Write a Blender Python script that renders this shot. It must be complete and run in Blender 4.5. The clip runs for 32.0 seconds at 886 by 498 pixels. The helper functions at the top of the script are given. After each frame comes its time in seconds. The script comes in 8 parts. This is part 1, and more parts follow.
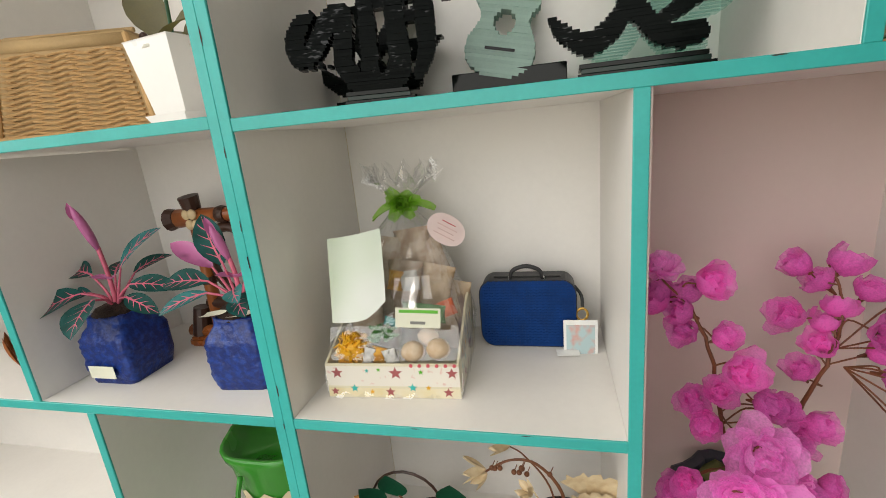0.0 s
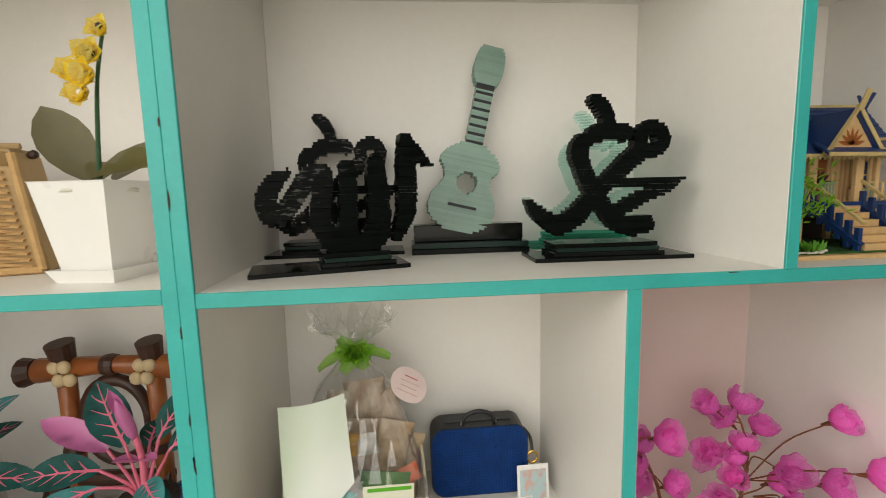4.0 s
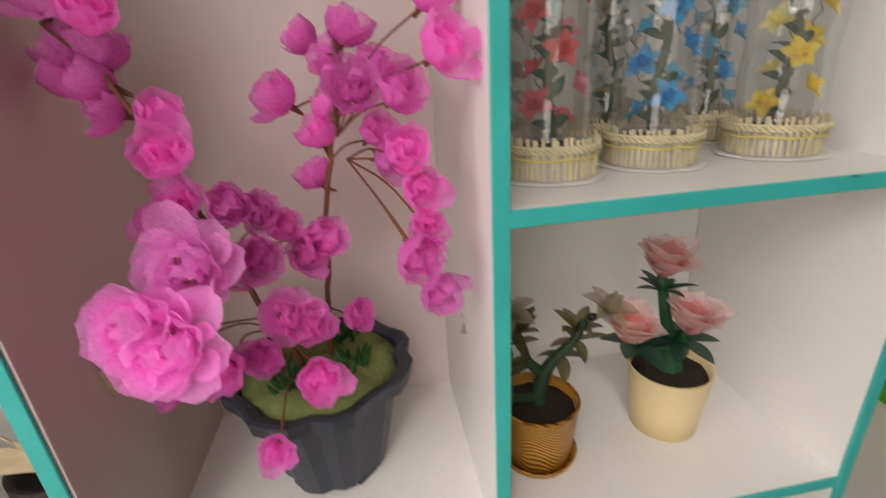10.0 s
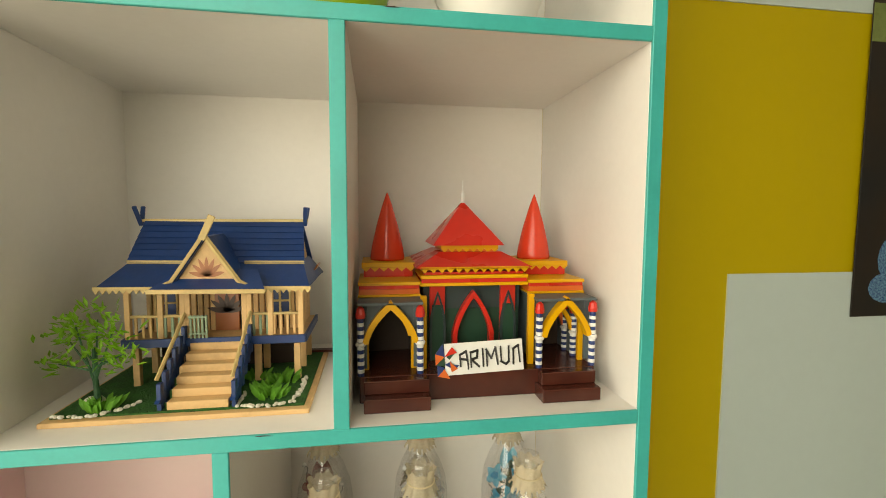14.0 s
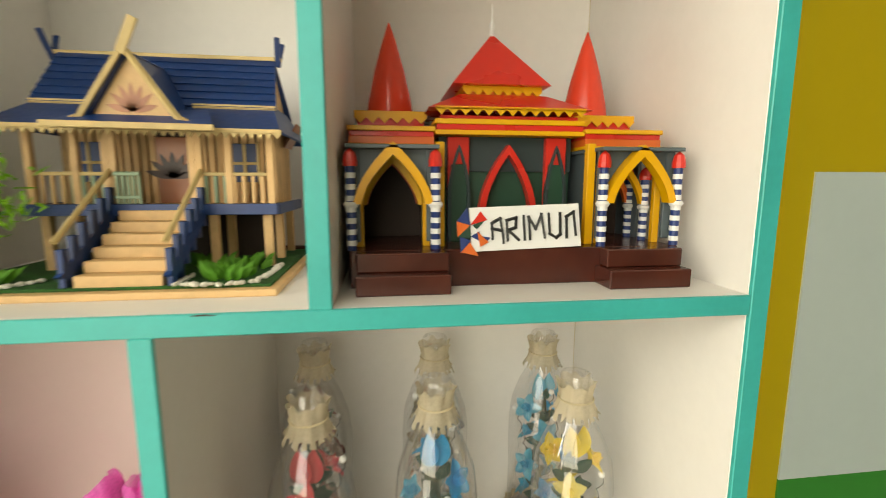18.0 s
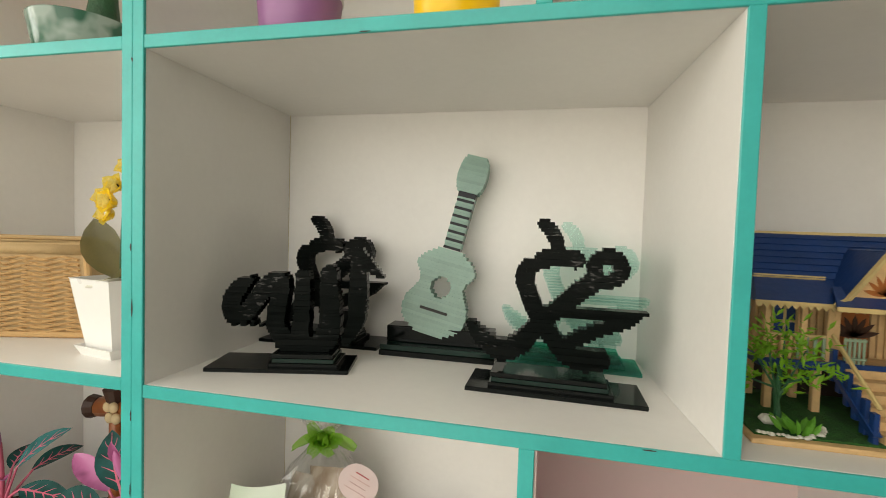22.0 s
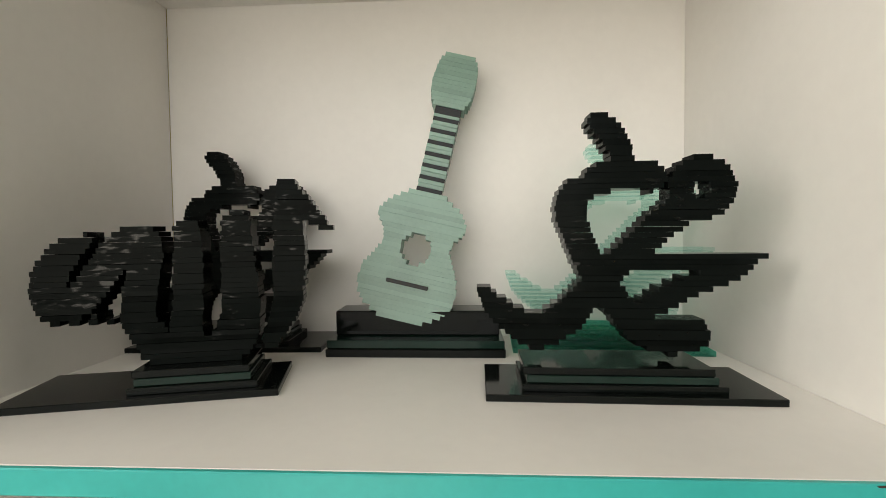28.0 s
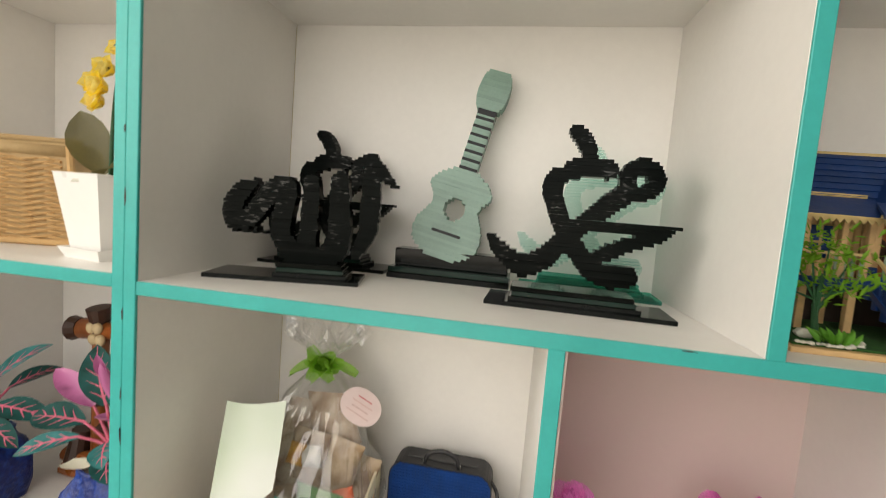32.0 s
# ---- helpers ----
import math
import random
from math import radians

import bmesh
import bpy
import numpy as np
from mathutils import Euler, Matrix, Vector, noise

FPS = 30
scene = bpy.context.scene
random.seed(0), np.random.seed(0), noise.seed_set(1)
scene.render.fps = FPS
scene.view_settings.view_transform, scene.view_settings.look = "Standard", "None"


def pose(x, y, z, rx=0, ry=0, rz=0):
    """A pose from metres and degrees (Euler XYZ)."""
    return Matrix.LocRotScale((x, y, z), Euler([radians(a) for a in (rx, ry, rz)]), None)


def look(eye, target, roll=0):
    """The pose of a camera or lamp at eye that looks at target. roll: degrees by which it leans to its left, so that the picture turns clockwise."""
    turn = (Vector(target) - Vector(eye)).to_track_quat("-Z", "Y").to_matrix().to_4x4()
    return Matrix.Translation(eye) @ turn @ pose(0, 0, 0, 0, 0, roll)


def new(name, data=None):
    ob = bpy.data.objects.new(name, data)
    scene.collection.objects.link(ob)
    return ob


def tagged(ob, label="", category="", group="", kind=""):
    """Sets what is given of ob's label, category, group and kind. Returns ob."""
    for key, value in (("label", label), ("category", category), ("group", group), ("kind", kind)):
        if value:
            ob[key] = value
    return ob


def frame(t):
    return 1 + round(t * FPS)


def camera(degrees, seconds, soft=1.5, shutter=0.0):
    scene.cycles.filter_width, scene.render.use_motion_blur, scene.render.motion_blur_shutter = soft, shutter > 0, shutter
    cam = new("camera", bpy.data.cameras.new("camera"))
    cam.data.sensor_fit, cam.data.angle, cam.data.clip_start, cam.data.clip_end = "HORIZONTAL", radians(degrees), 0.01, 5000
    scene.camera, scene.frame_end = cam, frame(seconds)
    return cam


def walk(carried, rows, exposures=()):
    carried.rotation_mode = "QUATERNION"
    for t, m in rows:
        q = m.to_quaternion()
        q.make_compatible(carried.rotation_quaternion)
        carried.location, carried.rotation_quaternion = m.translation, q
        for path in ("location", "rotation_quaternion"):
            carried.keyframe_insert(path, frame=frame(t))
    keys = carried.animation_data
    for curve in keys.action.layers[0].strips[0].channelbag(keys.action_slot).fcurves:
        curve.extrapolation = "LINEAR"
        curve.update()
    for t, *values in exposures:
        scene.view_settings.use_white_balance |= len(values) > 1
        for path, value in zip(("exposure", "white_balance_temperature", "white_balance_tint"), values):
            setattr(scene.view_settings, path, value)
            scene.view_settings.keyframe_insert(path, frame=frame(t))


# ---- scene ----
cam = camera(89.6, 32.0, 0.9, 0.3)
PATH = [
    (0, (0.404, -0.528, 1.31), (-0.079, 1.344, 0.795), -5.6),
    (0.5, (0.328, -0.506, 1.31), (-0.036, 1.388, 0.779), -3.5),
    (1, (0.232, -0.47, 1.3), (0.043, 1.423, 0.684), -1.7),
    (1.5, (0.184, -0.476, 1.303), (0.169, 1.437, 0.719), 0.0),
    (2, (0.187, -0.509, 1.361), (0.122, 1.455, 0.987), 1.9),
    (2.5, (0.196, -0.512, 1.42), (0.191, 1.469, 1.149), -0.5),
    (4.5, (0.269, -0.493, 1.457), (0.56, 1.47, 1.215), -0.9),
    (5, (0.375, -0.505, 1.463), (0.844, 1.427, 1.251), -1.6),
    (5.5, (0.453, -0.498, 1.466), (1.013, 1.405, 1.212), -2.9),
    (6, (0.502, -0.502, 1.466), (1.0, 1.419, 1.216), -3.9),
    (6.5, (0.55, -0.502, 1.462), (0.985, 1.433, 1.205), -3.6),
    (7, (0.586, -0.492, 1.455), (0.974, 1.448, 1.166), -3.7),
    (7.5, (0.581, -0.479, 1.362), (1.005, 1.449, 1.038), -0.8),
    (8, (0.6, -0.474, 1.282), (1.027, 1.39, 0.695), -2.5),
    (8.5, (0.623, -0.476, 1.153), (1.023, 1.377, 0.515), -2.6),
    (9, (0.606, -0.446, 1.087), (0.978, 1.382, 0.376), -2.3),
    (9.5, (0.702, -0.344, 1.044), (1.076, 1.539, 0.484), 2.0),
    (10, (0.827, -0.369, 1.013), (1.097, 1.474, 0.285), -3.5),
    (10.5, (0.977, -0.452, 0.976), (1.222, 1.334, 0.109), 3.5),
    (11, (1.065, -0.471, 1.007), (1.298, 1.316, 0.14), 0.3),
    (11.5, (1.091, -0.471, 1.036), (1.374, 1.335, 0.226), -0.8),
    (12, (1.113, -0.476, 1.144), (1.335, 1.362, 0.387), -0.3),
    (12.5, (1.107, -0.505, 1.368), (1.279, 1.415, 0.833), 1.7),
    (13, (1.132, -0.498, 1.458), (1.26, 1.449, 1.016), 0.7),
    (13.5, (1.117, -0.493, 1.588), (1.408, 1.479, 1.423), 1.6),
    (15.5, (1.082, -0.441, 1.572), (1.315, 1.539, 1.419), -2.9),
    (16, (1.098, -0.411, 1.517), (1.346, 1.551, 1.221), -1.8),
    (16.5, (1.133, -0.363, 1.436), (1.329, 1.581, 1.006), -2.3),
    (17, (1.146, -0.29, 1.424), (1.374, 1.657, 1.027), -1.9),
    (17.5, (1.148, -0.244, 1.427), (1.438, 1.717, 1.161), -2.6),
    (18, (1.111, -0.331, 1.444), (1.367, 1.631, 1.149), 0.1),
    (18.5, (1.01, -0.426, 1.469), (1.066, 1.545, 1.139), 1.0),
    (19, (0.861, -0.467, 1.543), (0.938, 1.522, 1.350), 0.7),
    (19.5, (0.773, -0.504, 1.636), (0.9, 1.492, 1.625), 0.2),
    (20, (0.718, -0.54, 1.683), (0.797, 1.441, 1.941), 0.4),
    (20.5, (0.635, -0.57, 1.674), (0.298, 1.376, 1.993), 1.4),
    (21, (0.589, -0.586, 1.66), (-0.02, 1.301, 1.92), 2.3),
    (21.5, (0.529, -0.541, 1.586), (0.065, 1.404, 1.595), 4.0),
    (22, (0.506, -0.482, 1.565), (0.074, 1.469, 1.485), 1.8),
    (22.5, (0.499, -0.354, 1.571), (-0.046, 1.565, 1.432), -0.0),
    (23, (0.447, -0.24, 1.495), (0.004, 1.701, 1.304), 3.0),
    (23.5, (0.393, -0.213, 1.478), (0.189, 1.766, 1.276), 1.0),
    (24, (0.378, -0.209, 1.469), (0.285, 1.779, 1.272), 0.6),
    (24.5, (0.377, -0.213, 1.463), (0.305, 1.773, 1.24), -1.2),
    (25, (0.38, -0.226, 1.472), (0.286, 1.77, 1.378), -0.8),
    (25.5, (0.388, -0.226, 1.474), (0.322, 1.772, 1.409), -1.1),
    (26, (0.39, -0.226, 1.476), (0.323, 1.772, 1.409), -1.5),
    (26.5, (0.396, -0.231, 1.479), (0.334, 1.767, 1.42), -1.4),
    (28.5, (0.396, -0.247, 1.488), (0.281, 1.748, 1.408), -0.3),
    (29, (0.392, -0.245, 1.483), (0.272, 1.751, 1.435), -0.0),
    (29.5, (0.405, -0.246, 1.483), (0.2, 1.74, 1.373), -0.3),
    (30, (0.47, -0.226, 1.475), (0.11, 1.74, 1.382), 0.5),
    (30.5, (0.509, -0.209, 1.471), (-0.034, 1.715, 1.422), 0.2),
    (31, (0.507, -0.214, 1.473), (-0.054, 1.705, 1.412), 0.7),
    (31.5, (0.498, -0.334, 1.494), (0.003, 1.602, 1.409), 1.2),
    (32, (0.456, -0.458, 1.465), (0.1, 1.503, 1.292), 4.6),
]
EXPOSURES = [
    (0, -0.80, 6650, 10), (1, -0.82, 6650, 9.5), (2.5, -0.90, 6750, 9), (4.5, -0.92, 6950, 9), (6, -0.90, 6900, 9.5), (7, -0.68, 6800, 10), (8, -0.66, 6750, 10.5),
    (9, -0.68, 6650, 11), (10, -0.68, 6600, 13), (11, -0.33, 6850, 10), (12, -0.33, 7300, 7), (13, -0.08, 8100, 4.5), (16, -0.10, 7900, 4), (17, -0.34, 8000, 4), (18, -0.02, 7600, 4.5),
    (19, -0.10, 7200, 5.5), (20, -0.76, 7200, 3.5), (21, -0.70, 7150, 4.5), (22, -0.70, 7000, 8), (24, -0.70, 6850, 10), (25, -0.60, 6850, 10), (29, -0.64, 6850, 10), (31, -0.56, 6900, 10.5), (32, -0.66, 7000, 11.5)]
walk(cam, [(t, look(eye, target, roll)) for t, eye, target, roll in PATH], EXPOSURES)

# ---- world, daylight and lamps ----
world = bpy.data.worlds.new("world")
scene.world = world
world.use_nodes = True
wn = world.node_tree
sky = wn.nodes.new("ShaderNodeTexSky")
sky.sky_type, sky.sun_disc = "NISHITA", False
sky.sun_elevation, sky.sun_rotation = radians(45), radians(200)
wn.links.new(sky.outputs["Color"], wn.nodes["Background"].inputs["Color"])
wn.nodes["Background"].inputs["Strength"].default_value = 0.12
sun = new("sun", bpy.data.lights.new("sun", "SUN"))
sun.data.energy, sun.data.angle, sun.data.color = 1.0, radians(12), (1, 0.95, 0.88)
sun.matrix_world = look((-3, -9, 9), (0, 0, 0))


def daylight(name, eye, target, w, h, watts, colour):
    lamp = new(name, bpy.data.lights.new(name, "AREA"))
    lamp.data.shape, lamp.data.size, lamp.data.size_y = "RECTANGLE", w, h
    lamp.data.energy, lamp.data.color = watts, colour
    lamp.matrix_world = look(eye, target)
    return lamp


daylight("window_daylight", (-0.5, -1.72, 1.95), (-0.3, -0.2, 1.3), 2.9, 1.8, 64, (1.0, 0.968, 0.905))
daylight("door_daylight", (-0.1, -1.74, 0.52), (0.2, -0.2, 0.7), 0.8, 0.9, 9, (1.0, 0.968, 0.905))
daylight("side_window_daylight", (-2.82, -1.0, 2.1), (0, -0.8, 0.8), 1.3, 1.4, 52, (1.0, 0.97, 0.93))


# ---- materials ----
def material(name, colour, rough=0.5, vary=0.12, scale=6.0, fine=60.0, bump=0.05, metal=0.0, spec=0.5, **more):
    """Painted or natural surface: broad tone change, fine grain and a little relief."""
    m = bpy.data.materials.new(name)
    m.use_nodes = True
    n, l = m.node_tree.nodes, m.node_tree.links
    b = n["Principled BSDF"]
    b.inputs["Metallic"].default_value = metal
    b.inputs["Specular IOR Level"].default_value = spec
    co = n.new("ShaderNodeTexCoord")
    big, small = n.new("ShaderNodeTexNoise"), n.new("ShaderNodeTexNoise")
    big.inputs["Scale"].default_value, small.inputs["Scale"].default_value = scale, fine
    big.inputs["Detail"].default_value, small.inputs["Detail"].default_value = 3, 4
    info = n.new("ShaderNodeObjectInfo")
    for tex in (big, small):
        l.new(co.outputs["Object"], tex.inputs["Vector"])
    add = n.new("ShaderNodeMath")
    add.operation = "MULTIPLY_ADD"
    l.new(small.outputs["Fac"], add.inputs[0])
    add.inputs[1].default_value = 0.4
    l.new(big.outputs["Fac"], add.inputs[2])
    rnd = n.new("ShaderNodeMath")
    rnd.operation = "MULTIPLY_ADD"
    l.new(info.outputs["Random"], rnd.inputs[0])
    rnd.inputs[1].default_value = more.get("each", 0.15)
    l.new(add.outputs[0], rnd.inputs[2])
    ramp = n.new("ShaderNodeMapRange")
    l.new(rnd.outputs[0], ramp.inputs["Value"])
    ramp.inputs["From Min"].default_value, ramp.inputs["From Max"].default_value = 0.4, 1.05
    ramp.inputs["To Min"].default_value, ramp.inputs["To Max"].default_value = 1 - vary, 1 + vary
    tone = n.new("ShaderNodeVectorMath")
    tone.operation = "SCALE"
    tone.inputs[0].default_value = colour
    l.new(ramp.outputs["Result"], tone.inputs["Scale"])
    l.new(tone.outputs[0], b.inputs["Base Color"])
    rr = n.new("ShaderNodeMapRange")
    l.new(big.outputs["Fac"], rr.inputs["Value"])
    rr.inputs["To Min"].default_value, rr.inputs["To Max"].default_value = max(rough - 0.1, 0.02), min(rough + 0.1, 1)
    l.new(rr.outputs["Result"], b.inputs["Roughness"])
    if bump:
        bp = n.new("ShaderNodeBump")
        bp.inputs["Strength"].default_value, bp.inputs["Distance"].default_value = bump, more.get("depth", 0.002)
        l.new(small.outputs["Fac"], bp.inputs["Height"])
        l.new(bp.outputs["Normal"], b.inputs["Normal"])
    if more.get("glow_through"):
        b.inputs["Subsurface Weight"].default_value = more["glow_through"]
        b.inputs["Subsurface Radius"].default_value = (0.01, 0.006, 0.006)
    if more.get("sheen"):
        b.inputs["Sheen Weight"].default_value = more["sheen"]
    if more.get("coat"):
        b.inputs["Coat Weight"].default_value = more["coat"]
    return m


def striped(name, dark, light, scale, distortion, rough=0.45, axis="Z", fold=0.6, soft=0.5):
    """Swirling wood-grain or marbled stripes."""
    m = material(name, light, rough)
    n, l = m.node_tree.nodes, m.node_tree.links
    co = n.new("ShaderNodeTexCoord")
    w = n.new("ShaderNodeTexWave")
    w.bands_direction = axis
    w.inputs["Scale"].default_value, w.inputs["Distortion"].default_value = scale, distortion
    w.inputs["Detail"].default_value, w.inputs["Detail Scale"].default_value = 0.0, fold
    mix = n.new("ShaderNodeMix")
    mix.data_type = "RGBA"
    l.new(co.outputs["Object"], w.inputs["Vector"])
    edge = n.new("ShaderNodeMapRange")
    edge.inputs["From Min"].default_value, edge.inputs["From Max"].default_value = 0.5 - soft, 0.5 + soft
    l.new(w.outputs["Fac"], edge.inputs["Value"]), l.new(edge.outputs["Result"], mix.inputs["Factor"])
    mix.inputs["A"].default_value, mix.inputs["B"].default_value = (*dark, 1), (*light, 1)
    l.new(mix.outputs["Result"], n["Principled BSDF"].inputs["Base Color"])
    return m


def film_material(name, colour, alpha, rough=0.08, more=0.5):
    """Thin clear plastic: mostly see-through, with a gloss."""
    m = bpy.data.materials.new(name)
    m.use_nodes = True
    n, l = m.node_tree.nodes, m.node_tree.links
    b, out = n["Principled BSDF"], n["Material Output"]
    b.inputs["Base Color"].default_value, b.inputs["Roughness"].default_value = (*colour, 1), rough
    b.inputs["Specular IOR Level"].default_value = 0.9
    clear, mix, top = n.new("ShaderNodeBsdfTransparent"), n.new("ShaderNodeMixShader"), n.new("ShaderNodeMixShader")
    gloss, rim, rise = n.new("ShaderNodeBsdfGlossy"), n.new("ShaderNodeLayerWeight"), n.new("ShaderNodeMapRange")
    gloss.inputs["Roughness"].default_value, rim.inputs["Blend"].default_value = rough, 0.22
    rise.inputs["To Min"].default_value, rise.inputs["To Max"].default_value = 0.10, more
    mix.inputs["Fac"].default_value = alpha
    l.new(clear.outputs[0], mix.inputs[1])
    l.new(b.outputs[0], mix.inputs[2])
    l.new(rim.outputs["Facing"], rise.inputs["Value"])
    l.new(rise.outputs["Result"], top.inputs["Fac"])
    l.new(mix.outputs[0], top.inputs[1])
    l.new(gloss.outputs[0], top.inputs[2])
    l.new(top.outputs[0], out.inputs["Surface"])
    return m


WHITE = material("white_laminate", (0.80, 0.775, 0.735), 0.42, 0.045, 5, 90, 0.03)
# white laminate with pink light bounced off the roses mixed into its colour
BOUNCE_PINK = material("bounce_pink_laminate", (0.64, 0.52, 0.48), 0.4, 0.03, 3, 90, 0.03)
TEAL = material("teal_edge_paint", (0.035, 0.40, 0.37), 0.38, 0.13, 14, 160, 0.10)
YELLOW_WALL = material("mustard_wall_paint", (0.57, 0.425, 0.007), 0.55, 0.05, 2, 40, 0.10)
WHITE_WALL = material("white_wall_paint", (0.60, 0.70, 0.69), 0.6, 0.04, 2, 40, 0.10)
GREEN_WALL = material("green_wall_paint", (0.03, 0.27, 0.035), 0.45, 0.06, 2, 40, 0.08)
CREAM_WALL = material("cream_wall_paint", (0.42, 0.40, 0.34), 0.7, 0.05, 2, 40, 0.08)
CEILING_WHITE = material("bounce_white_ceiling", (0.86, 0.85, 0.82), 0.7, 0.03, 2, 40, 0.05)
BENCH_WHITE = material("white_bench_tile", (0.74, 0.73, 0.69), 0.3, 0.04, 3, 60, 0.03)
BENCH_TOP = material("cream_bench_tile", (0.70, 0.70, 0.58), 0.3, 0.05, 4, 60, 0.03)
GREEN_EDGE = material("bright_green_trim", (0.10, 0.42, 0.02), 0.35, 0.06, 5, 60, 0.04)
FLOOR_TILE = material("beige_floor_tile", (0.38, 0.355, 0.30), 0.25, 0.08, 4, 50, 0.02)
BLACK_GLASS = material("black_cut_glass", (0.0036, 0.0046, 0.0042), 0.10, 0.5, 30, 260, 0.06, spec=0.09, each=0.8)
GLASS_PLATE = material("black_glass_plate", (0.0036, 0.0050, 0.0044), 0.06, 0.3, 10, 120, 0.01, spec=0.2)


def chipped_gloss(m):
    """Hand-cut edges: dull faces with small bright polished chips."""
    n, l = m.node_tree.nodes, m.node_tree.links
    co, info, tex, far = n.new("ShaderNodeTexCoord"), n.new("ShaderNodeObjectInfo"), n.new("ShaderNodeTexNoise"), n.new("ShaderNodeTexNoise")
    tex.noise_dimensions = "4D"
    tex.inputs["Scale"].default_value, tex.inputs["Detail"].default_value, far.inputs["Scale"].default_value = 190, 1, 16
    by = n.new("ShaderNodeMath")
    by.operation, by.inputs[1].default_value = "MULTIPLY", 40
    l.new(info.outputs["Random"], by.inputs[0]), l.new(by.outputs[0], tex.inputs["W"])
    wide = n.new("ShaderNodeVectorMath")
    wide.operation, wide.inputs[1].default_value = "MULTIPLY", (0.55, 0.55, 1.8)
    l.new(co.outputs["Object"], wide.inputs[0]), l.new(wide.outputs[0], tex.inputs["Vector"]), l.new(co.outputs["Object"], far.inputs["Vector"])
    both, ramp = n.new("ShaderNodeMath"), n.new("ShaderNodeMapRange")
    both.operation = "ADD"
    l.new(tex.outputs["Fac"], both.inputs[0]), l.new(far.outputs["Fac"], both.inputs[1])
    ramp.inputs["From Min"].default_value, ramp.inputs["From Max"].default_value = 1.17, 1.30
    ramp.inputs["To Min"].default_value, ramp.inputs["To Max"].default_value = 0.025, 0.30
    l.new(both.outputs[0], ramp.inputs["Value"]), l.new(ramp.outputs["Result"], n["Principled BSDF"].inputs["Specular IOR Level"])


chipped_gloss(BLACK_GLASS)
GREEN_GLASS = material("dark_green_glass_edge", (0.008, 0.022, 0.017), 0.12, 0.3, 30, 200, 0.03, spec=0.3)


def tinted_pane(name, colour, gloss):
    """Clear sheet glass: see-through with a tint and a faint gloss."""
    m = bpy.data.materials.new(name)
    m.use_nodes = True
    n, l = m.node_tree.nodes, m.node_tree.links
    b, clr, mix = n["Principled BSDF"], n.new("ShaderNodeBsdfTransparent"), n.new("ShaderNodeMixShader")
    b.inputs["Base Color"].default_value, b.inputs["Roughness"].default_value = (*[c * 0.7 for c in colour], 1), 0.1
    clr.inputs["Color"].default_value = (*colour, 1)
    mix.inputs["Fac"].default_value = gloss
    l.new(clr.outputs[0], mix.inputs[1]), l.new(b.outputs[0], mix.inputs[2]), l.new(mix.outputs[0], n["Material Output"].inputs["Surface"])
    return m


CLEAR_GLASS = tinted_pane("clear_sheet_glass", (0.84, 0.965, 0.935), 0.09)
TEAL_GLASS = tinted_pane("deep_teal_sheet_glass", (0.34, 0.80, 0.70), 0.10)


def tulle(name, colour, clear=0.25, soft=0.45, rough=0.6, vary=0.2):
    """Stretched nylon or tulle: lets light through, partly see-through."""
    m = material(name, colour, rough, vary, 25, 300, 0.1, each=0.35)
    n, l = m.node_tree.nodes, m.node_tree.links
    b, out = n["Principled BSDF"], n["Material Output"]
    trans, clr = n.new("ShaderNodeBsdfTranslucent"), n.new("ShaderNodeBsdfTransparent")
    a, c = n.new("ShaderNodeMixShader"), n.new("ShaderNodeMixShader")
    l.new(b.inputs["Base Color"].links[0].from_socket, trans.inputs["Color"])
    a.inputs["Fac"].default_value, c.inputs["Fac"].default_value = soft, clear
    l.new(b.outputs[0], a.inputs[1]), l.new(trans.outputs[0], a.inputs[2])
    l.new(a.outputs[0], c.inputs[1]), l.new(clr.outputs[0], c.inputs[2])
    l.new(c.outputs[0], out.inputs["Surface"])
    return m


def two_tone(name, a, b, scale, sharp=0.08, level=0.5, rough=0.5, tex="noise", bump=0.1):
    """Patches of two colours with a soft border."""
    m = material(name, a, rough, 0.1, bump=bump)
    n, l = m.node_tree.nodes, m.node_tree.links
    co, ramp, mix = n.new("ShaderNodeTexCoord"), n.new("ShaderNodeMapRange"), n.new("ShaderNodeMix")
    t = n.new("ShaderNodeTexVoronoi" if tex == "cells" else "ShaderNodeTexNoise")
    t.inputs["Scale"].default_value = scale
    mix.data_type = "RGBA"
    l.new(co.outputs["Object"], t.inputs["Vector"])
    l.new(t.outputs["Distance" if tex == "cells" else "Fac"], ramp.inputs["Value"])
    ramp.inputs["From Min"].default_value, ramp.inputs["From Max"].default_value = level - sharp, level + sharp
    l.new(ramp.outputs["Result"], mix.inputs["Factor"])
    mix.inputs["A"].default_value, mix.inputs["B"].default_value = (*a, 1), (*b, 1)
    l.new(mix.outputs["Result"], n["Principled BSDF"].inputs["Base Color"])
    return m


PINK = tulle("pink_tulle", (0.83, 0.21, 0.64), 0.34, 0.5, vary=0.3)
PINK_PALE = tulle("pale_pink_tulle", (0.89, 0.36, 0.76), 0.28, 0.5, vary=0.3)
SALMON = tulle("salmon_nylon", (0.82, 0.34, 0.32), 0.28, 0.45)
SALMON_PALE = tulle("pale_salmon_nylon", (0.86, 0.64, 0.60), 0.3, 0.45)
ORANGE_FL = tulle("orange_nylon", (0.85, 0.27, 0.02), 0.15, 0.4)
AMBER_FL = tulle("amber_nylon", (0.88, 0.45, 0.08), 0.2, 0.4)
BLUE_FL = tulle("blue_nylon", (0.010, 0.37, 0.72), 0.15, 0.45)
SKY_FL = tulle("sky_blue_nylon", (0.06, 0.46, 0.68), 0.28, 0.45)
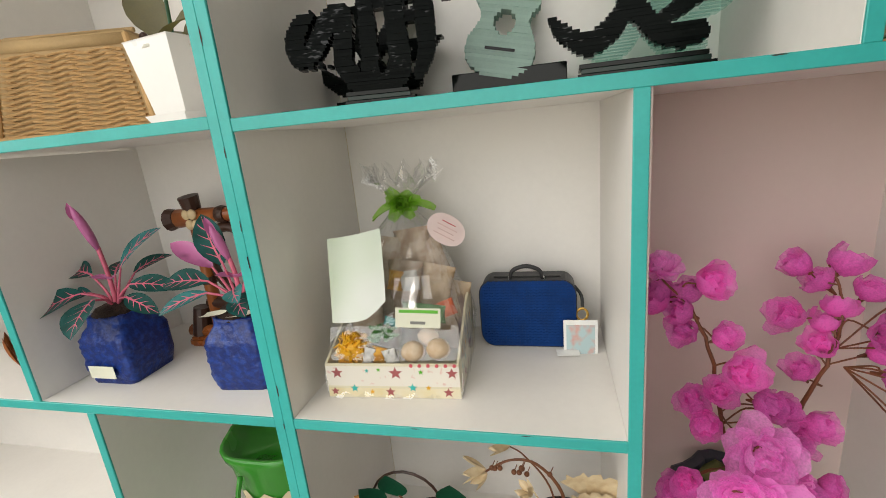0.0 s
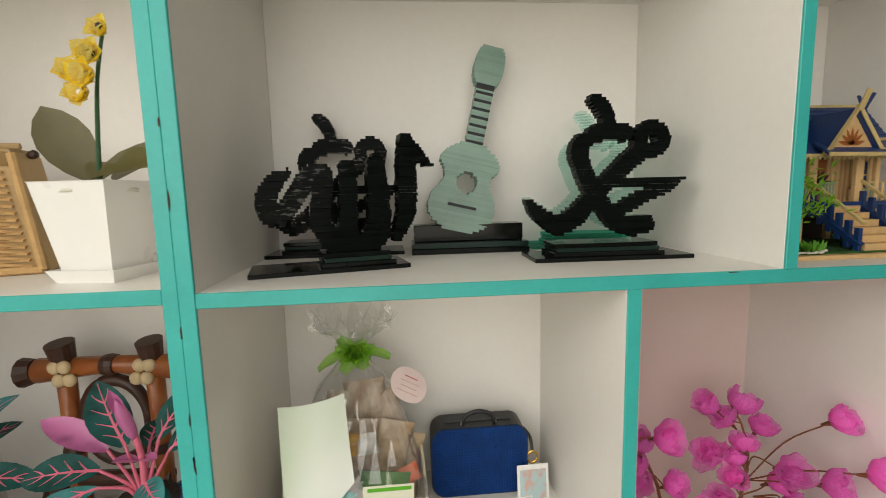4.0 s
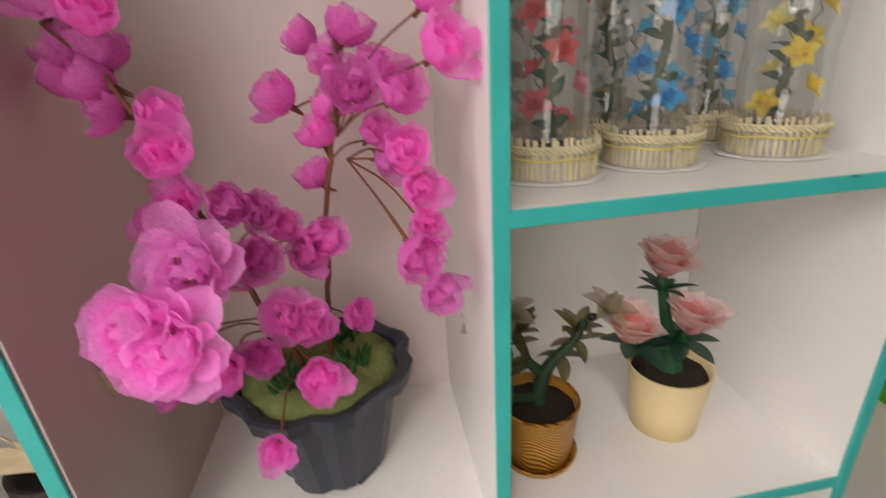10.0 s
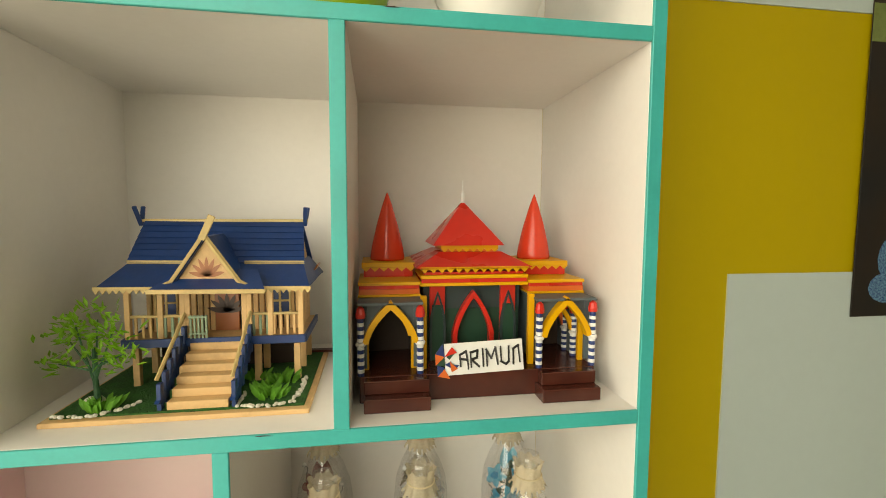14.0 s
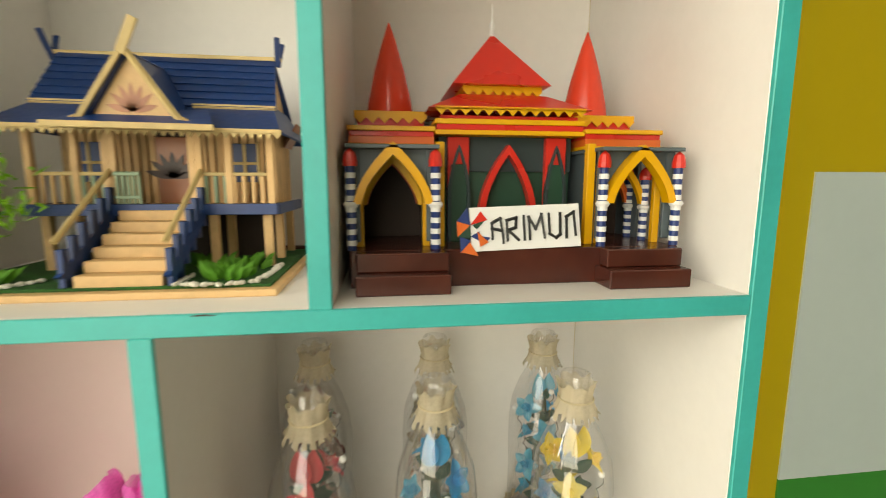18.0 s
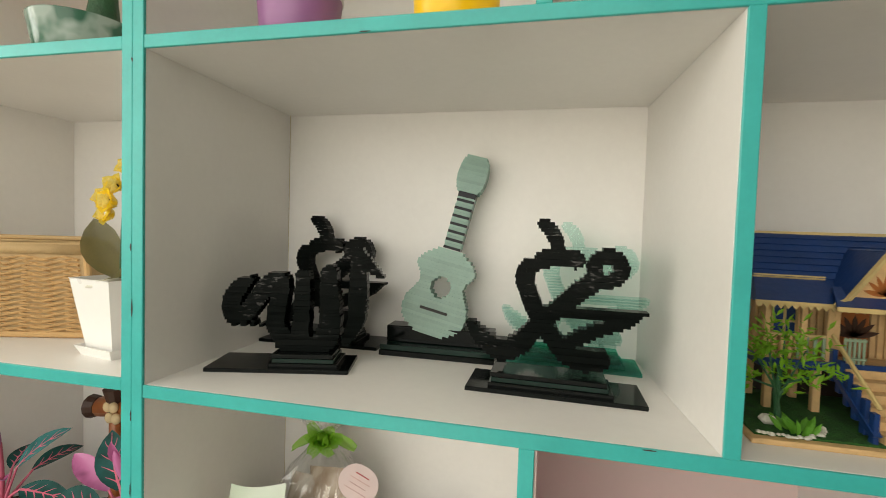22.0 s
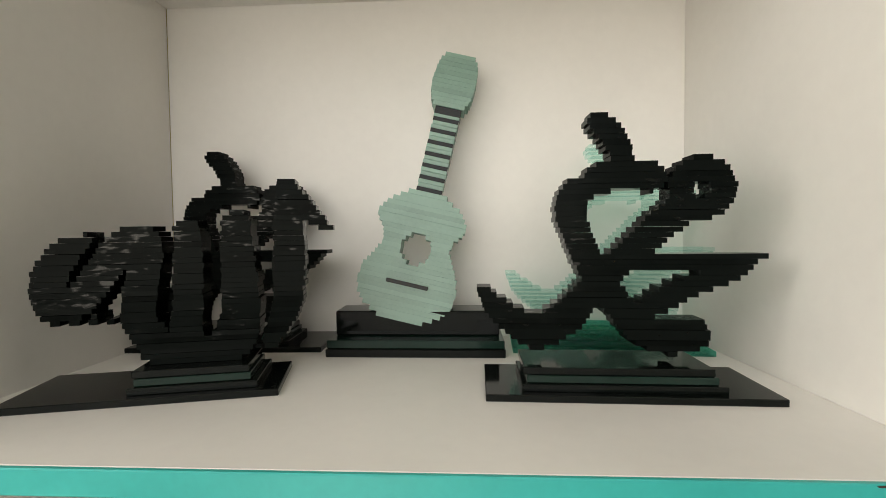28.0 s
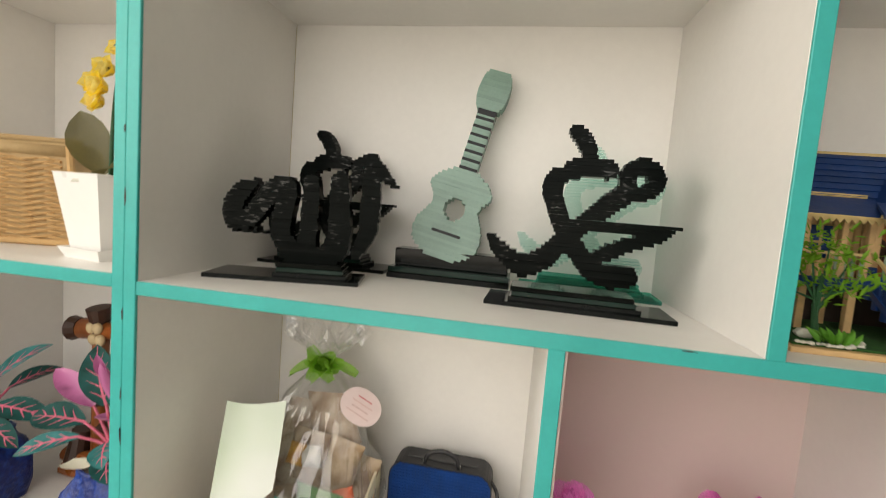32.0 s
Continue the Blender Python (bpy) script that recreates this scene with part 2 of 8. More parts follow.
WHITE_FL = tulle("white_nylon", (0.75, 0.72, 0.66), 0.25, 0.45)
YELLOW_FL = tulle("yellow_nylon", (0.86, 0.66, 0.04), 0.2, 0.45)
LEMON_FL = tulle("pale_lemon_nylon", (0.86, 0.76, 0.28), 0.25, 0.45)
GREY_FL = tulle("silver_nylon", (0.50, 0.48, 0.48), 0.3, 0.4)
ROSE_FL = tulle("rose_red_nylon", (0.70, 0.09, 0.11), 0.15, 0.4)
ROSE_PALE_FL = tulle("pale_rose_nylon", (0.85, 0.30, 0.38), 0.2, 0.45)
WINE_FL = tulle("wine_nylon", (0.28, 0.075, 0.07), 0.25, 0.4)
LACE = tulle("cream_lace", (0.64, 0.56, 0.40), 0.30, 0.40, 0.75, 0.3)
FROST_GLASS = tulle("pale_green_glass", (0.34, 0.51, 0.43), 0.13, 0.30, 0.22, 0.16)
DULL_ROSE_FL = tulle("dull_rose_nylon", (0.48, 0.22, 0.20), 0.25, 0.4)
TAUPE_FL = tulle("taupe_nylon", (0.33, 0.28, 0.18), 0.3, 0.4)
OLIVE_LEAF = tulle("olive_nylon_leaf", (0.105, 0.092, 0.022), 0.1, 0.35)
DARK_LEAF = tulle("dark_green_nylon_leaf", (0.012, 0.055, 0.035), 0.08, 0.3)
GREEN_LEAF = tulle("green_plastic_leaf", (0.13, 0.36, 0.035), 0.0, 0.4)
TREE_LEAF = tulle("bright_green_plastic_leaf", (0.20, 0.42, 0.025), 0.0, 0.5)
YELLOW_LEAF = tulle("yellow_green_nylon_leaf", (0.24, 0.22, 0.05), 0.12, 0.4)
STEM = material("green_taped_stem", (0.012, 0.072, 0.022), 0.6, 0.35, 40, 150, 0.6, depth=0.004)
OLIVE_STEM = material("dark_green_taped_stem", (0.014, 0.036, 0.014), 0.6, 0.3, 30, 150, 0.5)
BROWN_STEM = material("brown_taped_twig", (0.15, 0.052, 0.018), 0.6, 0.3, 40, 200, 0.4)
BLACK_WIRE = material("black_wire", (0.012, 0.012, 0.012), 0.4, 0.1)
SOIL = material("dark_potting_soil", (0.025, 0.014, 0.009), 0.95, 0.5, 40, 160, 1.0, depth=0.006)
MOSS = material("green_felt_moss", (0.16, 0.20, 0.06), 0.9, 0.3, 14, 120, 0.6, depth=0.005)
GRASS = material("green_model_grass", (0.018, 0.09, 0.012), 0.9, 0.5, 60, 300, 0.9, depth=0.004)
SLATE_POT = material("slate_plastic", (0.028, 0.032, 0.045), 0.4, 0.12, 5, 80, 0.05)
CREAM_POT = material("cream_plastic", (0.78, 0.60, 0.32), 0.38, 0.04, 5, 80, 0.03)
WOOD_POT = striped("wood_grain_print", (0.11, 0.035, 0.006), (0.62, 0.29, 0.030), 56, 44, 0.4, "Z", 0.30, 0.30)
PURPLE_POT = material("purple_plastic", (0.30, 0.13, 0.29), 0.4, 0.06, 6, 80, 0.04)
WHITE_POT = material("white_plastic", (0.80, 0.79, 0.76), 0.3, 0.03, 6, 80, 0.03)
YELLOW_POT = material("yellow_plastic", (0.84, 0.52, 0.004), 0.35, 0.05, 6, 80, 0.04)
SWIRL_PINK = striped("pink_swirl_print", (0.42, 0.20, 0.29), (0.66, 0.47, 0.54), 66, 34, 0.5, "Z", 0.42)
SWIRL_ORANGE = striped("orange_swirl_print", (0.88, 0.30, 0.07), (0.90, 0.58, 0.36), 38, 60, 0.5, "X", 0.9)
GREEN_POT = material("green_glazed_plastic", (0.19, 0.33, 0.016), 0.2, 0.08, 6, 80, 0.03)
RED_POT = material("red_plastic", (0.62, 0.03, 0.03), 0.35, 0.06, 6, 80, 0.04)
SEA_POT = two_tone("green_marbled_plastic", (0.035, 0.12, 0.075), (0.26, 0.34, 0.29), 26, 0.08, 0.52, 0.2)
BLUE_ROUGH = two_tone("glossy_blue_crumpled_coat", (0.002, 0.017, 0.14), (0.005, 0.044, 0.27), 90, 0.12, 0.55, 0.42)
_n = BLUE_ROUGH.node_tree.nodes
for _b in [x for x in _n if x.type == "BUMP"]:
    _b.inputs["Strength"].default_value, _b.inputs["Distance"].default_value = 0.9, 0.006
LABEL = material("cream_paper_label", (0.72, 0.72, 0.58), 0.7, 0.05, 20, 90, 0.05)
CROTON = two_tone("dark_teal_green_leaf", (0.004, 0.042, 0.036), (0.010, 0.085, 0.078), 45, 0.2, 0.5, 0.62)
SILVER = material("nickel_fitting", (0.55, 0.55, 0.53), 0.3, 0.1, metal=1.0)
CROTON_EDGE = two_tone("teal_leaf", (0.008, 0.10, 0.095), (0.035, 0.20, 0.20), 35, 0.2, 0.5, 0.55)
CROTON_PINK = two_tone("pink_young_leaf", (0.46, 0.13, 0.30), (0.17, 0.04, 0.11), 30, 0.15, 0.62, 0.35)
for _m in (CROTON, CROTON_EDGE):
    _m.node_tree.nodes["Principled BSDF"].inputs["Specular IOR Level"].default_value = 0.22
PINK_STALK = material("rose_pink_stalk", (0.55, 0.13, 0.20), 0.5, 0.25, 30, 120, 0.1, spec=0.25)
BAMBOO_RED = two_tone("red_brown_bamboo", (0.22, 0.055, 0.015), (0.36, 0.12, 0.03), 22, 0.2, 0.5, 0.3)
BAMBOO_DARK = material("dark_bamboo_root", (0.045, 0.018, 0.010), 0.45, 0.3, 30, 120, 0.3)
BAMBOO_CUT = material("pale_cut_wood", (0.55, 0.42, 0.24), 0.6, 0.15, 30, 120, 0.1)
WEAVE = material("woven_sedge_straw", (0.42, 0.26, 0.11), 0.75, 0.3, 30, 160, 0.4, each=0.5)
WEAVE_TRIM = material("tan_cloth_trim", (0.44, 0.30, 0.14), 0.7, 0.15, 12, 300, 0.3)
KRAFT = two_tone("star_printed_wrapping_paper", (0.62, 0.42, 0.34), (0.68, 0.63, 0.46), 46, 0.03, 0.17, 0.5, "cells", 0.02)
BAND_YELLOW = two_tone("pale_yellow_print", (0.72, 0.62, 0.36), (0.74, 0.68, 0.52), 30, 0.2)
BAND_WHITE = two_tone("white_spotted_print", (0.74, 0.70, 0.62), (0.70, 0.50, 0.44), 90, 0.04, 0.66)
CELLO = film_material("clear_cellophane", (0.9, 0.9, 0.9), 0.05, 0.05, 0.6)
RIBBON = tulle("lime_green_ribbon", (0.27, 0.56, 0.04), 0.2, 0.45)
CARD_GREEN = two_tone("white_and_pale_green_card", (0.76, 0.78, 0.75), (0.54, 0.68, 0.46), 8, 0.35, 0.56, 0.5)
CARD_PINK = material("pale_pink_card", (0.76, 0.62, 0.60), 0.5, 0.06, 20)
PRINT_RED = material("red_print", (0.55, 0.08, 0.10), 0.6)
DARK_POT = material("dark_brown_pot", (0.014, 0.007, 0.005), 0.5, 0.3, 20, 100, 0.1, spec=0.25)
STAR_RED = material("brown_red_print", (0.34, 0.09, 0.09), 0.6)
CHIP = material("chipped_brown_board", (0.045, 0.022, 0.014), 0.8, 0.3, 40)
PRINT_GREY = material("grey_print", (0.20, 0.20, 0.18), 0.6)
BREAD = two_tone("beige_cookie_pack", (0.38, 0.26, 0.15), (0.56, 0.43, 0.29), 45, 0.12, 0.5, 0.3)
PACK_PALE = two_tone("pale_foil_pack", (0.52, 0.46, 0.38), (0.38, 0.28, 0.20), 50, 0.12, 0.52, 0.25)
PACK_BROWN = two_tone("brown_foil_pack", (0.34, 0.23, 0.15), (0.52, 0.42, 0.32), 45, 0.12, 0.5, 0.25)
PACK_GREY = two_tone("silver_foil_pack", (0.45, 0.45, 0.43), (0.70, 0.69, 0.66), 60, 0.12, 0.5, 0.22)
CRISP = material("golden_crisp", (0.70, 0.38, 0.012), 0.5, 0.35, 60, 200, 0.3)
BUN = two_tone("pale_baked_bun", (0.52, 0.37, 0.23), (0.66, 0.54, 0.40), 50, 0.2, 0.5, 0.5)
SNACK_Y = two_tone("yellow_snack_pack", (0.66, 0.36, 0.02), (0.45, 0.20, 0.02), 60, 0.1)
SNACK_G = material("green_snack_pack", (0.07, 0.22, 0.05), 0.4, 0.3, 40)
SNACK_R = material("red_orange_snack_pack", (0.62, 0.14, 0.06), 0.4, 0.3, 40)
BAG_BLUE = material("blue_crocheted_cord", (0.004, 0.036, 0.165), 0.8, 0.35, 30, 250, 0.3, each=0.2, spec=0.2)
BAG_BLACK = material("black_synthetic_leather", (0.010, 0.010, 0.012), 0.45, 0.2, 20, 200, 0.2)
GOLD = material("brass_fitting", (0.65, 0.40, 0.10), 0.3, 0.1, metal=1.0)
TAG_BLUE = two_tone("pale_blue_printed_tag", (0.42, 0.56, 0.58), (0.60, 0.36, 0.32), 55, 0.1, 0.55)
PET = film_material("clear_bottle_plastic", (0.85, 0.87, 0.85), 0.04, 0.03, 0.45)
PEARL = material("white_pearl_bead", (0.8, 0.8, 0.78), 0.15, 0.02)
PALE_SISAL = material("pale_sisal", (0.53, 0.45, 0.29), 0.8, 0.25, 40, 260, 0.5, each=0.3)
GREY_BAND = material("grey_lilac_band", (0.42, 0.38, 0.36), 0.6, 0.15, 40, 160, 0.1)
PLAIT = material("cream_plaited_straw", (0.60, 0.51, 0.33), 0.75, 0.25, 40, 260, 0.4)
LEMON_CORD = material("yellow_cord", (0.62, 0.50, 0.14), 0.7, 0.2, 40, 260, 0.3)

PAPER_LACE = material("white_paper_lace", (0.66, 0.64, 0.58), 0.7, 0.15, 40)
STICK = material("pale_ice_cream_stick_wood", (0.53, 0.345, 0.16), 0.6, 0.28, 30, 160, 0.3, each=0.6)
STICK_TRIM = material("pale_yellow_trim_wood", (0.48, 0.36, 0.155), 0.6, 0.22, 30, 160, 0.2, each=0.3)
NAVY = material("navy_painted_wood", (0.005, 0.030, 0.125), 0.42, 0.25, 20, 120, 0.2, each=0.35)
SAGE = material("sage_painted_wood", (0.22, 0.30, 0.20), 0.6, 0.15, 20)
DARK_BROWN = material("dark_brown_backing", (0.030, 0.016, 0.010), 0.7, 0.3, 20)
WHITE_STONE = material("white_model_gravel", (0.62, 0.60, 0.52), 0.8, 0.2, 60)
C_RED = material("glossy_red_paint", (0.62, 0.028, 0.018), 0.28, 0.08, 12, 90, 0.08)
C_ORANGE = material("orange_paint", (0.66, 0.13, 0.02), 0.35, 0.08, 12, 90, 0.08)
C_CONE = material("red_gloss_paint", (0.70, 0.055, 0.025), 0.22, 0.06, 12, 90, 0.05)
C_YELLOW = material("golden_yellow_paint", (0.72, 0.37, 0.008), 0.38, 0.08, 12, 90, 0.1)
C_GREY = material("blue_grey_paint", (0.085, 0.11, 0.12), 0.5, 0.1, 12, 90, 0.08)
C_SLATE = material("dark_slate_green_paint", (0.022, 0.040, 0.042), 0.5, 0.12, 12, 90, 0.08)
C_GREEN = material("dark_green_paint", (0.008, 0.05, 0.026), 0.5, 0.15, 12, 90, 0.08)
C_BLUE = material("deep_blue_paint", (0.012, 0.035, 0.16), 0.4, 0.1, 12, 90, 0.08)
C_WHITE = material("white_craft_paint", (0.78, 0.78, 0.76), 0.5, 0.04, 12, 90, 0.05)
C_BLACK = material("black_marker_paint", (0.010, 0.010, 0.010), 0.5, 0.1)
MAROON = two_tone("maroon_brown_lacquered_wood", (0.055, 0.014, 0.010), (0.085, 0.022, 0.014), 25, 0.2, 0.5, 0.22)
SHELL = two_tone("cream_dried_husk", (0.70, 0.58, 0.38), (0.56, 0.42, 0.24), 60, 0.2)
FELT_GREEN = material("dark_green_velvet_leaf", (0.004, 0.055, 0.026), 0.85, 0.3, 30, 200, 0.2, spec=0.1)
GREEN_VASE = material("bright_green_glaze", (0.03, 0.22, 0.02), 0.25, 0.15, 10)
DECOUPAGE = two_tone("cream_decoupage", (0.62, 0.52, 0.34), (0.50, 0.14, 0.07), 18, 0.06, 0.64)
PLAID = two_tone("red_and_tan_plaited_strips", (0.36, 0.06, 0.03), (0.50, 0.34, 0.18), 28, 0.05, 0.5, 0.6)
LATTICE_TAN = material("tan_rattan", (0.34, 0.16, 0.08), 0.6, 0.25, 25, 160, 0.3, each=0.3)
LATTICE_BLUE = material("violet_painted_strip", (0.12, 0.10, 0.22), 0.6, 0.2, 25)
POSTER_DARK = two_tone("dark_printed_poster", (0.008, 0.010, 0.012), (0.03, 0.016, 0.006), 5, 0.2, 0.5, 0.7)
POSTER_BLUE = two_tone("blue_printed_figures", (0.02, 0.07, 0.22), (0.16, 0.34, 0.50), 18, 0.15, 0.5, 0.3)


# ---- building helpers ----
def box(bm, x0, x1, y0, y1, z0, z1, m=None):
    v = [bm.verts.new((x, y, z)) for z in (z0, z1) for y in (y0, y1) for x in (x0, x1)]
    for f in ((0, 2, 3, 1), (4, 5, 7, 6), (0, 1, 5, 4), (2, 6, 7, 3), (0, 4, 6, 2), (1, 3, 7, 5)):
        bm.faces.new([v[i] for i in f])
    if m:
        bmesh.ops.transform(bm, matrix=m, verts=v)
    return v


def bevelled(x0, x1, y0, y1, z0, z1, r=0.002, seg=1):
    bm = bmesh.new()
    box(bm, x0, x1, y0, y1, z0, z1)
    bmesh.ops.bevel(bm, geom=bm.edges[:], offset=r, segments=seg, affect="EDGES")
    return bm


def lathe(profile, seg=24, bm=None, m=None, wave=None):
    """Turned solid from (radius, height) pairs; wave(angle, i) scales a ring's radius."""
    bm = bm or bmesh.new()
    rings = []
    for i, (r, z) in enumerate(profile):
        ring = []
        for k in range(seg):
            a = 2 * math.pi * k / seg
            rr = r * (wave(a, i) if wave else 1)
            p = Vector((rr * math.cos(a), rr * math.sin(a), z))
            ring.append(bm.verts.new(m @ p if m else p))
        rings.append(ring)
    for a, b in zip(rings, rings[1:]):
        for k in range(seg):
            bm.faces.new((a[k], a[(k + 1) % seg], b[(k + 1) % seg], b[k]))
    for ring, turn in ((rings[0], -1), (rings[-1], 1)):
        bm.faces.new(ring[::turn])
    return bm


def tube(pts, radii, seg=6, bm=None):
    bm = bm or bmesh.new()
    pts = [Vector(p) for p in pts]
    if not hasattr(radii, "__len__"):
        radii = [radii] * len(pts)
    rings, up = [], Vector((0.31, 0.22, 0.93)).normalized()
    for i, p in enumerate(pts):
        d = (pts[min(i + 1, len(pts) - 1)] - pts[max(i - 1, 0)]).normalized()
        s = d.cross(up)
        s = s.normalized() if s.length > 1e-4 else d.orthogonal().normalized()
        t = s.cross(d)
        rings.append([bm.verts.new(p + radii[i] * (math.cos(2 * math.pi * k / seg) * s + math.sin(2 * math.pi * k / seg) * t)) for k in range(seg)])
    for a, b in zip(rings, rings[1:]):
        for k in range(seg):
            bm.faces.new((a[k], a[(k + 1) % seg], b[(k + 1) % seg], b[k]))
    bm.faces.new(rings[0][::-1]), bm.faces.new(rings[-1])
    return bm


def spline(pts, n=4):
    """Smooth way through the points (Catmull-Rom)."""
    p = [Vector(a) for a in pts]
    p = [2 * p[0] - p[1], *p, 2 * p[-1] - p[-2]]
    out = []
    for i in range(1, len(p) - 2):
        for k in range(n):
            t = k / n
            a, b, c, d = p[i - 1 : i + 3]
            out.append(0.5 * (2 * b + (c - a) * t + (2 * a - 5 * b + 4 * c - d) * t * t + (3 * b - a - 3 * c + d) * t ** 3))
    return out + [p[-2]]


def mesh_of(bm, name, mat, smooth=False):
    me = bpy.data.meshes.new(name)
    bmesh.ops.recalc_face_normals(bm, faces=bm.faces[:])
    bm.to_mesh(me)
    bm.free()
    for f in me.polygons:
        f.use_smooth = smooth
    me.materials.append(mat)
    return me


def part(name, bm, mat, parent, label="", smooth=False, m=None):
    ob = new(name, bm if isinstance(bm, bpy.types.Mesh) else mesh_of(bm, name, mat, smooth))
    ob.parent = parent
    if m:
        ob.matrix_basis = m
    return tagged(ob, label) if label else ob


def thing(name, label, category, m=None, group="", kind=""):
    ob = new(name)
    ob.empty_display_size = 0.02
    ob.matrix_world = m or Matrix()
    return tagged(ob, label, category, group, kind)


# ---- plan ----
DEPTH = 0.340          # inside depth of the shelf cells
T = 0.017              # board thickness
WALL_Y = 0.356         # face of the wall behind
Z_E, Z_D, Z_C, Z_B, Z_A = 0.02, 0.460, 0.896, 1.350, 1.804   # tops of the boards, lowest first
Z_TOP = 2.236
RIGHT = 1.417          # inner face of the end panel


def wall_slab(name, x0, x1, y0, y1, z0, z1, mat):
    bm = bmesh.new()
    box(bm, x0, x1, y0, y1, z0, z1)
    return tagged(new(name, mesh_of(bm, name, mat)), kind="structure")


# ---- the room ----
tagged(wall_slab("floor", -3.0, 4.2, -1.9, 0.5, -0.1, -0.004, FLOOR_TILE), "beige ceramic tile floor", "floor")
# ceiling is out of view, made white to bounce light onto shelf tops
tagged(wall_slab("ceiling", -3.0, 4.2, -1.9, 0.5, 2.95, 3.05, CEILING_WHITE), "unseen ceiling, white to bounce light down", "ceiling")
wall_north = wall_slab("wall_north", -3.0, 4.2, WALL_Y + 0.004, 0.5, -0.004, 2.95, YELLOW_WALL)
tagged(wall_north, "mustard yellow painted wall with white and green fields", "wall")
wall_slab("wall_east", 4.1, 4.2, -1.9, WALL_Y + 0.004, -0.004, 2.95, CREAM_WALL)
for a in ((-3.0, -2.9, -1.9, -1.7, 0, 2.95), (-3.0, -2.9, -0.3, WALL_Y, 0, 2.95), (-3.0, -2.9, -1.7, -0.3, 2.85, 2.95), (-3.0, -2.9, -1.7, -0.3, 0, 1.35)):
    wall_slab("wall_west", *a, CREAM_WALL)
for a in ((-2.9, -2.0, -1.9, -1.8, 0, 2.95), (1.0, 4.1, -1.9, -1.8, 0, 2.95), (-2.0, -0.52, -1.9, -1.8, 0, 0.98), (0.32, 1.0, -1.9, -1.8, 0, 0.98), (-2.0, 1.0, -1.9, -1.8, 2.90, 2.95)):
    wall_slab("wall_south", *a, CREAM_WALL)
tagged(wall_slab("white_field_upper", -2.9, 4.1, WALL_Y, WALL_Y + 0.004, 2.262, 2.95, WHITE_WALL), "white painted wall above the shelf", "wall paint")
tagged(wall_slab("white_field_upper", 1.44, 4.1, WALL_Y, WALL_Y + 0.004, 2.022, 2.262, WHITE_WALL), "white painted wall above the yellow", "wall paint")
for name, z0, z1, mat, what in (("white_field", 0.884, 1.463, WHITE_WALL, "white painted field on the wall"), ("green_field", 0.320, 0.884, GREEN_WALL, "green painted field on the wall")):
    tagged(wall_slab(name, 1.847, 2.31 if z0 < 0.5 else 2.9, WALL_Y, WALL_Y + 0.004, z0, z1, mat), what, "wall paint")
tagged(wall_slab("white_field_lower", 2.31, 2.9, WALL_Y, WALL_Y + 0.004, 0.320, 0.884, WHITE_WALL), "white painted field beside the green", "wall paint")

# ---- the display shelf: two units side by side ----
def board(unit, name, x0, x1, z0, z1, lip=0.0):
    """White board with a painted front edge."""
    b = part(name, bevelled(x0, x1, 0.003, DEPTH, z0, z1, 0.0006), WHITE, unit)
    part("edging", bevelled(x0, x1, -0.001 - lip, 0.003, z0, z1, 0.0008), TEAL, b, "teal painted edge")
    return b


def shelf_unit(name, x0, x1, uprights, label):
    unit = thing(name, label, "display shelf")
    board(unit, "end_panel", x0, x0 + T, 0, Z_TOP + T, 0.0006)
    board(unit, "end_panel", x1 - T, x1, 0, Z_TOP + T, 0.0006)
    part("back_panel", bevelled(x0 + T, x1 - T, DEPTH, DEPTH + 0.012, 0, Z_TOP, 0.0005), WHITE, unit)
    for xa, xb, za, zb, *slant in uprights:
        b = board(unit, "divider", xa, xb, za, zb)
        for v in b.data.vertices:
            v.co.x += sum(slant) * v.co.y / DEPTH
    return unit


right_unit = shelf_unit("display_shelf", -T, RIGHT + T, [
    (0.490, 0.507, Z_D, Z_B - T), (0.927, 0.944, Z_D, Z_B - T),
    (0.688, 0.704, Z_B, Z_A - T, -0.015), (1.054, 1.071, Z_B, Z_A - T),
    (0.490, 0.507, Z_A, Z_TOP), (0.925, 0.942, Z_A, Z_TOP),
    (0.690, 0.707, Z_E, Z_D - T), (1.057, 1.074, Z_E, Z_D - T)],
    "white display shelf with teal edges, full of handicrafts")
for z in (Z_E, Z_D, Z_B, Z_A, Z_TOP + T):
    board(right_unit, "shelf_board", 0, RIGHT, z - T, z)
board(right_unit, "shelf_board", 0, 0.490, Z_C - T, Z_C)
board(right_unit, "shelf_board", 0.944, RIGHT, Z_C - T, Z_C)
# thin panels added to carry the roses' pink bounce as a tint
part("pink_back", bevelled(0.507, 0.927, DEPTH - 0.004, DEPTH, Z_D, Z_B - T, 0.0005), BOUNCE_PINK, right_unit, "added lining with the roses' pink bounce in its colour")
part("pink_side", bevelled(0.507, 0.510, 0.003, DEPTH - 0.004, Z_D, Z_B - T, 0.0005), BOUNCE_PINK, right_unit, "added lining with the roses' pink bounce in its colour")
left_unit = shelf_unit("display_shelf", -0.034 - 1.449, -T, [
    (-0.541, -0.524, Z_C, Z_B - T), (-0.422, -0.405, Z_D, Z_C - T), (-0.566, -0.549, Z_B, Z_A - T), (-0.427, -0.410, Z_A, Z_TOP),
    (-0.98, -0.963, Z_C, Z_B - T), (-0.98, -0.963, Z_A, Z_TOP), (-0.75, -0.733, Z_E, Z_D - T)],
    "white display shelf with teal edges beside the first")
for z in (Z_E, Z_D, Z_C, Z_B + 0.006, Z_A, Z_TOP + T):
    board(left_unit, "shelf_board", -1.466, -0.034, z - T, z)

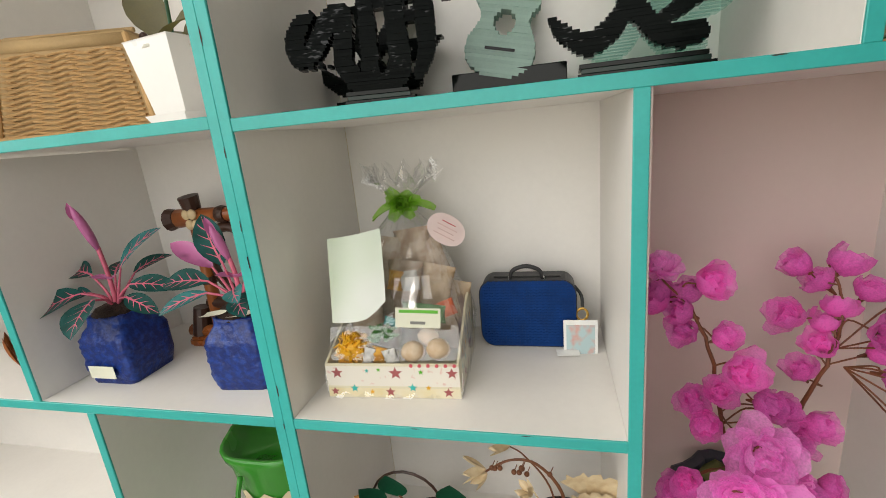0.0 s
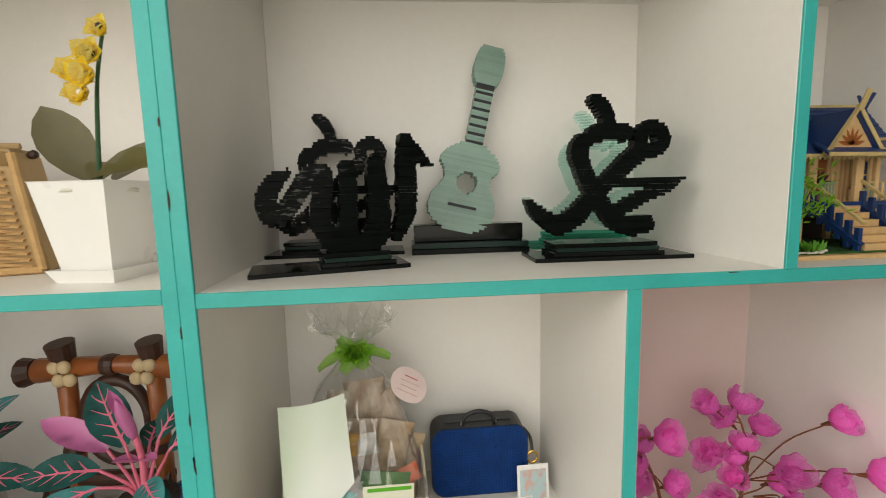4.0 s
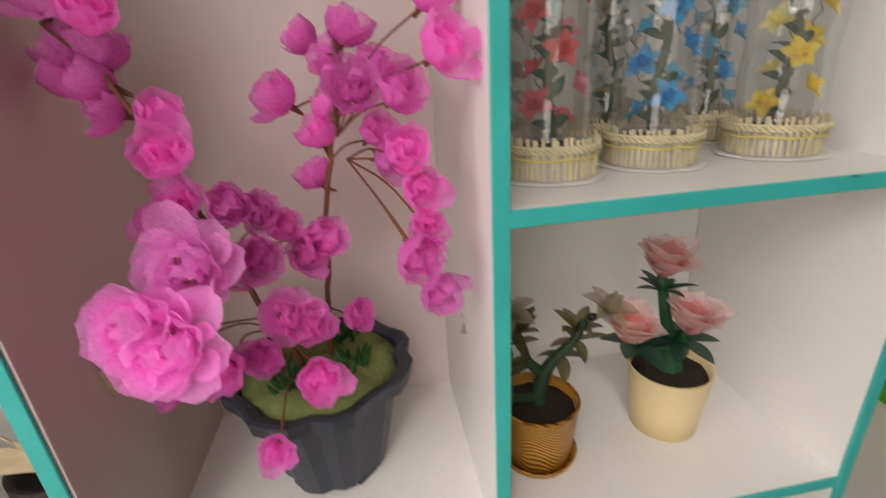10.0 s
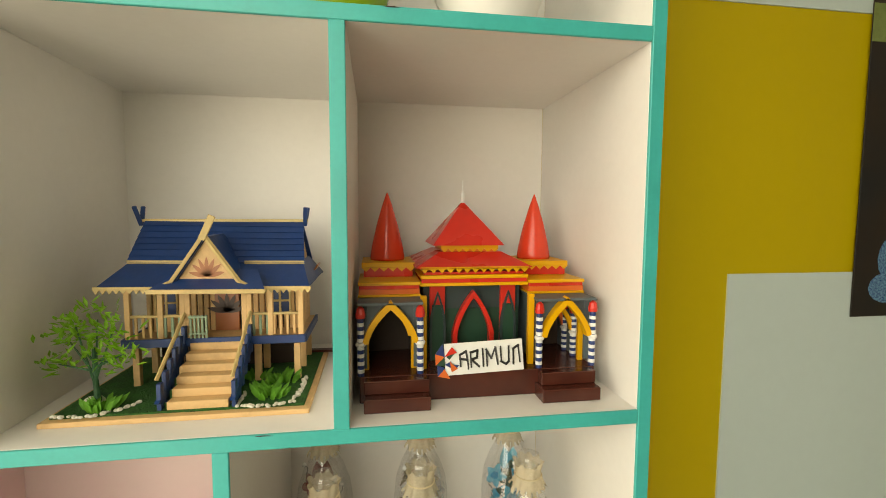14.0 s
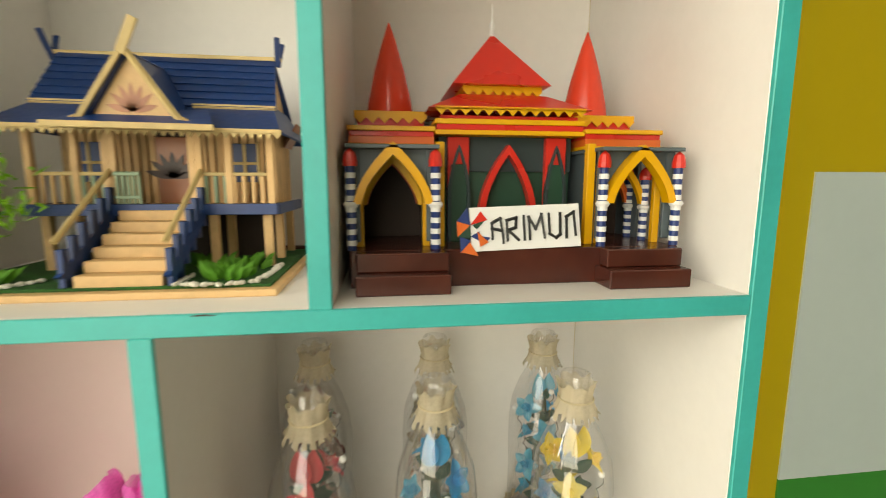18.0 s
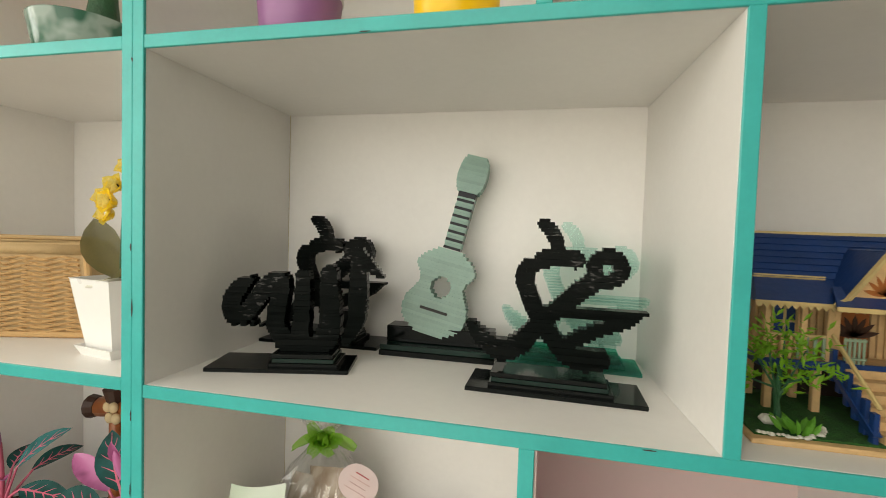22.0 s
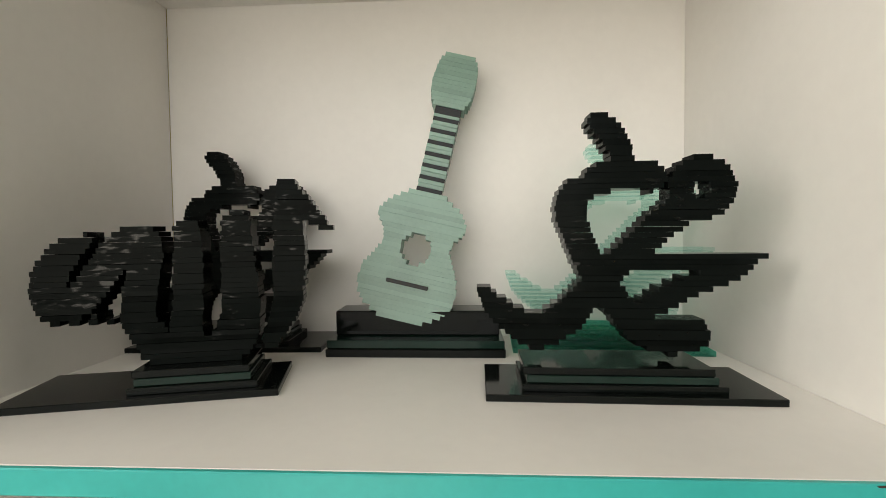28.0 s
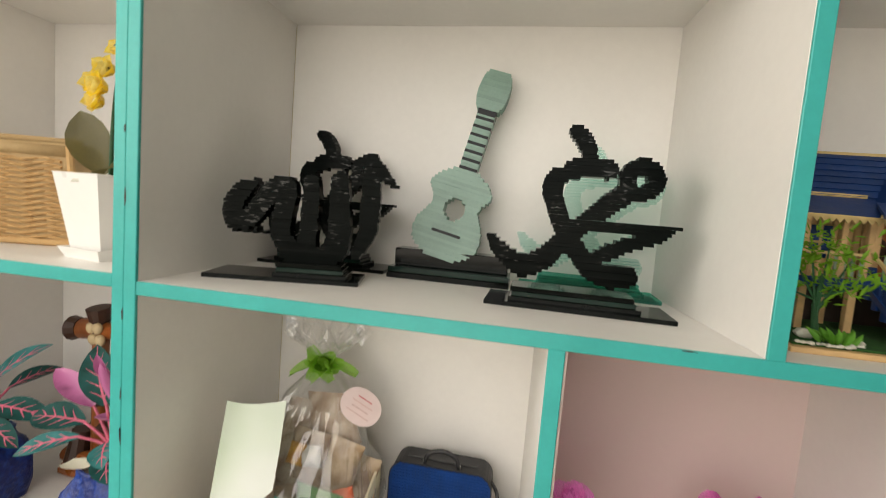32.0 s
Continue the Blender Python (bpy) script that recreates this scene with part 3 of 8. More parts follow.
# chipped paint along the seam between the two units and at a few joints
chips = random.Random(12)
for k in range(16):
    z = chips.uniform(0.5, 2.2)
    w, h = chips.uniform(0.0006, 0.0014), chips.uniform(0.003, 0.012)
    bm = bmesh.new()
    edge = [bm.verts.new((w * math.cos(a) * chips.uniform(0.6, 1.3), 0, h * math.sin(a) * chips.uniform(0.7, 1.2))) for a in [2 * math.pi * i / 9 for i in range(9)]]
    bm.faces.new(edge)
    part("paint_chip", bm, CHIP, right_unit, "brown chip in the paint", m=pose(-T + chips.uniform(-0.0015, 0.0015), -0.0022, z))
for x, z in ((0.2, Z_C - 0.001), (0.36, Z_C - 0.0005), (0.62, Z_B - 0.001), (0.98, Z_B - 0.001), (1.30, Z_C - 0.001), (1.12, Z_A - 0.001), (0.30, Z_A - T + 0.001), (0.80, Z_D - 0.001)):
    bm = bmesh.new()
    edge = [bm.verts.new((0.008 * math.cos(a) * chips.uniform(0.6, 1.3), 0, 0.0009 * math.sin(a) * chips.uniform(0.4, 1.2))) for a in [2 * math.pi * i / 9 for i in range(9)]]
    bm.faces.new(edge)
    part("paint_chip", bm, CHIP, right_unit, "brown chip in the paint", m=pose(x, -0.0014, z))

# ---- petals, leaves, pots ----
def frame_of(pos, along, normal=(0, 0, 1)):
    """A pose whose y runs along, with z near the normal."""
    y = Vector(along).normalized()
    x = y.cross(Vector(normal))
    x = x.normalized() if x.length > 1e-3 else y.orthogonal().normalized()
    z = x.cross(y)
    m = Matrix((x, y, z)).transposed().to_4x4()
    m.translation = pos
    return m


def petal(bm, m, length, width, cup=0.2, bend=0.3, shape="leaf", rows=5, ruffle=0.0, cols=4):
    """One thin petal or leaf growing along its y."""
    grid = []
    for i in range(rows + 1):
        t = i / rows
        if shape == "leaf":
            w = math.sin(math.pi * min(t * 0.96 + 0.04, 1)) ** 0.8
        elif shape == "round":
            w = 0.25 + 0.75 * math.sin(math.pi * (0.12 + 0.80 * t)) ** 0.7 if t < 1 else 0.55
        else:
            w = (1 - t) ** 0.7 * 0.9 + 0.04 if t > 0.35 else 0.35 + 1.0 * t
        a = bend * t
        row = []
        for k in [2 * c / cols - 1 for c in range(cols + 1)]:
            x = k * w * width / 2
            up = cup * width * k * k * w + ruffle * width * math.sin(7 * t + 5 * k)
            row.append(bm.verts.new(m @ Vector((x, length * t * math.cos(a * 0.7) - up * math.sin(a), length * t * math.sin(a * 0.7) + up * math.cos(a)))))
        grid.append(row)
    for a, b in zip(grid, grid[1:]):
        for k in range(cols):
            bm.faces.new((a[k], a[k + 1], b[k + 1], b[k]))
    return bm


def rose_mesh(name, mat, seed, n=(5, 6, 7), size=1.0, shape="round"):
    """A layered blossom about 1 wide, opening towards z."""
    rng, bm = random.Random(seed), bmesh.new()
    for ring, count in enumerate(n):
        tilt0 = (82, 56, 22, 2)[ring] if len(n) > 2 else (62, 25)[ring]
        for k in range(count):
            a = 2 * math.pi * (k + 0.37 * ring) / count + rng.uniform(-0.2, 0.2)
            out, tilt = Vector((math.cos(a), math.sin(a), 0)), radians(tilt0 + rng.uniform(-12, 12))
            d = out * math.cos(tilt) + Vector((0, 0, 1)) * math.sin(tilt)
            nrm = -out * math.sin(tilt) + Vector((0, 0, 1)) * math.cos(tilt)
            petal(bm, frame_of(out * 0.05 * ring, d, nrm), size * (0.40 + 0.06 * ring) * rng.uniform(0.8, 1.15), size * (0.34 + 0.08 * ring) * rng.uniform(0.85, 1.15), 0.30, rng.uniform(0.5, 1.1), shape, 8, 0.045, 8)
    return mesh_of(bm, name, mat, True)


def star_mesh(name, mat, seed, count=6, length=0.55, width=0.24, open_=35, second=None, curl=-0.5):
    """A lily-like blossom about 1 wide, opening towards z."""
    rng, bm = random.Random(seed), bmesh.new()
    for k in range(count):
        a = 2 * math.pi * k / count + rng.uniform(-0.15, 0.15)
        out, tilt = Vector((math.cos(a), math.sin(a), 0)), radians(open_ + rng.uniform(-8, 8))
        d = out * math.cos(tilt) + Vector((0, 0, 1)) * math.sin(tilt)
        petal(bm, frame_of((0, 0, 0), d, -out * math.sin(tilt) + Vector((0, 0, 1)) * math.cos(tilt)), length * rng.uniform(0.85, 1.1), width, 0.25, curl, "leaf", 5)
    if second:
        for k in range(second):
            a = 2 * math.pi * (k + 0.5) / second
            out, tilt = Vector((math.cos(a), math.sin(a), 0)), radians(68)
            d = out * math.cos(tilt) + Vector((0, 0, 1)) * math.sin(tilt)
            petal(bm, frame_of((0, 0, 0), d, -out), length * 0.8, width * 0.9, 0.3, 0.2, "leaf", 4)
    return mesh_of(bm, name, mat, True)


def facing(pos, d, size, roll=0.0):
    """Pose of a blossom at pos whose z looks along d."""
    q = Vector(d).to_track_quat("Z", "Y")
    return Matrix.LocRotScale(pos, q @ Euler((0, 0, roll)).to_quaternion(), Vector((size,) * 3))


def pot_round(owner, r0, r1, h, mat, name="pot", wall=0.003, seg=32, rim=None):
    prof = [(r0 * 0.9, 0), (r0, 0.002), (r0 + (r1 - r0) * 0.5, h * 0.5), (r1, h - 0.002), (r1 + 0.0008, h), (r1 - wall, h), (r1 - wall - 0.001, h * 0.82), (0.001, h * 0.82)]
    p = part(name, lathe(prof, seg), mat, owner, smooth=False)
    for f in p.data.polygons:
        f.use_smooth = abs(f.normal.z) < 0.6
    return p


def soil_in(owner, r, z, mat=None, name="soil"):
    rng, bm = random.Random(3), bmesh.new()
    lathe([(r, z - 0.004), (r, z), (r * 0.7, z + 0.004), (r * 0.35, z + 0.007), (0.001, z + 0.008)], 20, bm)
    for v in bm.verts:
        v.co += Vector((rng.uniform(-1, 1), rng.uniform(-1, 1), rng.uniform(-1, 1.5))) * 0.0012
    return part(name, bm, mat or SOIL, owner, smooth=True)


def leaves_part(owner, specs, mat, name="leaf", label=""):
    """Each leaf: base, direction, normal, length, width, bend."""
    for base, d, nrm, length, width, bend in specs:
        bm = bmesh.new()
        petal(bm, frame_of(base, d, nrm), length, width, 0.15, bend, "leaf", 6)
        part(name, bm, mat, owner, label, smooth=True)


def ring_of_leaves(owner, centre, count, length, width, rise, mat, seed, name="leaf", bend=-0.4):
    rng, specs = random.Random(seed), []
    for k in range(count):
        a = 2 * math.pi * k / count + rng.uniform(-0.3, 0.3)
        d = Vector((math.cos(a), math.sin(a), rise + rng.uniform(-0.25, 0.25)))
        specs.append((centre, d, (0, 0, 1), length * rng.uniform(0.8, 1.15), width, bend))
    leaves_part(owner, specs, mat, name)

# ---- stacked cut-glass sculptures ----
LAYER = 0.0046
PANE = 0.0052


def spans(strokes, holes, v):
    """Where the strokes, thick lines through (u, v, half width), are cut at the height v."""
    found = []
    for stroke in strokes:
        way = spline([Vector((u, w, r)) for u, w, r in stroke], 6) if len(stroke) > 2 else [Vector(s) for s in stroke]
        for a, b in zip(way, way[1:]):
            for k in range(5):
                p = a.lerp(b, k / 4)
                if abs(p[1] - v) < p[2]:
                    half = math.sqrt(p[2] ** 2 - (p[1] - v) ** 2)
                    found.append((p[0] - half, p[0] + half))
    found.sort()
    joined = []
    for a, b in found:
        if joined and a <= joined[-1][1] + 0.0012:
            joined[-1][1] = max(b, joined[-1][1])
        else:
            joined.append([a, b])
    for u, w, r in holes:
        if abs(w - v) < r:
            half = math.sqrt(r * r - (w - v) ** 2)
            joined = [piece for a, b in joined for piece in ([[a, b]] if u + half <= a or u - half >= b else [[a, u - half], [u + half, b]]) if piece[1] - piece[0] > 0.002]
    return joined


def stacked_glass(owner, strokes, holes, v0, v1, depth, mat):
    """Layers of cut glass strips, one on another."""
    rng = random.Random(5)
    n = int((v1 - v0) / LAYER)
    for i in range(n):
        v = v0 + (i + 0.5) * LAYER
        for a, b in spans(strokes, holes, v):
            if b - a < 0.003:
                continue
            j = rng.uniform(-0.0009, 0.0009)
            bm = bmesh.new()
            tilt = pose(0, 0, v, rng.uniform(-0.9, 0.9), 0, 0) @ Matrix.Translation((0, j, 0))
            box(bm, a + rng.uniform(-0.0012, 0.0012), b + rng.uniform(-0.0012, 0.0012), -depth / 2, depth / 2, 0.00008 - LAYER / 2, LAYER / 2 - 0.00008, tilt)
            part("glass_strip", bm, mat, owner)


M_STROKES = [
    [(-0.019, 0.230, 0.0090), (-0.006, 0.214, 0.0098), (0.001, 0.194, 0.0090)],
    [(-0.020, 0.181, 0.0118), (-0.012, 0.182, 0.0122)],
    [(-0.020, 0.178, 0.0080), (0.020, 0.178, 0.0080)],
    [(0.016, 0.183, 0.0125), (0.024, 0.182, 0.0122)],
    [(-0.026, 0.174, 0.0084), (-0.040, 0.168, 0.0122), (-0.0425, 0.152, 0.0128), (-0.035, 0.127, 0.0122), (-0.022, 0.1, 0.0118), (-0.002, 0.073, 0.0122), (0.016, 0.054, 0.0130), (0.037, 0.047, 0.0150), (0.057, 0.049, 0.0150)],
    [(0.050, 0.156, 0.0140), (0.025, 0.135, 0.0126), (0.004, 0.115, 0.0121), (-0.023, 0.089, 0.0122), (-0.045, 0.064, 0.014), (-0.07, 0.050, 0.0142), (-0.092, 0.060, 0.012), (-0.108, 0.074, 0.0089), (-0.117, 0.086, 0.0048)],
    [(-0.012, 0.110, 0.0080), (0.012, 0.111, 0.0085), (0.044, 0.110, 0.0078), (0.075, 0.110, 0.0056), (0.115, 0.1135, 0.0022)],
    [(0.106, 0.110, 0.0030), (0.086, 0.099, 0.0070), (0.063, 0.092, 0.0085), (0.040, 0.081, 0.0095), (0.020, 0.069, 0.0085), (0.009, 0.061, 0.0070)],
    [(0.0635, 0.172, 0.0262), (0.0660, 0.172, 0.0262)],
]
M_HOLES = [(0.064, 0.171, 0.0070)]
A_STROKES = [
    [(-0.061, 0.133, 0.0050), (-0.077, 0.121, 0.0115), (-0.0895, 0.100, 0.0135), (-0.086, 0.080, 0.0140), (-0.070, 0.081, 0.0130), (-0.051, 0.104, 0.0130), (-0.034, 0.127, 0.0135), (-0.017, 0.132, 0.0130), (-0.017, 0.112, 0.0135), (-0.021, 0.088, 0.0135), (-0.022, 0.064, 0.0135), (-0.008, 0.042, 0.0140)],
    [(-0.085, 0.0660, 0.0034), (-0.030, 0.0655, 0.0034)],
    [(0.017, 0.140, 0.0110), (0.017, 0.100, 0.0120), (0.016, 0.070, 0.0125), (0.014, 0.042, 0.0140)],
    [(0.057, 0.145, 0.0125), (0.058, 0.110, 0.0145), (0.059, 0.070, 0.0165), (0.054, 0.044, 0.0170)],
    [(-0.010, 0.040, 0.0140), (0.020, 0.036, 0.0120), (0.052, 0.040, 0.0140)],
    [(0.100, 0.180, 0.0075), (0.101, 0.150, 0.0130), (0.101, 0.112, 0.0135), (0.098, 0.072, 0.0125), (0.084, 0.042, 0.0080)],
    [(0.100, 0.178, 0.0080), (0.116, 0.160, 0.0090), (0.131, 0.146, 0.0045), (0.138, 0.141, 0.0020)],
]


def calligraphy(name, label, strokes, holes, top, mat, x, y, z, yaw, depth, plate=0.116, foot=-0.086):
    s = thing(name, label, "glass sculpture", pose(x, y, z, 0, 0, yaw))
    base = GLASS_PLATE if mat == BLACK_GLASS else TEAL_GLASS
    if plate:
        part("base_plate", bevelled(-0.116, plate, -0.042, 0.042, 0, 0.006, 0.0006), base, s)
    part("plinth", bevelled(foot, 0.076, -0.034, 0.034, 0.006, 0.012, 0.0006), base, s)
    part("plinth", bevelled(foot + 0.004, 0.070, -0.031, 0.031, 0.0123, 0.0183, 0.0006), GREEN_GLASS if mat == BLACK_GLASS else base, s, "dark green glass edge")
    part("plinth", bevelled(foot + 0.002, 0.068, -0.029, 0.029, 0.0186, 0.0246, 0.0006), base, s)
    stacked_glass(s, strokes, holes, 0.025, top, depth, mat)
    return s


calligraphy("calligraphy_sculpture", "black stacked-glass calligraphy with a long pointed stroke on a black plate", M_STROKES, M_HOLES, 0.242, BLACK_GLASS, 0.528, 0.149, Z_B, -1.5, 0.022)
calligraphy("calligraphy_sculpture", "black stacked-glass calligraphy standing against the back of the cell", M_STROKES, M_HOLES, 0.242, BLACK_GLASS, 0.111, 0.292, Z_B, 2, 0.024)
calligraphy("calligraphy_sculpture", "clear greenish stacked-glass calligraphy behind the black one", M_STROKES, M_HOLES, 0.242, CLEAR_GLASS, 0.566, 0.290, Z_B, -3, 0.024, 0.100)
calligraphy("calligraphy_sculpture", "black stacked-glass calligraphy of upright curved strokes on a black plate", A_STROKES, [], 0.190, BLACK_GLASS, 0.135, 0.137, Z_B, 14, 0.026, 0.094, -0.025)


def glass_guitar():
    g = thing("glass_guitar", "pale green stacked-glass guitar with black frets on a black base", "guitar sculpture", pose(0.339, 0.272, Z_B, 0, 0, 0))
    part("base_slab", bevelled(-0.099, 0.099, -0.038, 0.030, 0, 0.009, 0.0008), GLASS_PLATE, g)
    part("base_slab", bevelled(-0.098, 0.098, -0.036, 0.030, 0.0094, 0.0184, 0.0008), GREEN_GLASS, g, "dark green glass edge")
    part("base_block", bevelled(-0.094, 0.094, -0.012, 0.030, 0.0188, 0.047, 0.0012), GLASS_PLATE, g)
    lean = pose(-0.0215, 0.0, 0.034, -5.5, 13.4, 0) @ Matrix.Diagonal((1.02, 1, 1.045, 1))
    # half widths of the body from its foot up
    girth = ((0.0, 0.022), (0.005, 0.031), (0.015, 0.047), (0.025, 0.0545), (0.040, 0.057), (0.057, 0.0537), (0.070, 0.046), (0.080, 0.040), (0.088, 0.038), (0.097, 0.041), (0.106, 0.048), (0.116, 0.052), (0.125, 0.047), (0.132, 0.041), (0.140, 0.027), (0.148, 0.018))
    rng = random.Random(2)
    for i in range(28):
        v = 0.0005 + (i + 0.5) * PANE
        half = float(np.interp(v, [a for a, w in girth], [w for a, w in girth]))
        gap = math.sqrt(max(0.0175 ** 2 - (v - 0.0815) ** 2, 0))
        for a, b in ([(-half, -gap), (gap, half)] if gap else [(-half, half)]):
            j = rng.uniform(-0.0007, 0.0007)
            bm = bmesh.new()
            box(bm, a + rng.uniform(-0.001, 0.001), b + rng.uniform(-0.001, 0.001), -0.014 + j, 0.014 + j, v - PANE / 2 + 0.00004, v + PANE / 2 - 0.00004)
            part("glass_strip", bm, FROST_GLASS, g, m=lean)
    part("bridge", bevelled(-0.0242, 0.0242, -0.0165, -0.0138, 0.0396, 0.0440, 0.0004), GLASS_PLATE, g, m=lean)
    for i in range(7):
        v = 0.1468 + i * 0.0136
        part("fret", bevelled(-0.0150, 0.0150, -0.0115, 0.0115, v, v + 0.0044, 0.0003), GLASS_PLATE, g, "black glass fret", m=lean)
        for z in (v + 0.0046, v + 0.0092):
            part("neck_strip", bevelled(-0.0148 + rng.uniform(-0.0005, 0.0005), 0.0148, -0.0113, 0.0113, z, z + 0.0043, 0.0003), FROST_GLASS, g, m=lean)
    part("nut", bevelled(-0.0152, 0.0152, -0.0115, 0.0115, 0.2362, 0.2450, 0.0004), GLASS_PLATE, g, "thick black glass nut", m=lean)
    for i, w in enumerate((0.0190, 0.0222, 0.0238, 0.0246, 0.0252, 0.0254, 0.0254, 0.0250, 0.0246, 0.0236, 0.0218, 0.0184)):
        v = 0.2452 + i * 0.0052
        part("headstock_strip", bevelled(-w + rng.uniform(-0.0006, 0.0006), w - 0.0008, -0.013, 0.013, v, v + 0.0051, 0.0002), FROST_GLASS, g, m=lean)


glass_guitar()

# ---- tall cell: pink tulle roses in a slate pot ----
def rose_tree():
    t = thing("artificial_rose_plant", "pink tulle roses on brown twigs in a slate plastic pot", "flower pot", pose(0.722, 0.192, Z_D))
    bm = bmesh.new()
    prof = [(0.066, 0.012), (0.074, 0.014), (0.088, 0.08), (0.102, 0.150), (0.106, 0.158), (0.124, 0.162), (0.127, 0.182), (0.122, 0.184), (0.108, 0.178), (0.100, 0.150), (0.001, 0.148)]
    lathe(prof, 32, bm, pose(0, 0, 0, 0, 0, 11), wave=lambda a, i: 1 + (0.05 if i < 10 else 0) * (1 if (int(a / (2 * math.pi) * 32) % 4) in (0, 1) else -0.6))
    part("pot", bm, SLATE_POT, t)
    for k in range(4):
        a = radians(45 + 90 * k)
        part("pot_foot", bevelled(-0.018, 0.018, -0.009, 0.009, 0, 0.013, 0.002), SLATE_POT, t, m=pose(0.060 * math.cos(a), 0.060 * math.sin(a), 0, 0, 0, math.degrees(a) + 90))
    rng = random.Random(8)
    bm = lathe([(0.106, 0.158), (0.108, 0.170), (0.085, 0.180), (0.05, 0.184), (0.001, 0.182)], 28)
    for v in bm.verts:
        v.co.z += rng.uniform(-0.008, 0.010)
    part("moss", bm, MOSS, t, smooth=True)
    for cx, cy in ((-0.03, -0.05), (0.045, -0.015), (-0.06, 0.0), (0.03, 0.05)):
        bm = bmesh.new()
        for k in range(26):
            a, r = rng.uniform(0, 6.28), rng.uniform(0, 0.022)
            petal(bm, frame_of((cx + r * math.cos(a), cy + r * math.sin(a), 0.178), (math.cos(a) * 0.6, math.sin(a) * 0.6, 1), (0, -1, 0.3)), rng.uniform(0.018, 0.032), 0.006, 0.2, -0.3, "leaf", 3)
        tagged(part("grass_tuft", bm, GRASS, t), kind="stuff")
    origin = Vector((0.722, 0.192, Z_D))
    ways = {
        "left": [(0.70, 0.19, 0.64), (0.668, 0.16, 0.76), (0.640, 0.14, 0.87), (0.622, 0.125, 0.955), (0.590, 0.120, 1.03), (0.552, 0.125, 1.075)],
        "right": [(0.735, 0.20, 0.64), (0.752, 0.18, 0.76), (0.764, 0.165, 0.86), (0.785, 0.155, 0.945), (0.800, 0.17, 1.01), (0.80, 0.20, 1.06)],
    }
    for w in ways.values():
        pts = [p - origin for p in spline(w, 5)]
        part("branch", tube([p + Vector((rng.uniform(-1, 1), rng.uniform(-1, 1), 0)) * 0.002 for p in pts], [0.0045 - 0.003 * i / len(pts) for i in range(len(pts))], 6), BROWN_STEM, t)
    meshes = [rose_mesh("blossom", PINK, s, (4, 5, 6)) for s in (1, 2, 3)] + [rose_mesh("blossom", PINK_PALE, 4, (5, 6, 7, 7))]
    left_spray = [(0.553, 0.132, 1.102, 0.066), (0.607, 0.093, 1.082, 0.062), (0.552, 0.150, 1.052, 0.060), (0.588, 0.140, 1.052, 0.056), (0.578, 0.128, 1.026, 0.056), (0.548, 0.150, 1.030, 0.054), (0.582, 0.122, 0.998, 0.050),
                  (0.632, 0.110, 0.994, 0.050), (0.644, 0.072, 0.962, 0.060)]
    middle = [(0.655, 0.012, 0.872, 0.100), (0.612, -0.026, 0.838, 0.088), (0.642, -0.034, 0.818, 0.104), (0.630, 0.110, 0.908, 0.052), (0.682, 0.086, 0.906, 0.054), (0.706, 0.100, 0.892, 0.050), (0.600, 0.120, 0.886, 0.056), (0.612, 0.100, 0.858, 0.056),
              (0.702, 0.070, 0.850, 0.062), (0.745, 0.120, 0.832, 0.058), (0.764, 0.121, 0.850, 0.060), (0.716, 0.084, 0.778, 0.070), (0.738, 0.090, 0.758, 0.056), (0.790, 0.120, 0.748, 0.052), (0.690, 0.060, 0.744, 0.050), (0.655, 0.040, 0.750, 0.056),
              (0.722, 0.120, 0.870, 0.050), (0.750, 0.035, 0.724, 0.056), (0.693, 0.020, 0.652, 0.046)]
    low_left = [(0.566, 0.110, 0.688, 0.054), (0.572, 0.100, 0.738, 0.054), (0.586, 0.080, 0.772, 0.050)]
    right_spray = [(0.762, 0.222, 1.062, 0.058), (0.817, 0.206, 1.068, 0.062), (0.790, 0.214, 1.040, 0.052), (0.842, 0.190, 1.032, 0.054), (0.732, 0.172, 1.000, 0.058), (0.818, 0.100, 1.004, 0.060), (0.861, 0.066, 1.002, 0.060), (0.786, 0.180, 0.985, 0.050), (0.772, 0.160, 0.960, 0.050),
                   (0.836, 0.140, 0.960, 0.052), (0.846, 0.120, 0.932, 0.050), (0.759, 0.172, 0.912, 0.050), (0.859, 0.054, 0.948, 0.056), (0.872, 0.052, 0.912, 0.052), (0.874, 0.046, 0.876, 0.044), (0.863, 0.028, 0.852, 0.062), (0.882, 0.040, 0.806, 0.052), (0.800, 0.180, 1.010, 0.050)]
    lone = [(0.898, 0.100, 1.086, 0.056), (0.898, 0.034, 1.036, 0.060)]
    i = 0
    for way, spray in (("left", left_spray), ("left", middle), ("left", low_left), ("right", right_spray), ("right", lone)):
        pts = spline(ways[way], 5)
        for x, y, z, size in spray:
            p = Vector((x, y, z))
            near = min(pts, key=lambda q: (q - p).length + 0.8 * max(q.z - p.z + 0.03, 0))
            if x > 0.84:
                near = Vector((0.792, 0.158, 0.955)) if z > 0.95 else Vector((0.800, 0.150, 0.930))
            d = (p - near).normalized() + Vector((0, -0.55, 0.25)) + Vector((rng.uniform(-0.3, 0.3), rng.uniform(-0.2, 0.1), rng.uniform(-0.2, 0.2)))
            b = part("blossom", meshes[3] if size > 0.065 else meshes[i % 3], None, t, m=facing(p - origin - d.normalized() * size * 0.30, d, size * (0.78 if size > 0.065 else 1.22), rng.uniform(0, 6)))
            back = p - d.normalized() * size * 0.36
            mid = back.lerp(near, 0.5) + Vector((rng.uniform(-1, 1) * 0.012, rng.uniform(-1, 1) * 0.01, rng.uniform(-0.004, 0.022)))
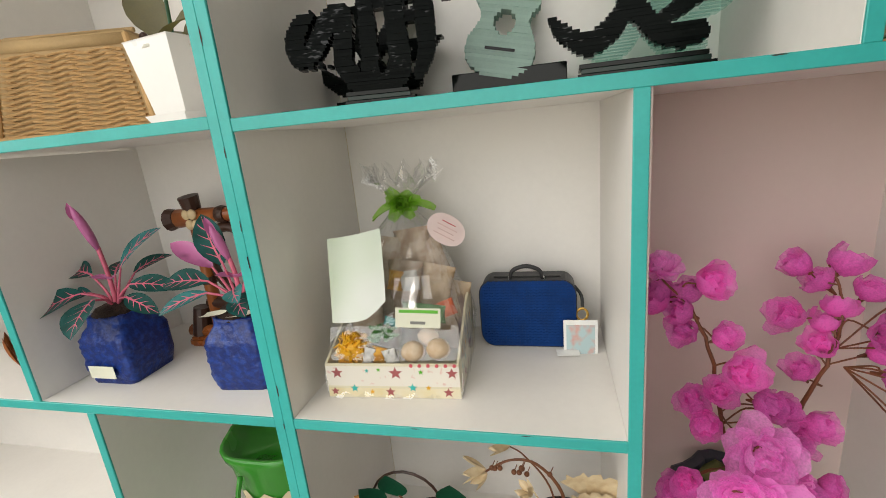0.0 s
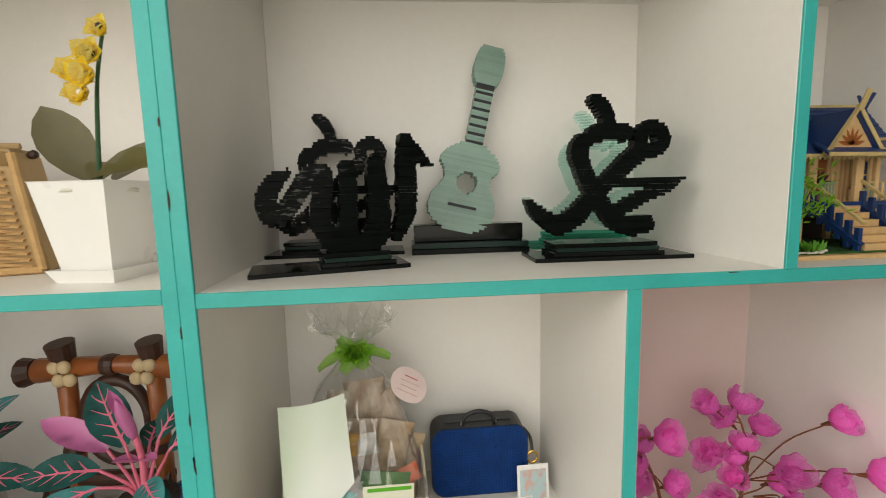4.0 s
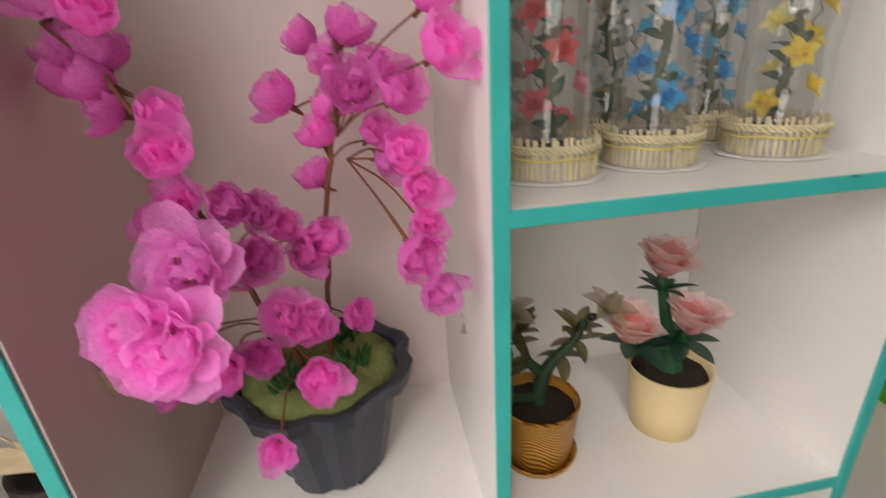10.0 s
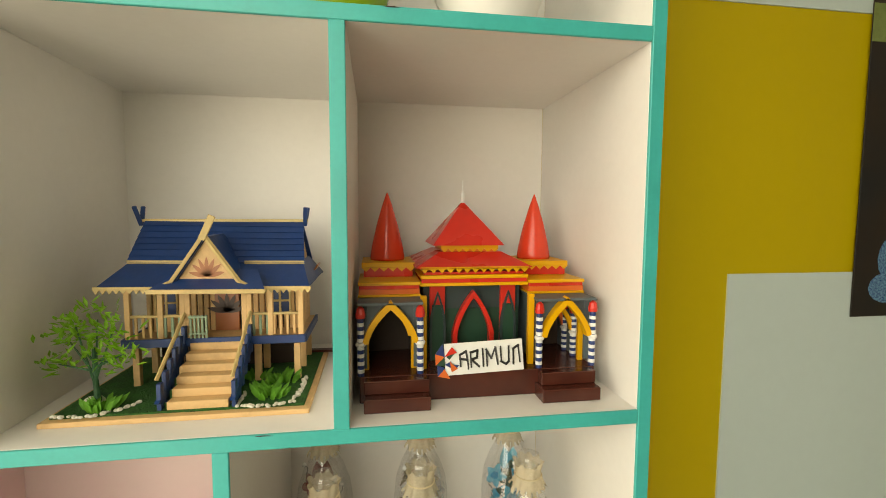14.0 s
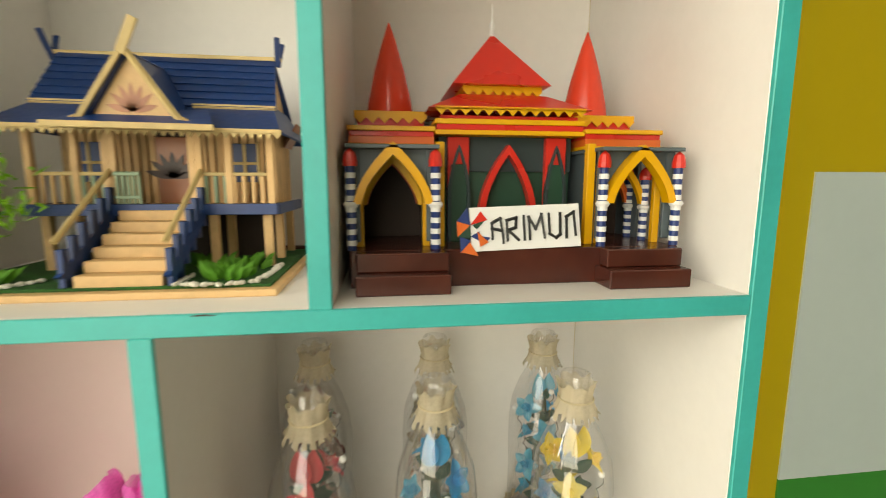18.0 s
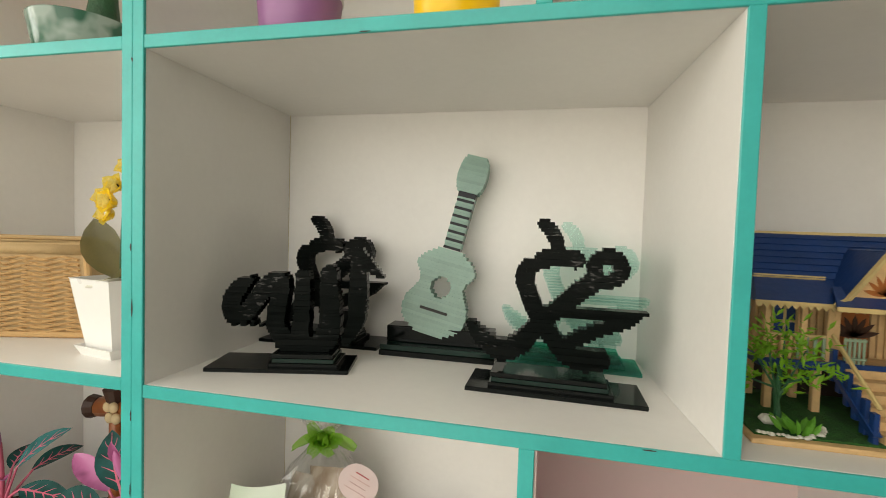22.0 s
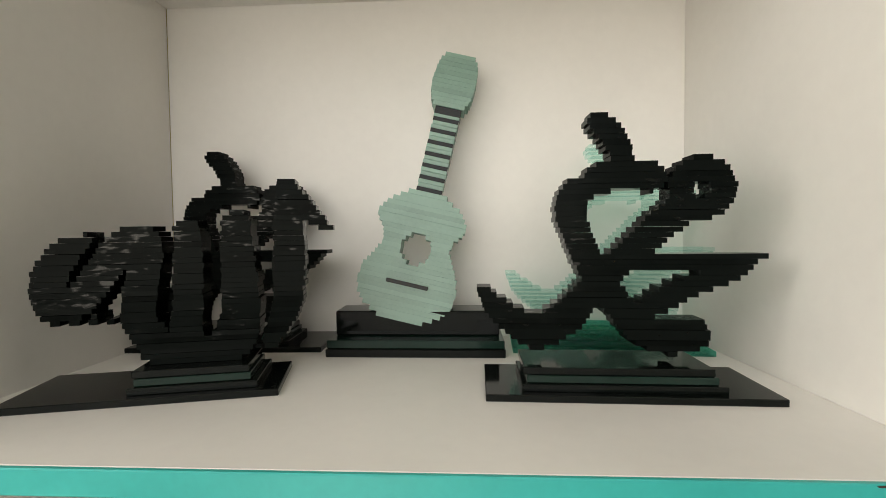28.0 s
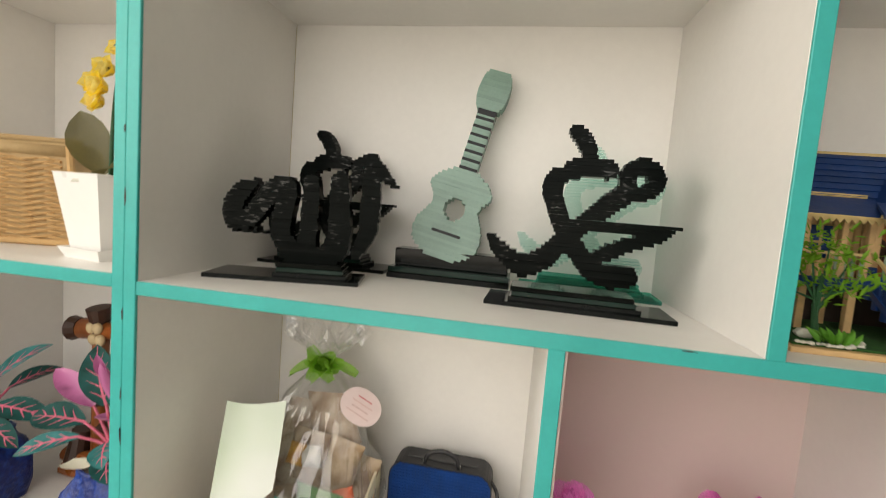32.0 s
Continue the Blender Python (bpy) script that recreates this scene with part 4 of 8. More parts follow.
            part("twig", tube([q - origin for q in spline([near, mid, back], 4)], 0.0013, 5), BROWN_STEM, t)
            part("calyx", tube([back - origin - d.normalized() * size * 0.22, back - origin, back - origin + d.normalized() * size * 0.22], [0.0018, size * 0.07, size * 0.15], 7), BROWN_STEM, t, "brown calyx")
            i += 1


rose_tree()


# ---- flowers under bottles ----
def bottle_display(x, y, flower, second, label, seed, yaw=0):
    t = thing("bottled_flower", label, "bottled flower", pose(x, y, Z_C, 0, 0, yaw) @ Matrix.Diagonal((1, 1, 0.955, 1)), "flowers under cut bottles")
    rng = random.Random(seed)
    bm = lathe([(0.061, 0.0005), (0.063, 0.002), (0.060, 0.0035), (0.001, 0.004)], 28, wave=lambda a, i: 1 + 0.03 * math.sin(9 * a) + 0.02 * math.sin(4 * a))
    part("paper_mat", bm, PAPER_LACE, t)
    part("base_disc", lathe([(0.046, 0.004), (0.046, 0.030), (0.040, 0.036), (0.001, 0.030)], 24), SOIL, t)
    # added grey band gives the look of bottle plastic between the sticks
    part("paper_band", lathe([(0.0505, 0.003), (0.0505, 0.040), (0.0490, 0.040), (0.0490, 0.003)], 32), GREY_BAND, t, "added grey band for bottle plastic seen between the sticks", smooth=False)
    bm = bmesh.new()
    for k in range(50):
        a = 2 * math.pi * (k + rng.uniform(-0.2, 0.2)) / 50
        r, h = 0.0520 + rng.uniform(-0.0008, 0.0008), 0.0445 + rng.uniform(-0.002, 0.0035)
        m = pose(r * math.cos(a), r * math.sin(a), 0.005, rng.uniform(-4, 4), rng.uniform(-2, 3), math.degrees(a))
        box(bm, -0.0011, 0.0011, -0.0020, 0.0018 + rng.uniform(-0.0006, 0.0006), 0, h, m)
    part("stick_ring", bm, PALE_SISAL, t)
    # three plaited strands round the sticks
    for strand in range(3):
        pts = []
        for k in range(97):
            a, q = 2 * math.pi * k / 96, 2 * math.pi * (k / 6 + strand / 3)
            rr = 0.0553 + 0.0013 * math.sin(2 * q)
            pts.append(Vector((rr * math.cos(a), rr * math.sin(a), 0.0385 + 0.0040 * math.sin(q))))
        part("plaited_strand", tube(pts, 0.0017, 5), PLAIT, t, "cream plaited straw", smooth=True)
    pts = [Vector((0.0547 * math.cos(a), 0.0547 * math.sin(a), 0.0275 + 0.001 * math.sin(7 * a))) for a in [2 * math.pi * k / 36 for k in range(37)]]
    part("cord", tube(pts, 0.0013, 5), LEMON_CORD, t, "yellow cord")
    prof = [(0.0475, 0.010), (0.0475, 0.10), (0.0455, 0.130), (0.0470, 0.16), (0.0475, 0.205), (0.0440, 0.238), (0.034, 0.268), (0.022, 0.292), (0.0165, 0.306), (0.0160, 0.330)]
    bm = bmesh.new()
    rings = []
    for i, (r, z) in enumerate(prof):
        rings.append([bm.verts.new((r * (1 + 0.012 * math.sin(5 * a + 40 * z)) * math.cos(a), r * (1 + 0.012 * math.sin(5 * a + 40 * z)) * math.sin(a), z)) for a in [2 * math.pi * k / 28 for k in range(28)]])
    for a, b in zip(rings, rings[1:]):
        for k in range(28):
            bm.faces.new((a[k], a[(k + 1) % 28], b[(k + 1) % 28], b[k]))
    cover = part("bottle", bm, PET, t, "clear plastic bottle cut open", smooth=True)
    cover.visible_shadow = False
    part("cap", lathe([(0.0170, 0.326), (0.0178, 0.328), (0.0180, 0.345), (0.0160, 0.349), (0.001, 0.350)], 20), PET, t, "clear cap")
    # lace gathered under the cap
    bm, rings = bmesh.new(), []
    for i, (r, z) in enumerate([(0.0212, 0.338), (0.0195, 0.332), (0.0185, 0.322), (0.0188, 0.316), (0.0205, 0.309), (0.0235, 0.302), (0.0265, 0.296)]):
        deep = (0.10, 0.05, 0.03, 0.05, 0.06, 0.07, 0.09)[i]
        ring = []
        for k in range(54):
            w = 2 * math.pi * k / 54
            rr = r * (1.02 + deep * math.sin(9 * w + seed) + 0.4 * deep * math.sin(17 * w + 2 * seed + i))
            ring.append(bm.verts.new((rr * math.cos(w), rr * math.sin(w), z + (0.0025 * math.sin(9 * w + seed + 1) + 0.002 * math.sin(5 * w) if i in (0, 6) else 0))))
        rings.append(ring)
    for i, (a, b) in enumerate(zip(rings, rings[1:])):
        for k in range(54):
            if i < 5 or (k + seed) % 3:
                bm.faces.new((a[k], a[(k + 1) % 54], b[(k + 1) % 54], b[k]))
    part("lace_collar", bm, LACE, t, "cream lace gathered round the neck", smooth=True)
    pts = [Vector((0.0198 * math.cos(w), 0.0198 * math.sin(w), 0.3175)) for w in [2 * math.pi * k / 24 for k in range(25)]]
    part("neck_cord", tube(pts, 0.0013, 5), PALE_SISAL, t)
    stem = [Vector((0.006 * math.sin(k * 1.3 + seed), 0.005 * math.cos(k), 0.02 + 0.031 * k)) for k in range(8)]
    part("stem", tube(spline(stem, 3), 0.0052, 7), OLIVE_STEM, t)
    kinds = [star_mesh("flower", flower, seed, 5, 0.56, 0.36, 34, 3, -0.4), star_mesh("flower", second, seed + 1, 5, 0.56, 0.34, 44, 2, -0.3)]
    for k in range(11):
        z = 0.064 + 0.0185 * k
        a = k * 2.5 + seed
        p = Vector((0.021 * math.cos(a), 0.017 * math.sin(a) - 0.006, z))
        part("flower", kinds[k % 3 == 2], None, t, m=facing(p, (math.cos(a), math.sin(a) - 0.5, 0.6), 0.043, k))
        for turn, rise, long_ in ((1.2, 0.6, 0.026), (-1.1, 1.0, 0.030)):
            w = a + turn
            bm = petal(bmesh.new(), frame_of((0, 0, z - 0.010), (math.cos(w), math.sin(w) - 0.2, rise), (0, -1, 0.6)), long_, 0.014, 0.2, -0.5)
            part("leaf", bm, DARK_LEAF, t, smooth=True)
    for s in (-0.012, 0.006):
        bm = petal(bmesh.new(), frame_of((s * 0.5, -0.003, 0.240), (s * 9, -0.1, 1), (0, -1, 0)), 0.050, 0.022, 0.35, 0.15)
        part("bud_petal", bm, flower, t, smooth=True)
    for k in range(3):
        a = 0.9 + 2.1 * k + seed
        base = Vector((0.020 * math.cos(a), 0.020 * math.sin(a), 0.10 + 0.05 * k))
        pts = [base + Vector((0.016 * math.cos(a), 0.016 * math.sin(a), 0)) * (j / 14) + Vector((0.0028 * math.cos(j * 1.5), 0.0028 * math.sin(j * 1.5), 0.0048 * j)) for j in range(15)]
        part("curled_wire", tube(pts, 0.0007, 4), BLACK_WIRE, t)
        bm = bmesh.new()
        bmesh.ops.create_icosphere(bm, subdivisions=2, radius=0.0042, matrix=Matrix.Translation(pts[-1]))
        part("pearl", bm, PEARL, t, smooth=True)


bottle_display(1.028, 0.122, ROSE_FL, ROSE_PALE_FL, "rose red and pink flowers under a clear cut bottle", 1)
bottle_display(1.164, 0.135, BLUE_FL, SKY_FL, "blue flowers under a clear cut bottle", 2)
bottle_display(1.326, 0.130, YELLOW_FL, LEMON_FL, "yellow flowers under a clear cut bottle", 3)
bottle_display(1.012, 0.272, WINE_FL, WINE_FL, "dark red flowers under a clear cut bottle at the back", 4)
bottle_display(1.178, 0.272, TAUPE_FL, GREY_FL, "brown flowers under a clear cut bottle at the back", 5)
bottle_display(1.338, 0.272, SKY_FL, BLUE_FL, "sky blue flowers under a clear cut bottle at the back", 6)


# ---- small nylon flower pots ----
def branch(owner, pts, r0, r1, mat=None, name="stem"):
    way = spline(pts, 5)
    fall = 2.6 if name == "trunk" else 1.0
    return part(name, tube(way, [r1 + (r0 - r1) * (1 - i / (len(way) - 1)) ** fall for i in range(len(way))], 8), mat or STEM, owner, smooth=True)


def wood_pot_plant():
    t = thing("artificial_plant", "brown nylon flowers in a wood-grain plastic pot on a saucer", "flower pot", pose(1.028, 0.136, Z_D))
    part("saucer", lathe([(0.046, 0), (0.055, 0.004), (0.060, 0.016), (0.058, 0.016), (0.052, 0.006), (0.001, 0.005)], 32), WOOD_POT, t, smooth=True)
    pot_round(t, 0.050, 0.060, 0.098, WOOD_POT, wall=0.004).location = (0, 0, 0.006)
    soil_in(t, 0.054, 0.088)
    branch(t, [(0, 0, 0.08), (0.004, 0, 0.125), (0.014, -0.004, 0.160), (0.044, -0.012, 0.200), (0.058, -0.014, 0.232)], 0.013, 0.005, OLIVE_STEM)
    branch(t, [(0.006, 0, 0.145), (-0.016, 0, 0.170), (-0.022, 0, 0.190), (-0.030, 0, 0.216)], 0.008, 0.005, OLIVE_STEM)
    branch(t, [(-0.004, 0, 0.105), (-0.030, -0.006, 0.112), (-0.046, -0.01, 0.125), (-0.054, -0.01, 0.160)], 0.007, 0.005, OLIVE_STEM)
    for c, seed in (((0.050, -0.012, 0.215), 1), ((-0.030, 0, 0.215), 2), ((-0.054, -0.01, 0.165), 3), ((-0.045, 0, 0.235), 4)):
        ring_of_leaves(t, c, 7, 0.046, 0.018, 1.1, OLIVE_LEAF, seed)
        ring_of_leaves(t, (c[0], c[1], c[2] - 0.014), 4, 0.046, 0.015, 0.3, OLIVE_LEAF, seed + 20)
    ring_of_leaves(t, (0.030, -0.01, 0.178), 3, 0.045, 0.018, 0.1, OLIVE_LEAF, 9)
    star = star_mesh("flower", TAUPE_FL, 4, 6, 0.55, 0.3, 35, 4)
    part("flower", star, None, t, m=facing((0.084, -0.018, 0.244), (0.4, -0.4, 1), 0.082))
    part("flower", star, None, t, m=facing((-0.072, 0.004, 0.236), (-0.7, -0.3, 0.8), 0.080, 1))
    part("flower", star, None, t, m=facing((-0.046, 0.0, 0.246), (-0.3, -0.3, 1), 0.085))
    bm = bmesh.new()
    bmesh.ops.create_icosphere(bm, subdivisions=2, radius=0.006, matrix=Matrix.Translation((0.066, -0.02, 0.240)))
    part("berry", bm, BLACK_WIRE, t, smooth=True)


def cream_pot_plant():
    t = thing("artificial_plant", "salmon pink nylon flowers in a cream plastic pot", "flower pot", pose(1.250, 0.152, Z_D))
    pot_round(t, 0.050, 0.0615, 0.112, CREAM_POT, wall=0.003)
    soil_in(t, 0.055, 0.100)
    branch(t, [(0, 0, 0.09), (-0.002, 0, 0.135), (0.002, -0.004, 0.165)], 0.024, 0.016, STEM, "trunk")
    branch(t, [(-0.002, 0, 0.150), (-0.020, -0.002, 0.200), (-0.034, 0, 0.268)], 0.010, 0.007)
    branch(t, [(0.004, 0, 0.150), (-0.050, -0.016, 0.164), (-0.096, -0.028, 0.188)], 0.010, 0.006)
    branch(t, [(0.004, 0, 0.150), (0.000, -0.02, 0.172), (-0.008, -0.032, 0.194)], 0.010, 0.006)
    for c, size, seed in (((-0.036, 0.0, 0.268), 0.128, 1), ((-0.098, -0.030, 0.188), 0.125, 2), ((-0.008, -0.034, 0.192), 0.130, 3)):
        part("flower", star_mesh("flower", SALMON_PALE, seed, 7, 0.54, 0.46, 56, None, -0.35), None, t, m=facing(c, (0.05, -0.20, 1), size))
        part("flower", star_mesh("flower", SALMON_PALE, seed + 3, 5, 0.50, 0.40, 66, None, -0.2), None, t, m=facing(c, (0, -0.10, 1), size, 0.5))
        part("flower_heart", star_mesh("flower_heart", SALMON, seed + 5, 6, 0.42, 0.30, 72, None, -0.2), None, t, "coral pink inner petals", m=facing(c, (0, -0.4, 1), size))
    ring_of_leaves(t, (-0.030, 0, 0.242), 8, 0.044, 0.014, 0.7, DARK_LEAF, 4)
    ring_of_leaves(t, (-0.080, -0.026, 0.176), 5, 0.050, 0.032, 0.1, DARK_LEAF, 5)
    ring_of_leaves(t, (0.000, -0.014, 0.166), 8, 0.056, 0.026, 0.15, DARK_LEAF, 6, bend=-0.2)


wood_pot_plant()
cream_pot_plant()


# ---- blue jars with pink-veined plants, and the little gong ----
def leaf_point(fr, length, width, cup, bend, t, k):
    """Point of a petal's surface at t along it and k across it."""
    w = math.sin(math.pi * min(t * 0.96 + 0.04, 1)) ** 0.8
    a, up = bend * t, cup * width * k * k * w + 0.0007
    return fr @ Vector((k * w * width / 2, length * t * math.cos(a * 0.7) - up * math.sin(a), length * t * math.sin(a * 0.7) + up * math.cos(a)))


def leaf_vein(bm, fr, length, width, cup, bend, t0, t1, k1, thick):
    """Tapered strip lying on a leaf from its midrib outwards."""
    rows, n = [], 6
    for i in range(n + 1):
        u = i / n
        half = thick * (1 - 0.8 * u) / 2
        p = leaf_point(fr, length, width, cup, bend, t0 + (t1 - t0) * u, k1 * u)
        q = leaf_point(fr, length, width, cup, bend, t0 + (t1 - t0) * u + 0.02, k1 * (u + 0.02) if k1 else 0)
        side = (q - p).normalized().cross(fr.col[2].xyz) * half
        rows.append((bm.verts.new(p - side), bm.verts.new(p + side)))
    for a, b in zip(rows, rows[1:]):
        bm.faces.new((a[0], a[1], b[1], b[0]))


def croton(x, y, yaw, label, seed, size, paper, leaves):
    t = thing("artificial_plant", label, "flower pot", pose(x, y, Z_C, 0, 0, yaw))
    turn = Matrix.Rotation(radians(-yaw), 3, "Z")
    rng = random.Random(seed)
    # square jar with sloping shoulders under a crumpled coat
    heights = [0.0, 0.003] + [0.003 + 0.0062 * k for k in range(1, 15)]
    prof = [(0.054 + 0.007 * min(z / 0.03, 1), z) for z in heights] + [(0.0575, 0.097), (0.0535, 0.105), (0.0490, 0.113), (0.0450, 0.120), (0.0440, 0.127), (0.0445, 0.133), (0.0400, 0.134), (0.0370, 0.126), (0.001, 0.124)]
    bm = lathe(prof, 56, wave=lambda a, i: (0.86 / max(abs(math.cos(a)), abs(math.sin(a)), (abs(math.cos(a)) + abs(math.sin(a))) * 0.535)) * size if i < 18 else (0.5 + 0.5 * 0.86 / max(abs(math.cos(a)), abs(math.sin(a)), 0.75)) * size)
    for v in bm.verts:
        if v.co.x > 0.040 or v.co.z < 0.002:
            continue
        v.co += Vector((v.co.x, v.co.y, 0)).normalized() * rng.uniform(-0.0018, 0.0018) + Vector((0, 0, rng.uniform(-0.0015, 0.0015)))
    part("jar", bm, BLUE_ROUGH, t, smooth=True)
    soil = lathe([(0.043, 0.128), (0.043, 0.136), (0.036, 0.143), (0.020, 0.148), (0.001, 0.149)], 20)
    for v in soil.verts:
        v.co.z += rng.uniform(-0.002, 0.002)
    part("soil", soil, SOIL, t, smooth=True)
    if paper:
        part("paper_label", bevelled(-0.034, 0.026, -0.0012, 0.0, 0, 0.026, 0.0004), LABEL, t, "cream paper label", m=pose(0.0, -0.0570 * size, 0.018, 1, 0, 0))
    else:
        bm = bmesh.new()
        for a in (-0.055, 0.0):
            petal(bm, frame_of(turn @ Vector((a, -0.034, 0.137)), turn @ Vector((1, -0.2, 0.10)), (0, 0, 1)), 0.055, 0.032, 0.1, 0.1, "round", 4)
        part("paper_lining", bm, LABEL, t)
    for dx, dy, dz, z, length, width, kind in leaves:
        d = turn @ Vector((dx, dy, dz)).normalized()
        face = turn @ Vector((0, -0.75, 1))
        tip = Vector((d.x * 0.050, d.y * 0.050, z + 0.035 * max(d.z, 0)))
        part("stalk", tube(spline([(d.x * 0.006, d.y * 0.006, 0.140), (d.x * 0.020, d.y * 0.020, 0.5 * (0.150 + z)), tip], 4), [0.0030, 0.0029, 0.0028, 0.0027, 0.0026, 0.0024, 0.0022, 0.0021, 0.0020], 6), PINK_STALK, t, smooth=True)
        fr = frame_of(tip, d, face)
        leaf = part("leaf", petal(bmesh.new(), fr, length, width, 0.12, -0.5, "leaf", 8, 0, 6), (CROTON, CROTON_EDGE, CROTON_PINK)[kind], t, ("dark green leaf with pink veins", "teal leaf with pink veins", "pink leaf")[kind], smooth=True)
        if kind == 2:
            continue
        bm = bmesh.new()
        leaf_vein(bm, fr, length, width, 0.12, -0.5, 0.0, 0.96, 0, 0.0042)
        for j in range(4):
            for s in (-1, 1):
                leaf_vein(bm, fr, length, width, 0.12, -0.5, 0.12 + 0.18 * j, 0.28 + 0.185 * j, s * 0.66, 0.0030)
        part("vein", bm, PINK_STALK, leaf, "pink veins")
    top = 0.262 if paper else 0.236
    part("stalk", tube(spline([(0, 0, 0.140), (0.002, 0, 0.20), (-0.004, 0, top)], 4), 0.0042, 7), PINK_STALK, t, smooth=True)
    long_ = 0.088 if paper else 0.066
    roll = [turn @ Vector((-0.004 - 0.10 * u * long_, -0.02 * u, 0)) + Vector((0, 0, top - 0.006 + u * long_)) for u in [k / 8 for k in range(9)]]
    part("young_leaf", tube(roll, [0.0040, 0.0062, 0.0078, 0.0085, 0.0088, 0.0086, 0.0074, 0.0050, 0.0008], 9), CROTON_PINK, t, "rolled pink young leaf", smooth=True)
    part("young_leaf", petal(bmesh.new(), frame_of(roll[5], turn @ Vector((-0.25, -0.1, 1)), turn @ Vector((0.5, -1, 0.1))), 0.042, 0.016, 0.5, 0.2), CROTON_PINK, t, smooth=True)
    for s in (-1, 1):
        bm = petal(bmesh.new(), frame_of((0, 0, 0.196), turn @ Vector((0.9 * s, -0.4, 0.12)), (0, 0, 1)), 0.034, 0.018, 0.45, 0.2)
        part("young_leaf", bm, CROTON_PINK, t, smooth=True)


# (x, y, z of the direction, height, length, width, kind)
croton(-0.432, 0.118, 0, "pink-veined dark green plant in a rough blue jar with a label", 1, 1.07, True, (
    (-0.75, -0.50, -0.10, 0.178, 0.100, 0.058, 0), (-0.90, 0.10, 0.25, 0.196, 0.080, 0.044, 0), (-1.0, -0.10, 0.0, 0.170, 0.090, 0.036, 1), (0.15, -0.90, -0.25, 0.172, 0.082, 0.060, 0),
    (0.55, 0.10, 0.75, 0.190, 0.108, 0.038, 1), (0.95, -0.05, 0.12, 0.182, 0.100, 0.040, 0), (0.90, -0.30, -0.08, 0.166, 0.085, 0.036, 0), (0.30, 0.60, 0.40, 0.178, 0.080, 0.040, 0), (-0.45, 0.60, 0.40, 0.178, 0.080, 0.040, 0)))
croton(-0.148, 0.118, 5, "pink-veined dark green plant in a rough blue jar with paper lining", 2, 1.05, False, (
    (-0.70, -0.10, 0.60, 0.196, 0.100, 0.036, 2), (-0.25, -0.10, 0.85, 0.190, 0.098, 0.052, 0), (-0.80, -0.20, 0.18, 0.186, 0.098, 0.048, 0), (-0.90, -0.50, -0.05, 0.176, 0.098, 0.032, 1),
    (0.40, -0.60, 0.18, 0.180, 0.070, 0.036, 1), (0.45, -0.60, 0.0, 0.176, 0.064, 0.040, 0), (0.35, 0.20, 0.75, 0.190, 0.085, 0.040, 0), (0.45, 0.10, 0.45, 0.180, 0.070, 0.036, 0), (-0.20, 0.70, 0.35, 0.176, 0.080, 0.038, 0)))


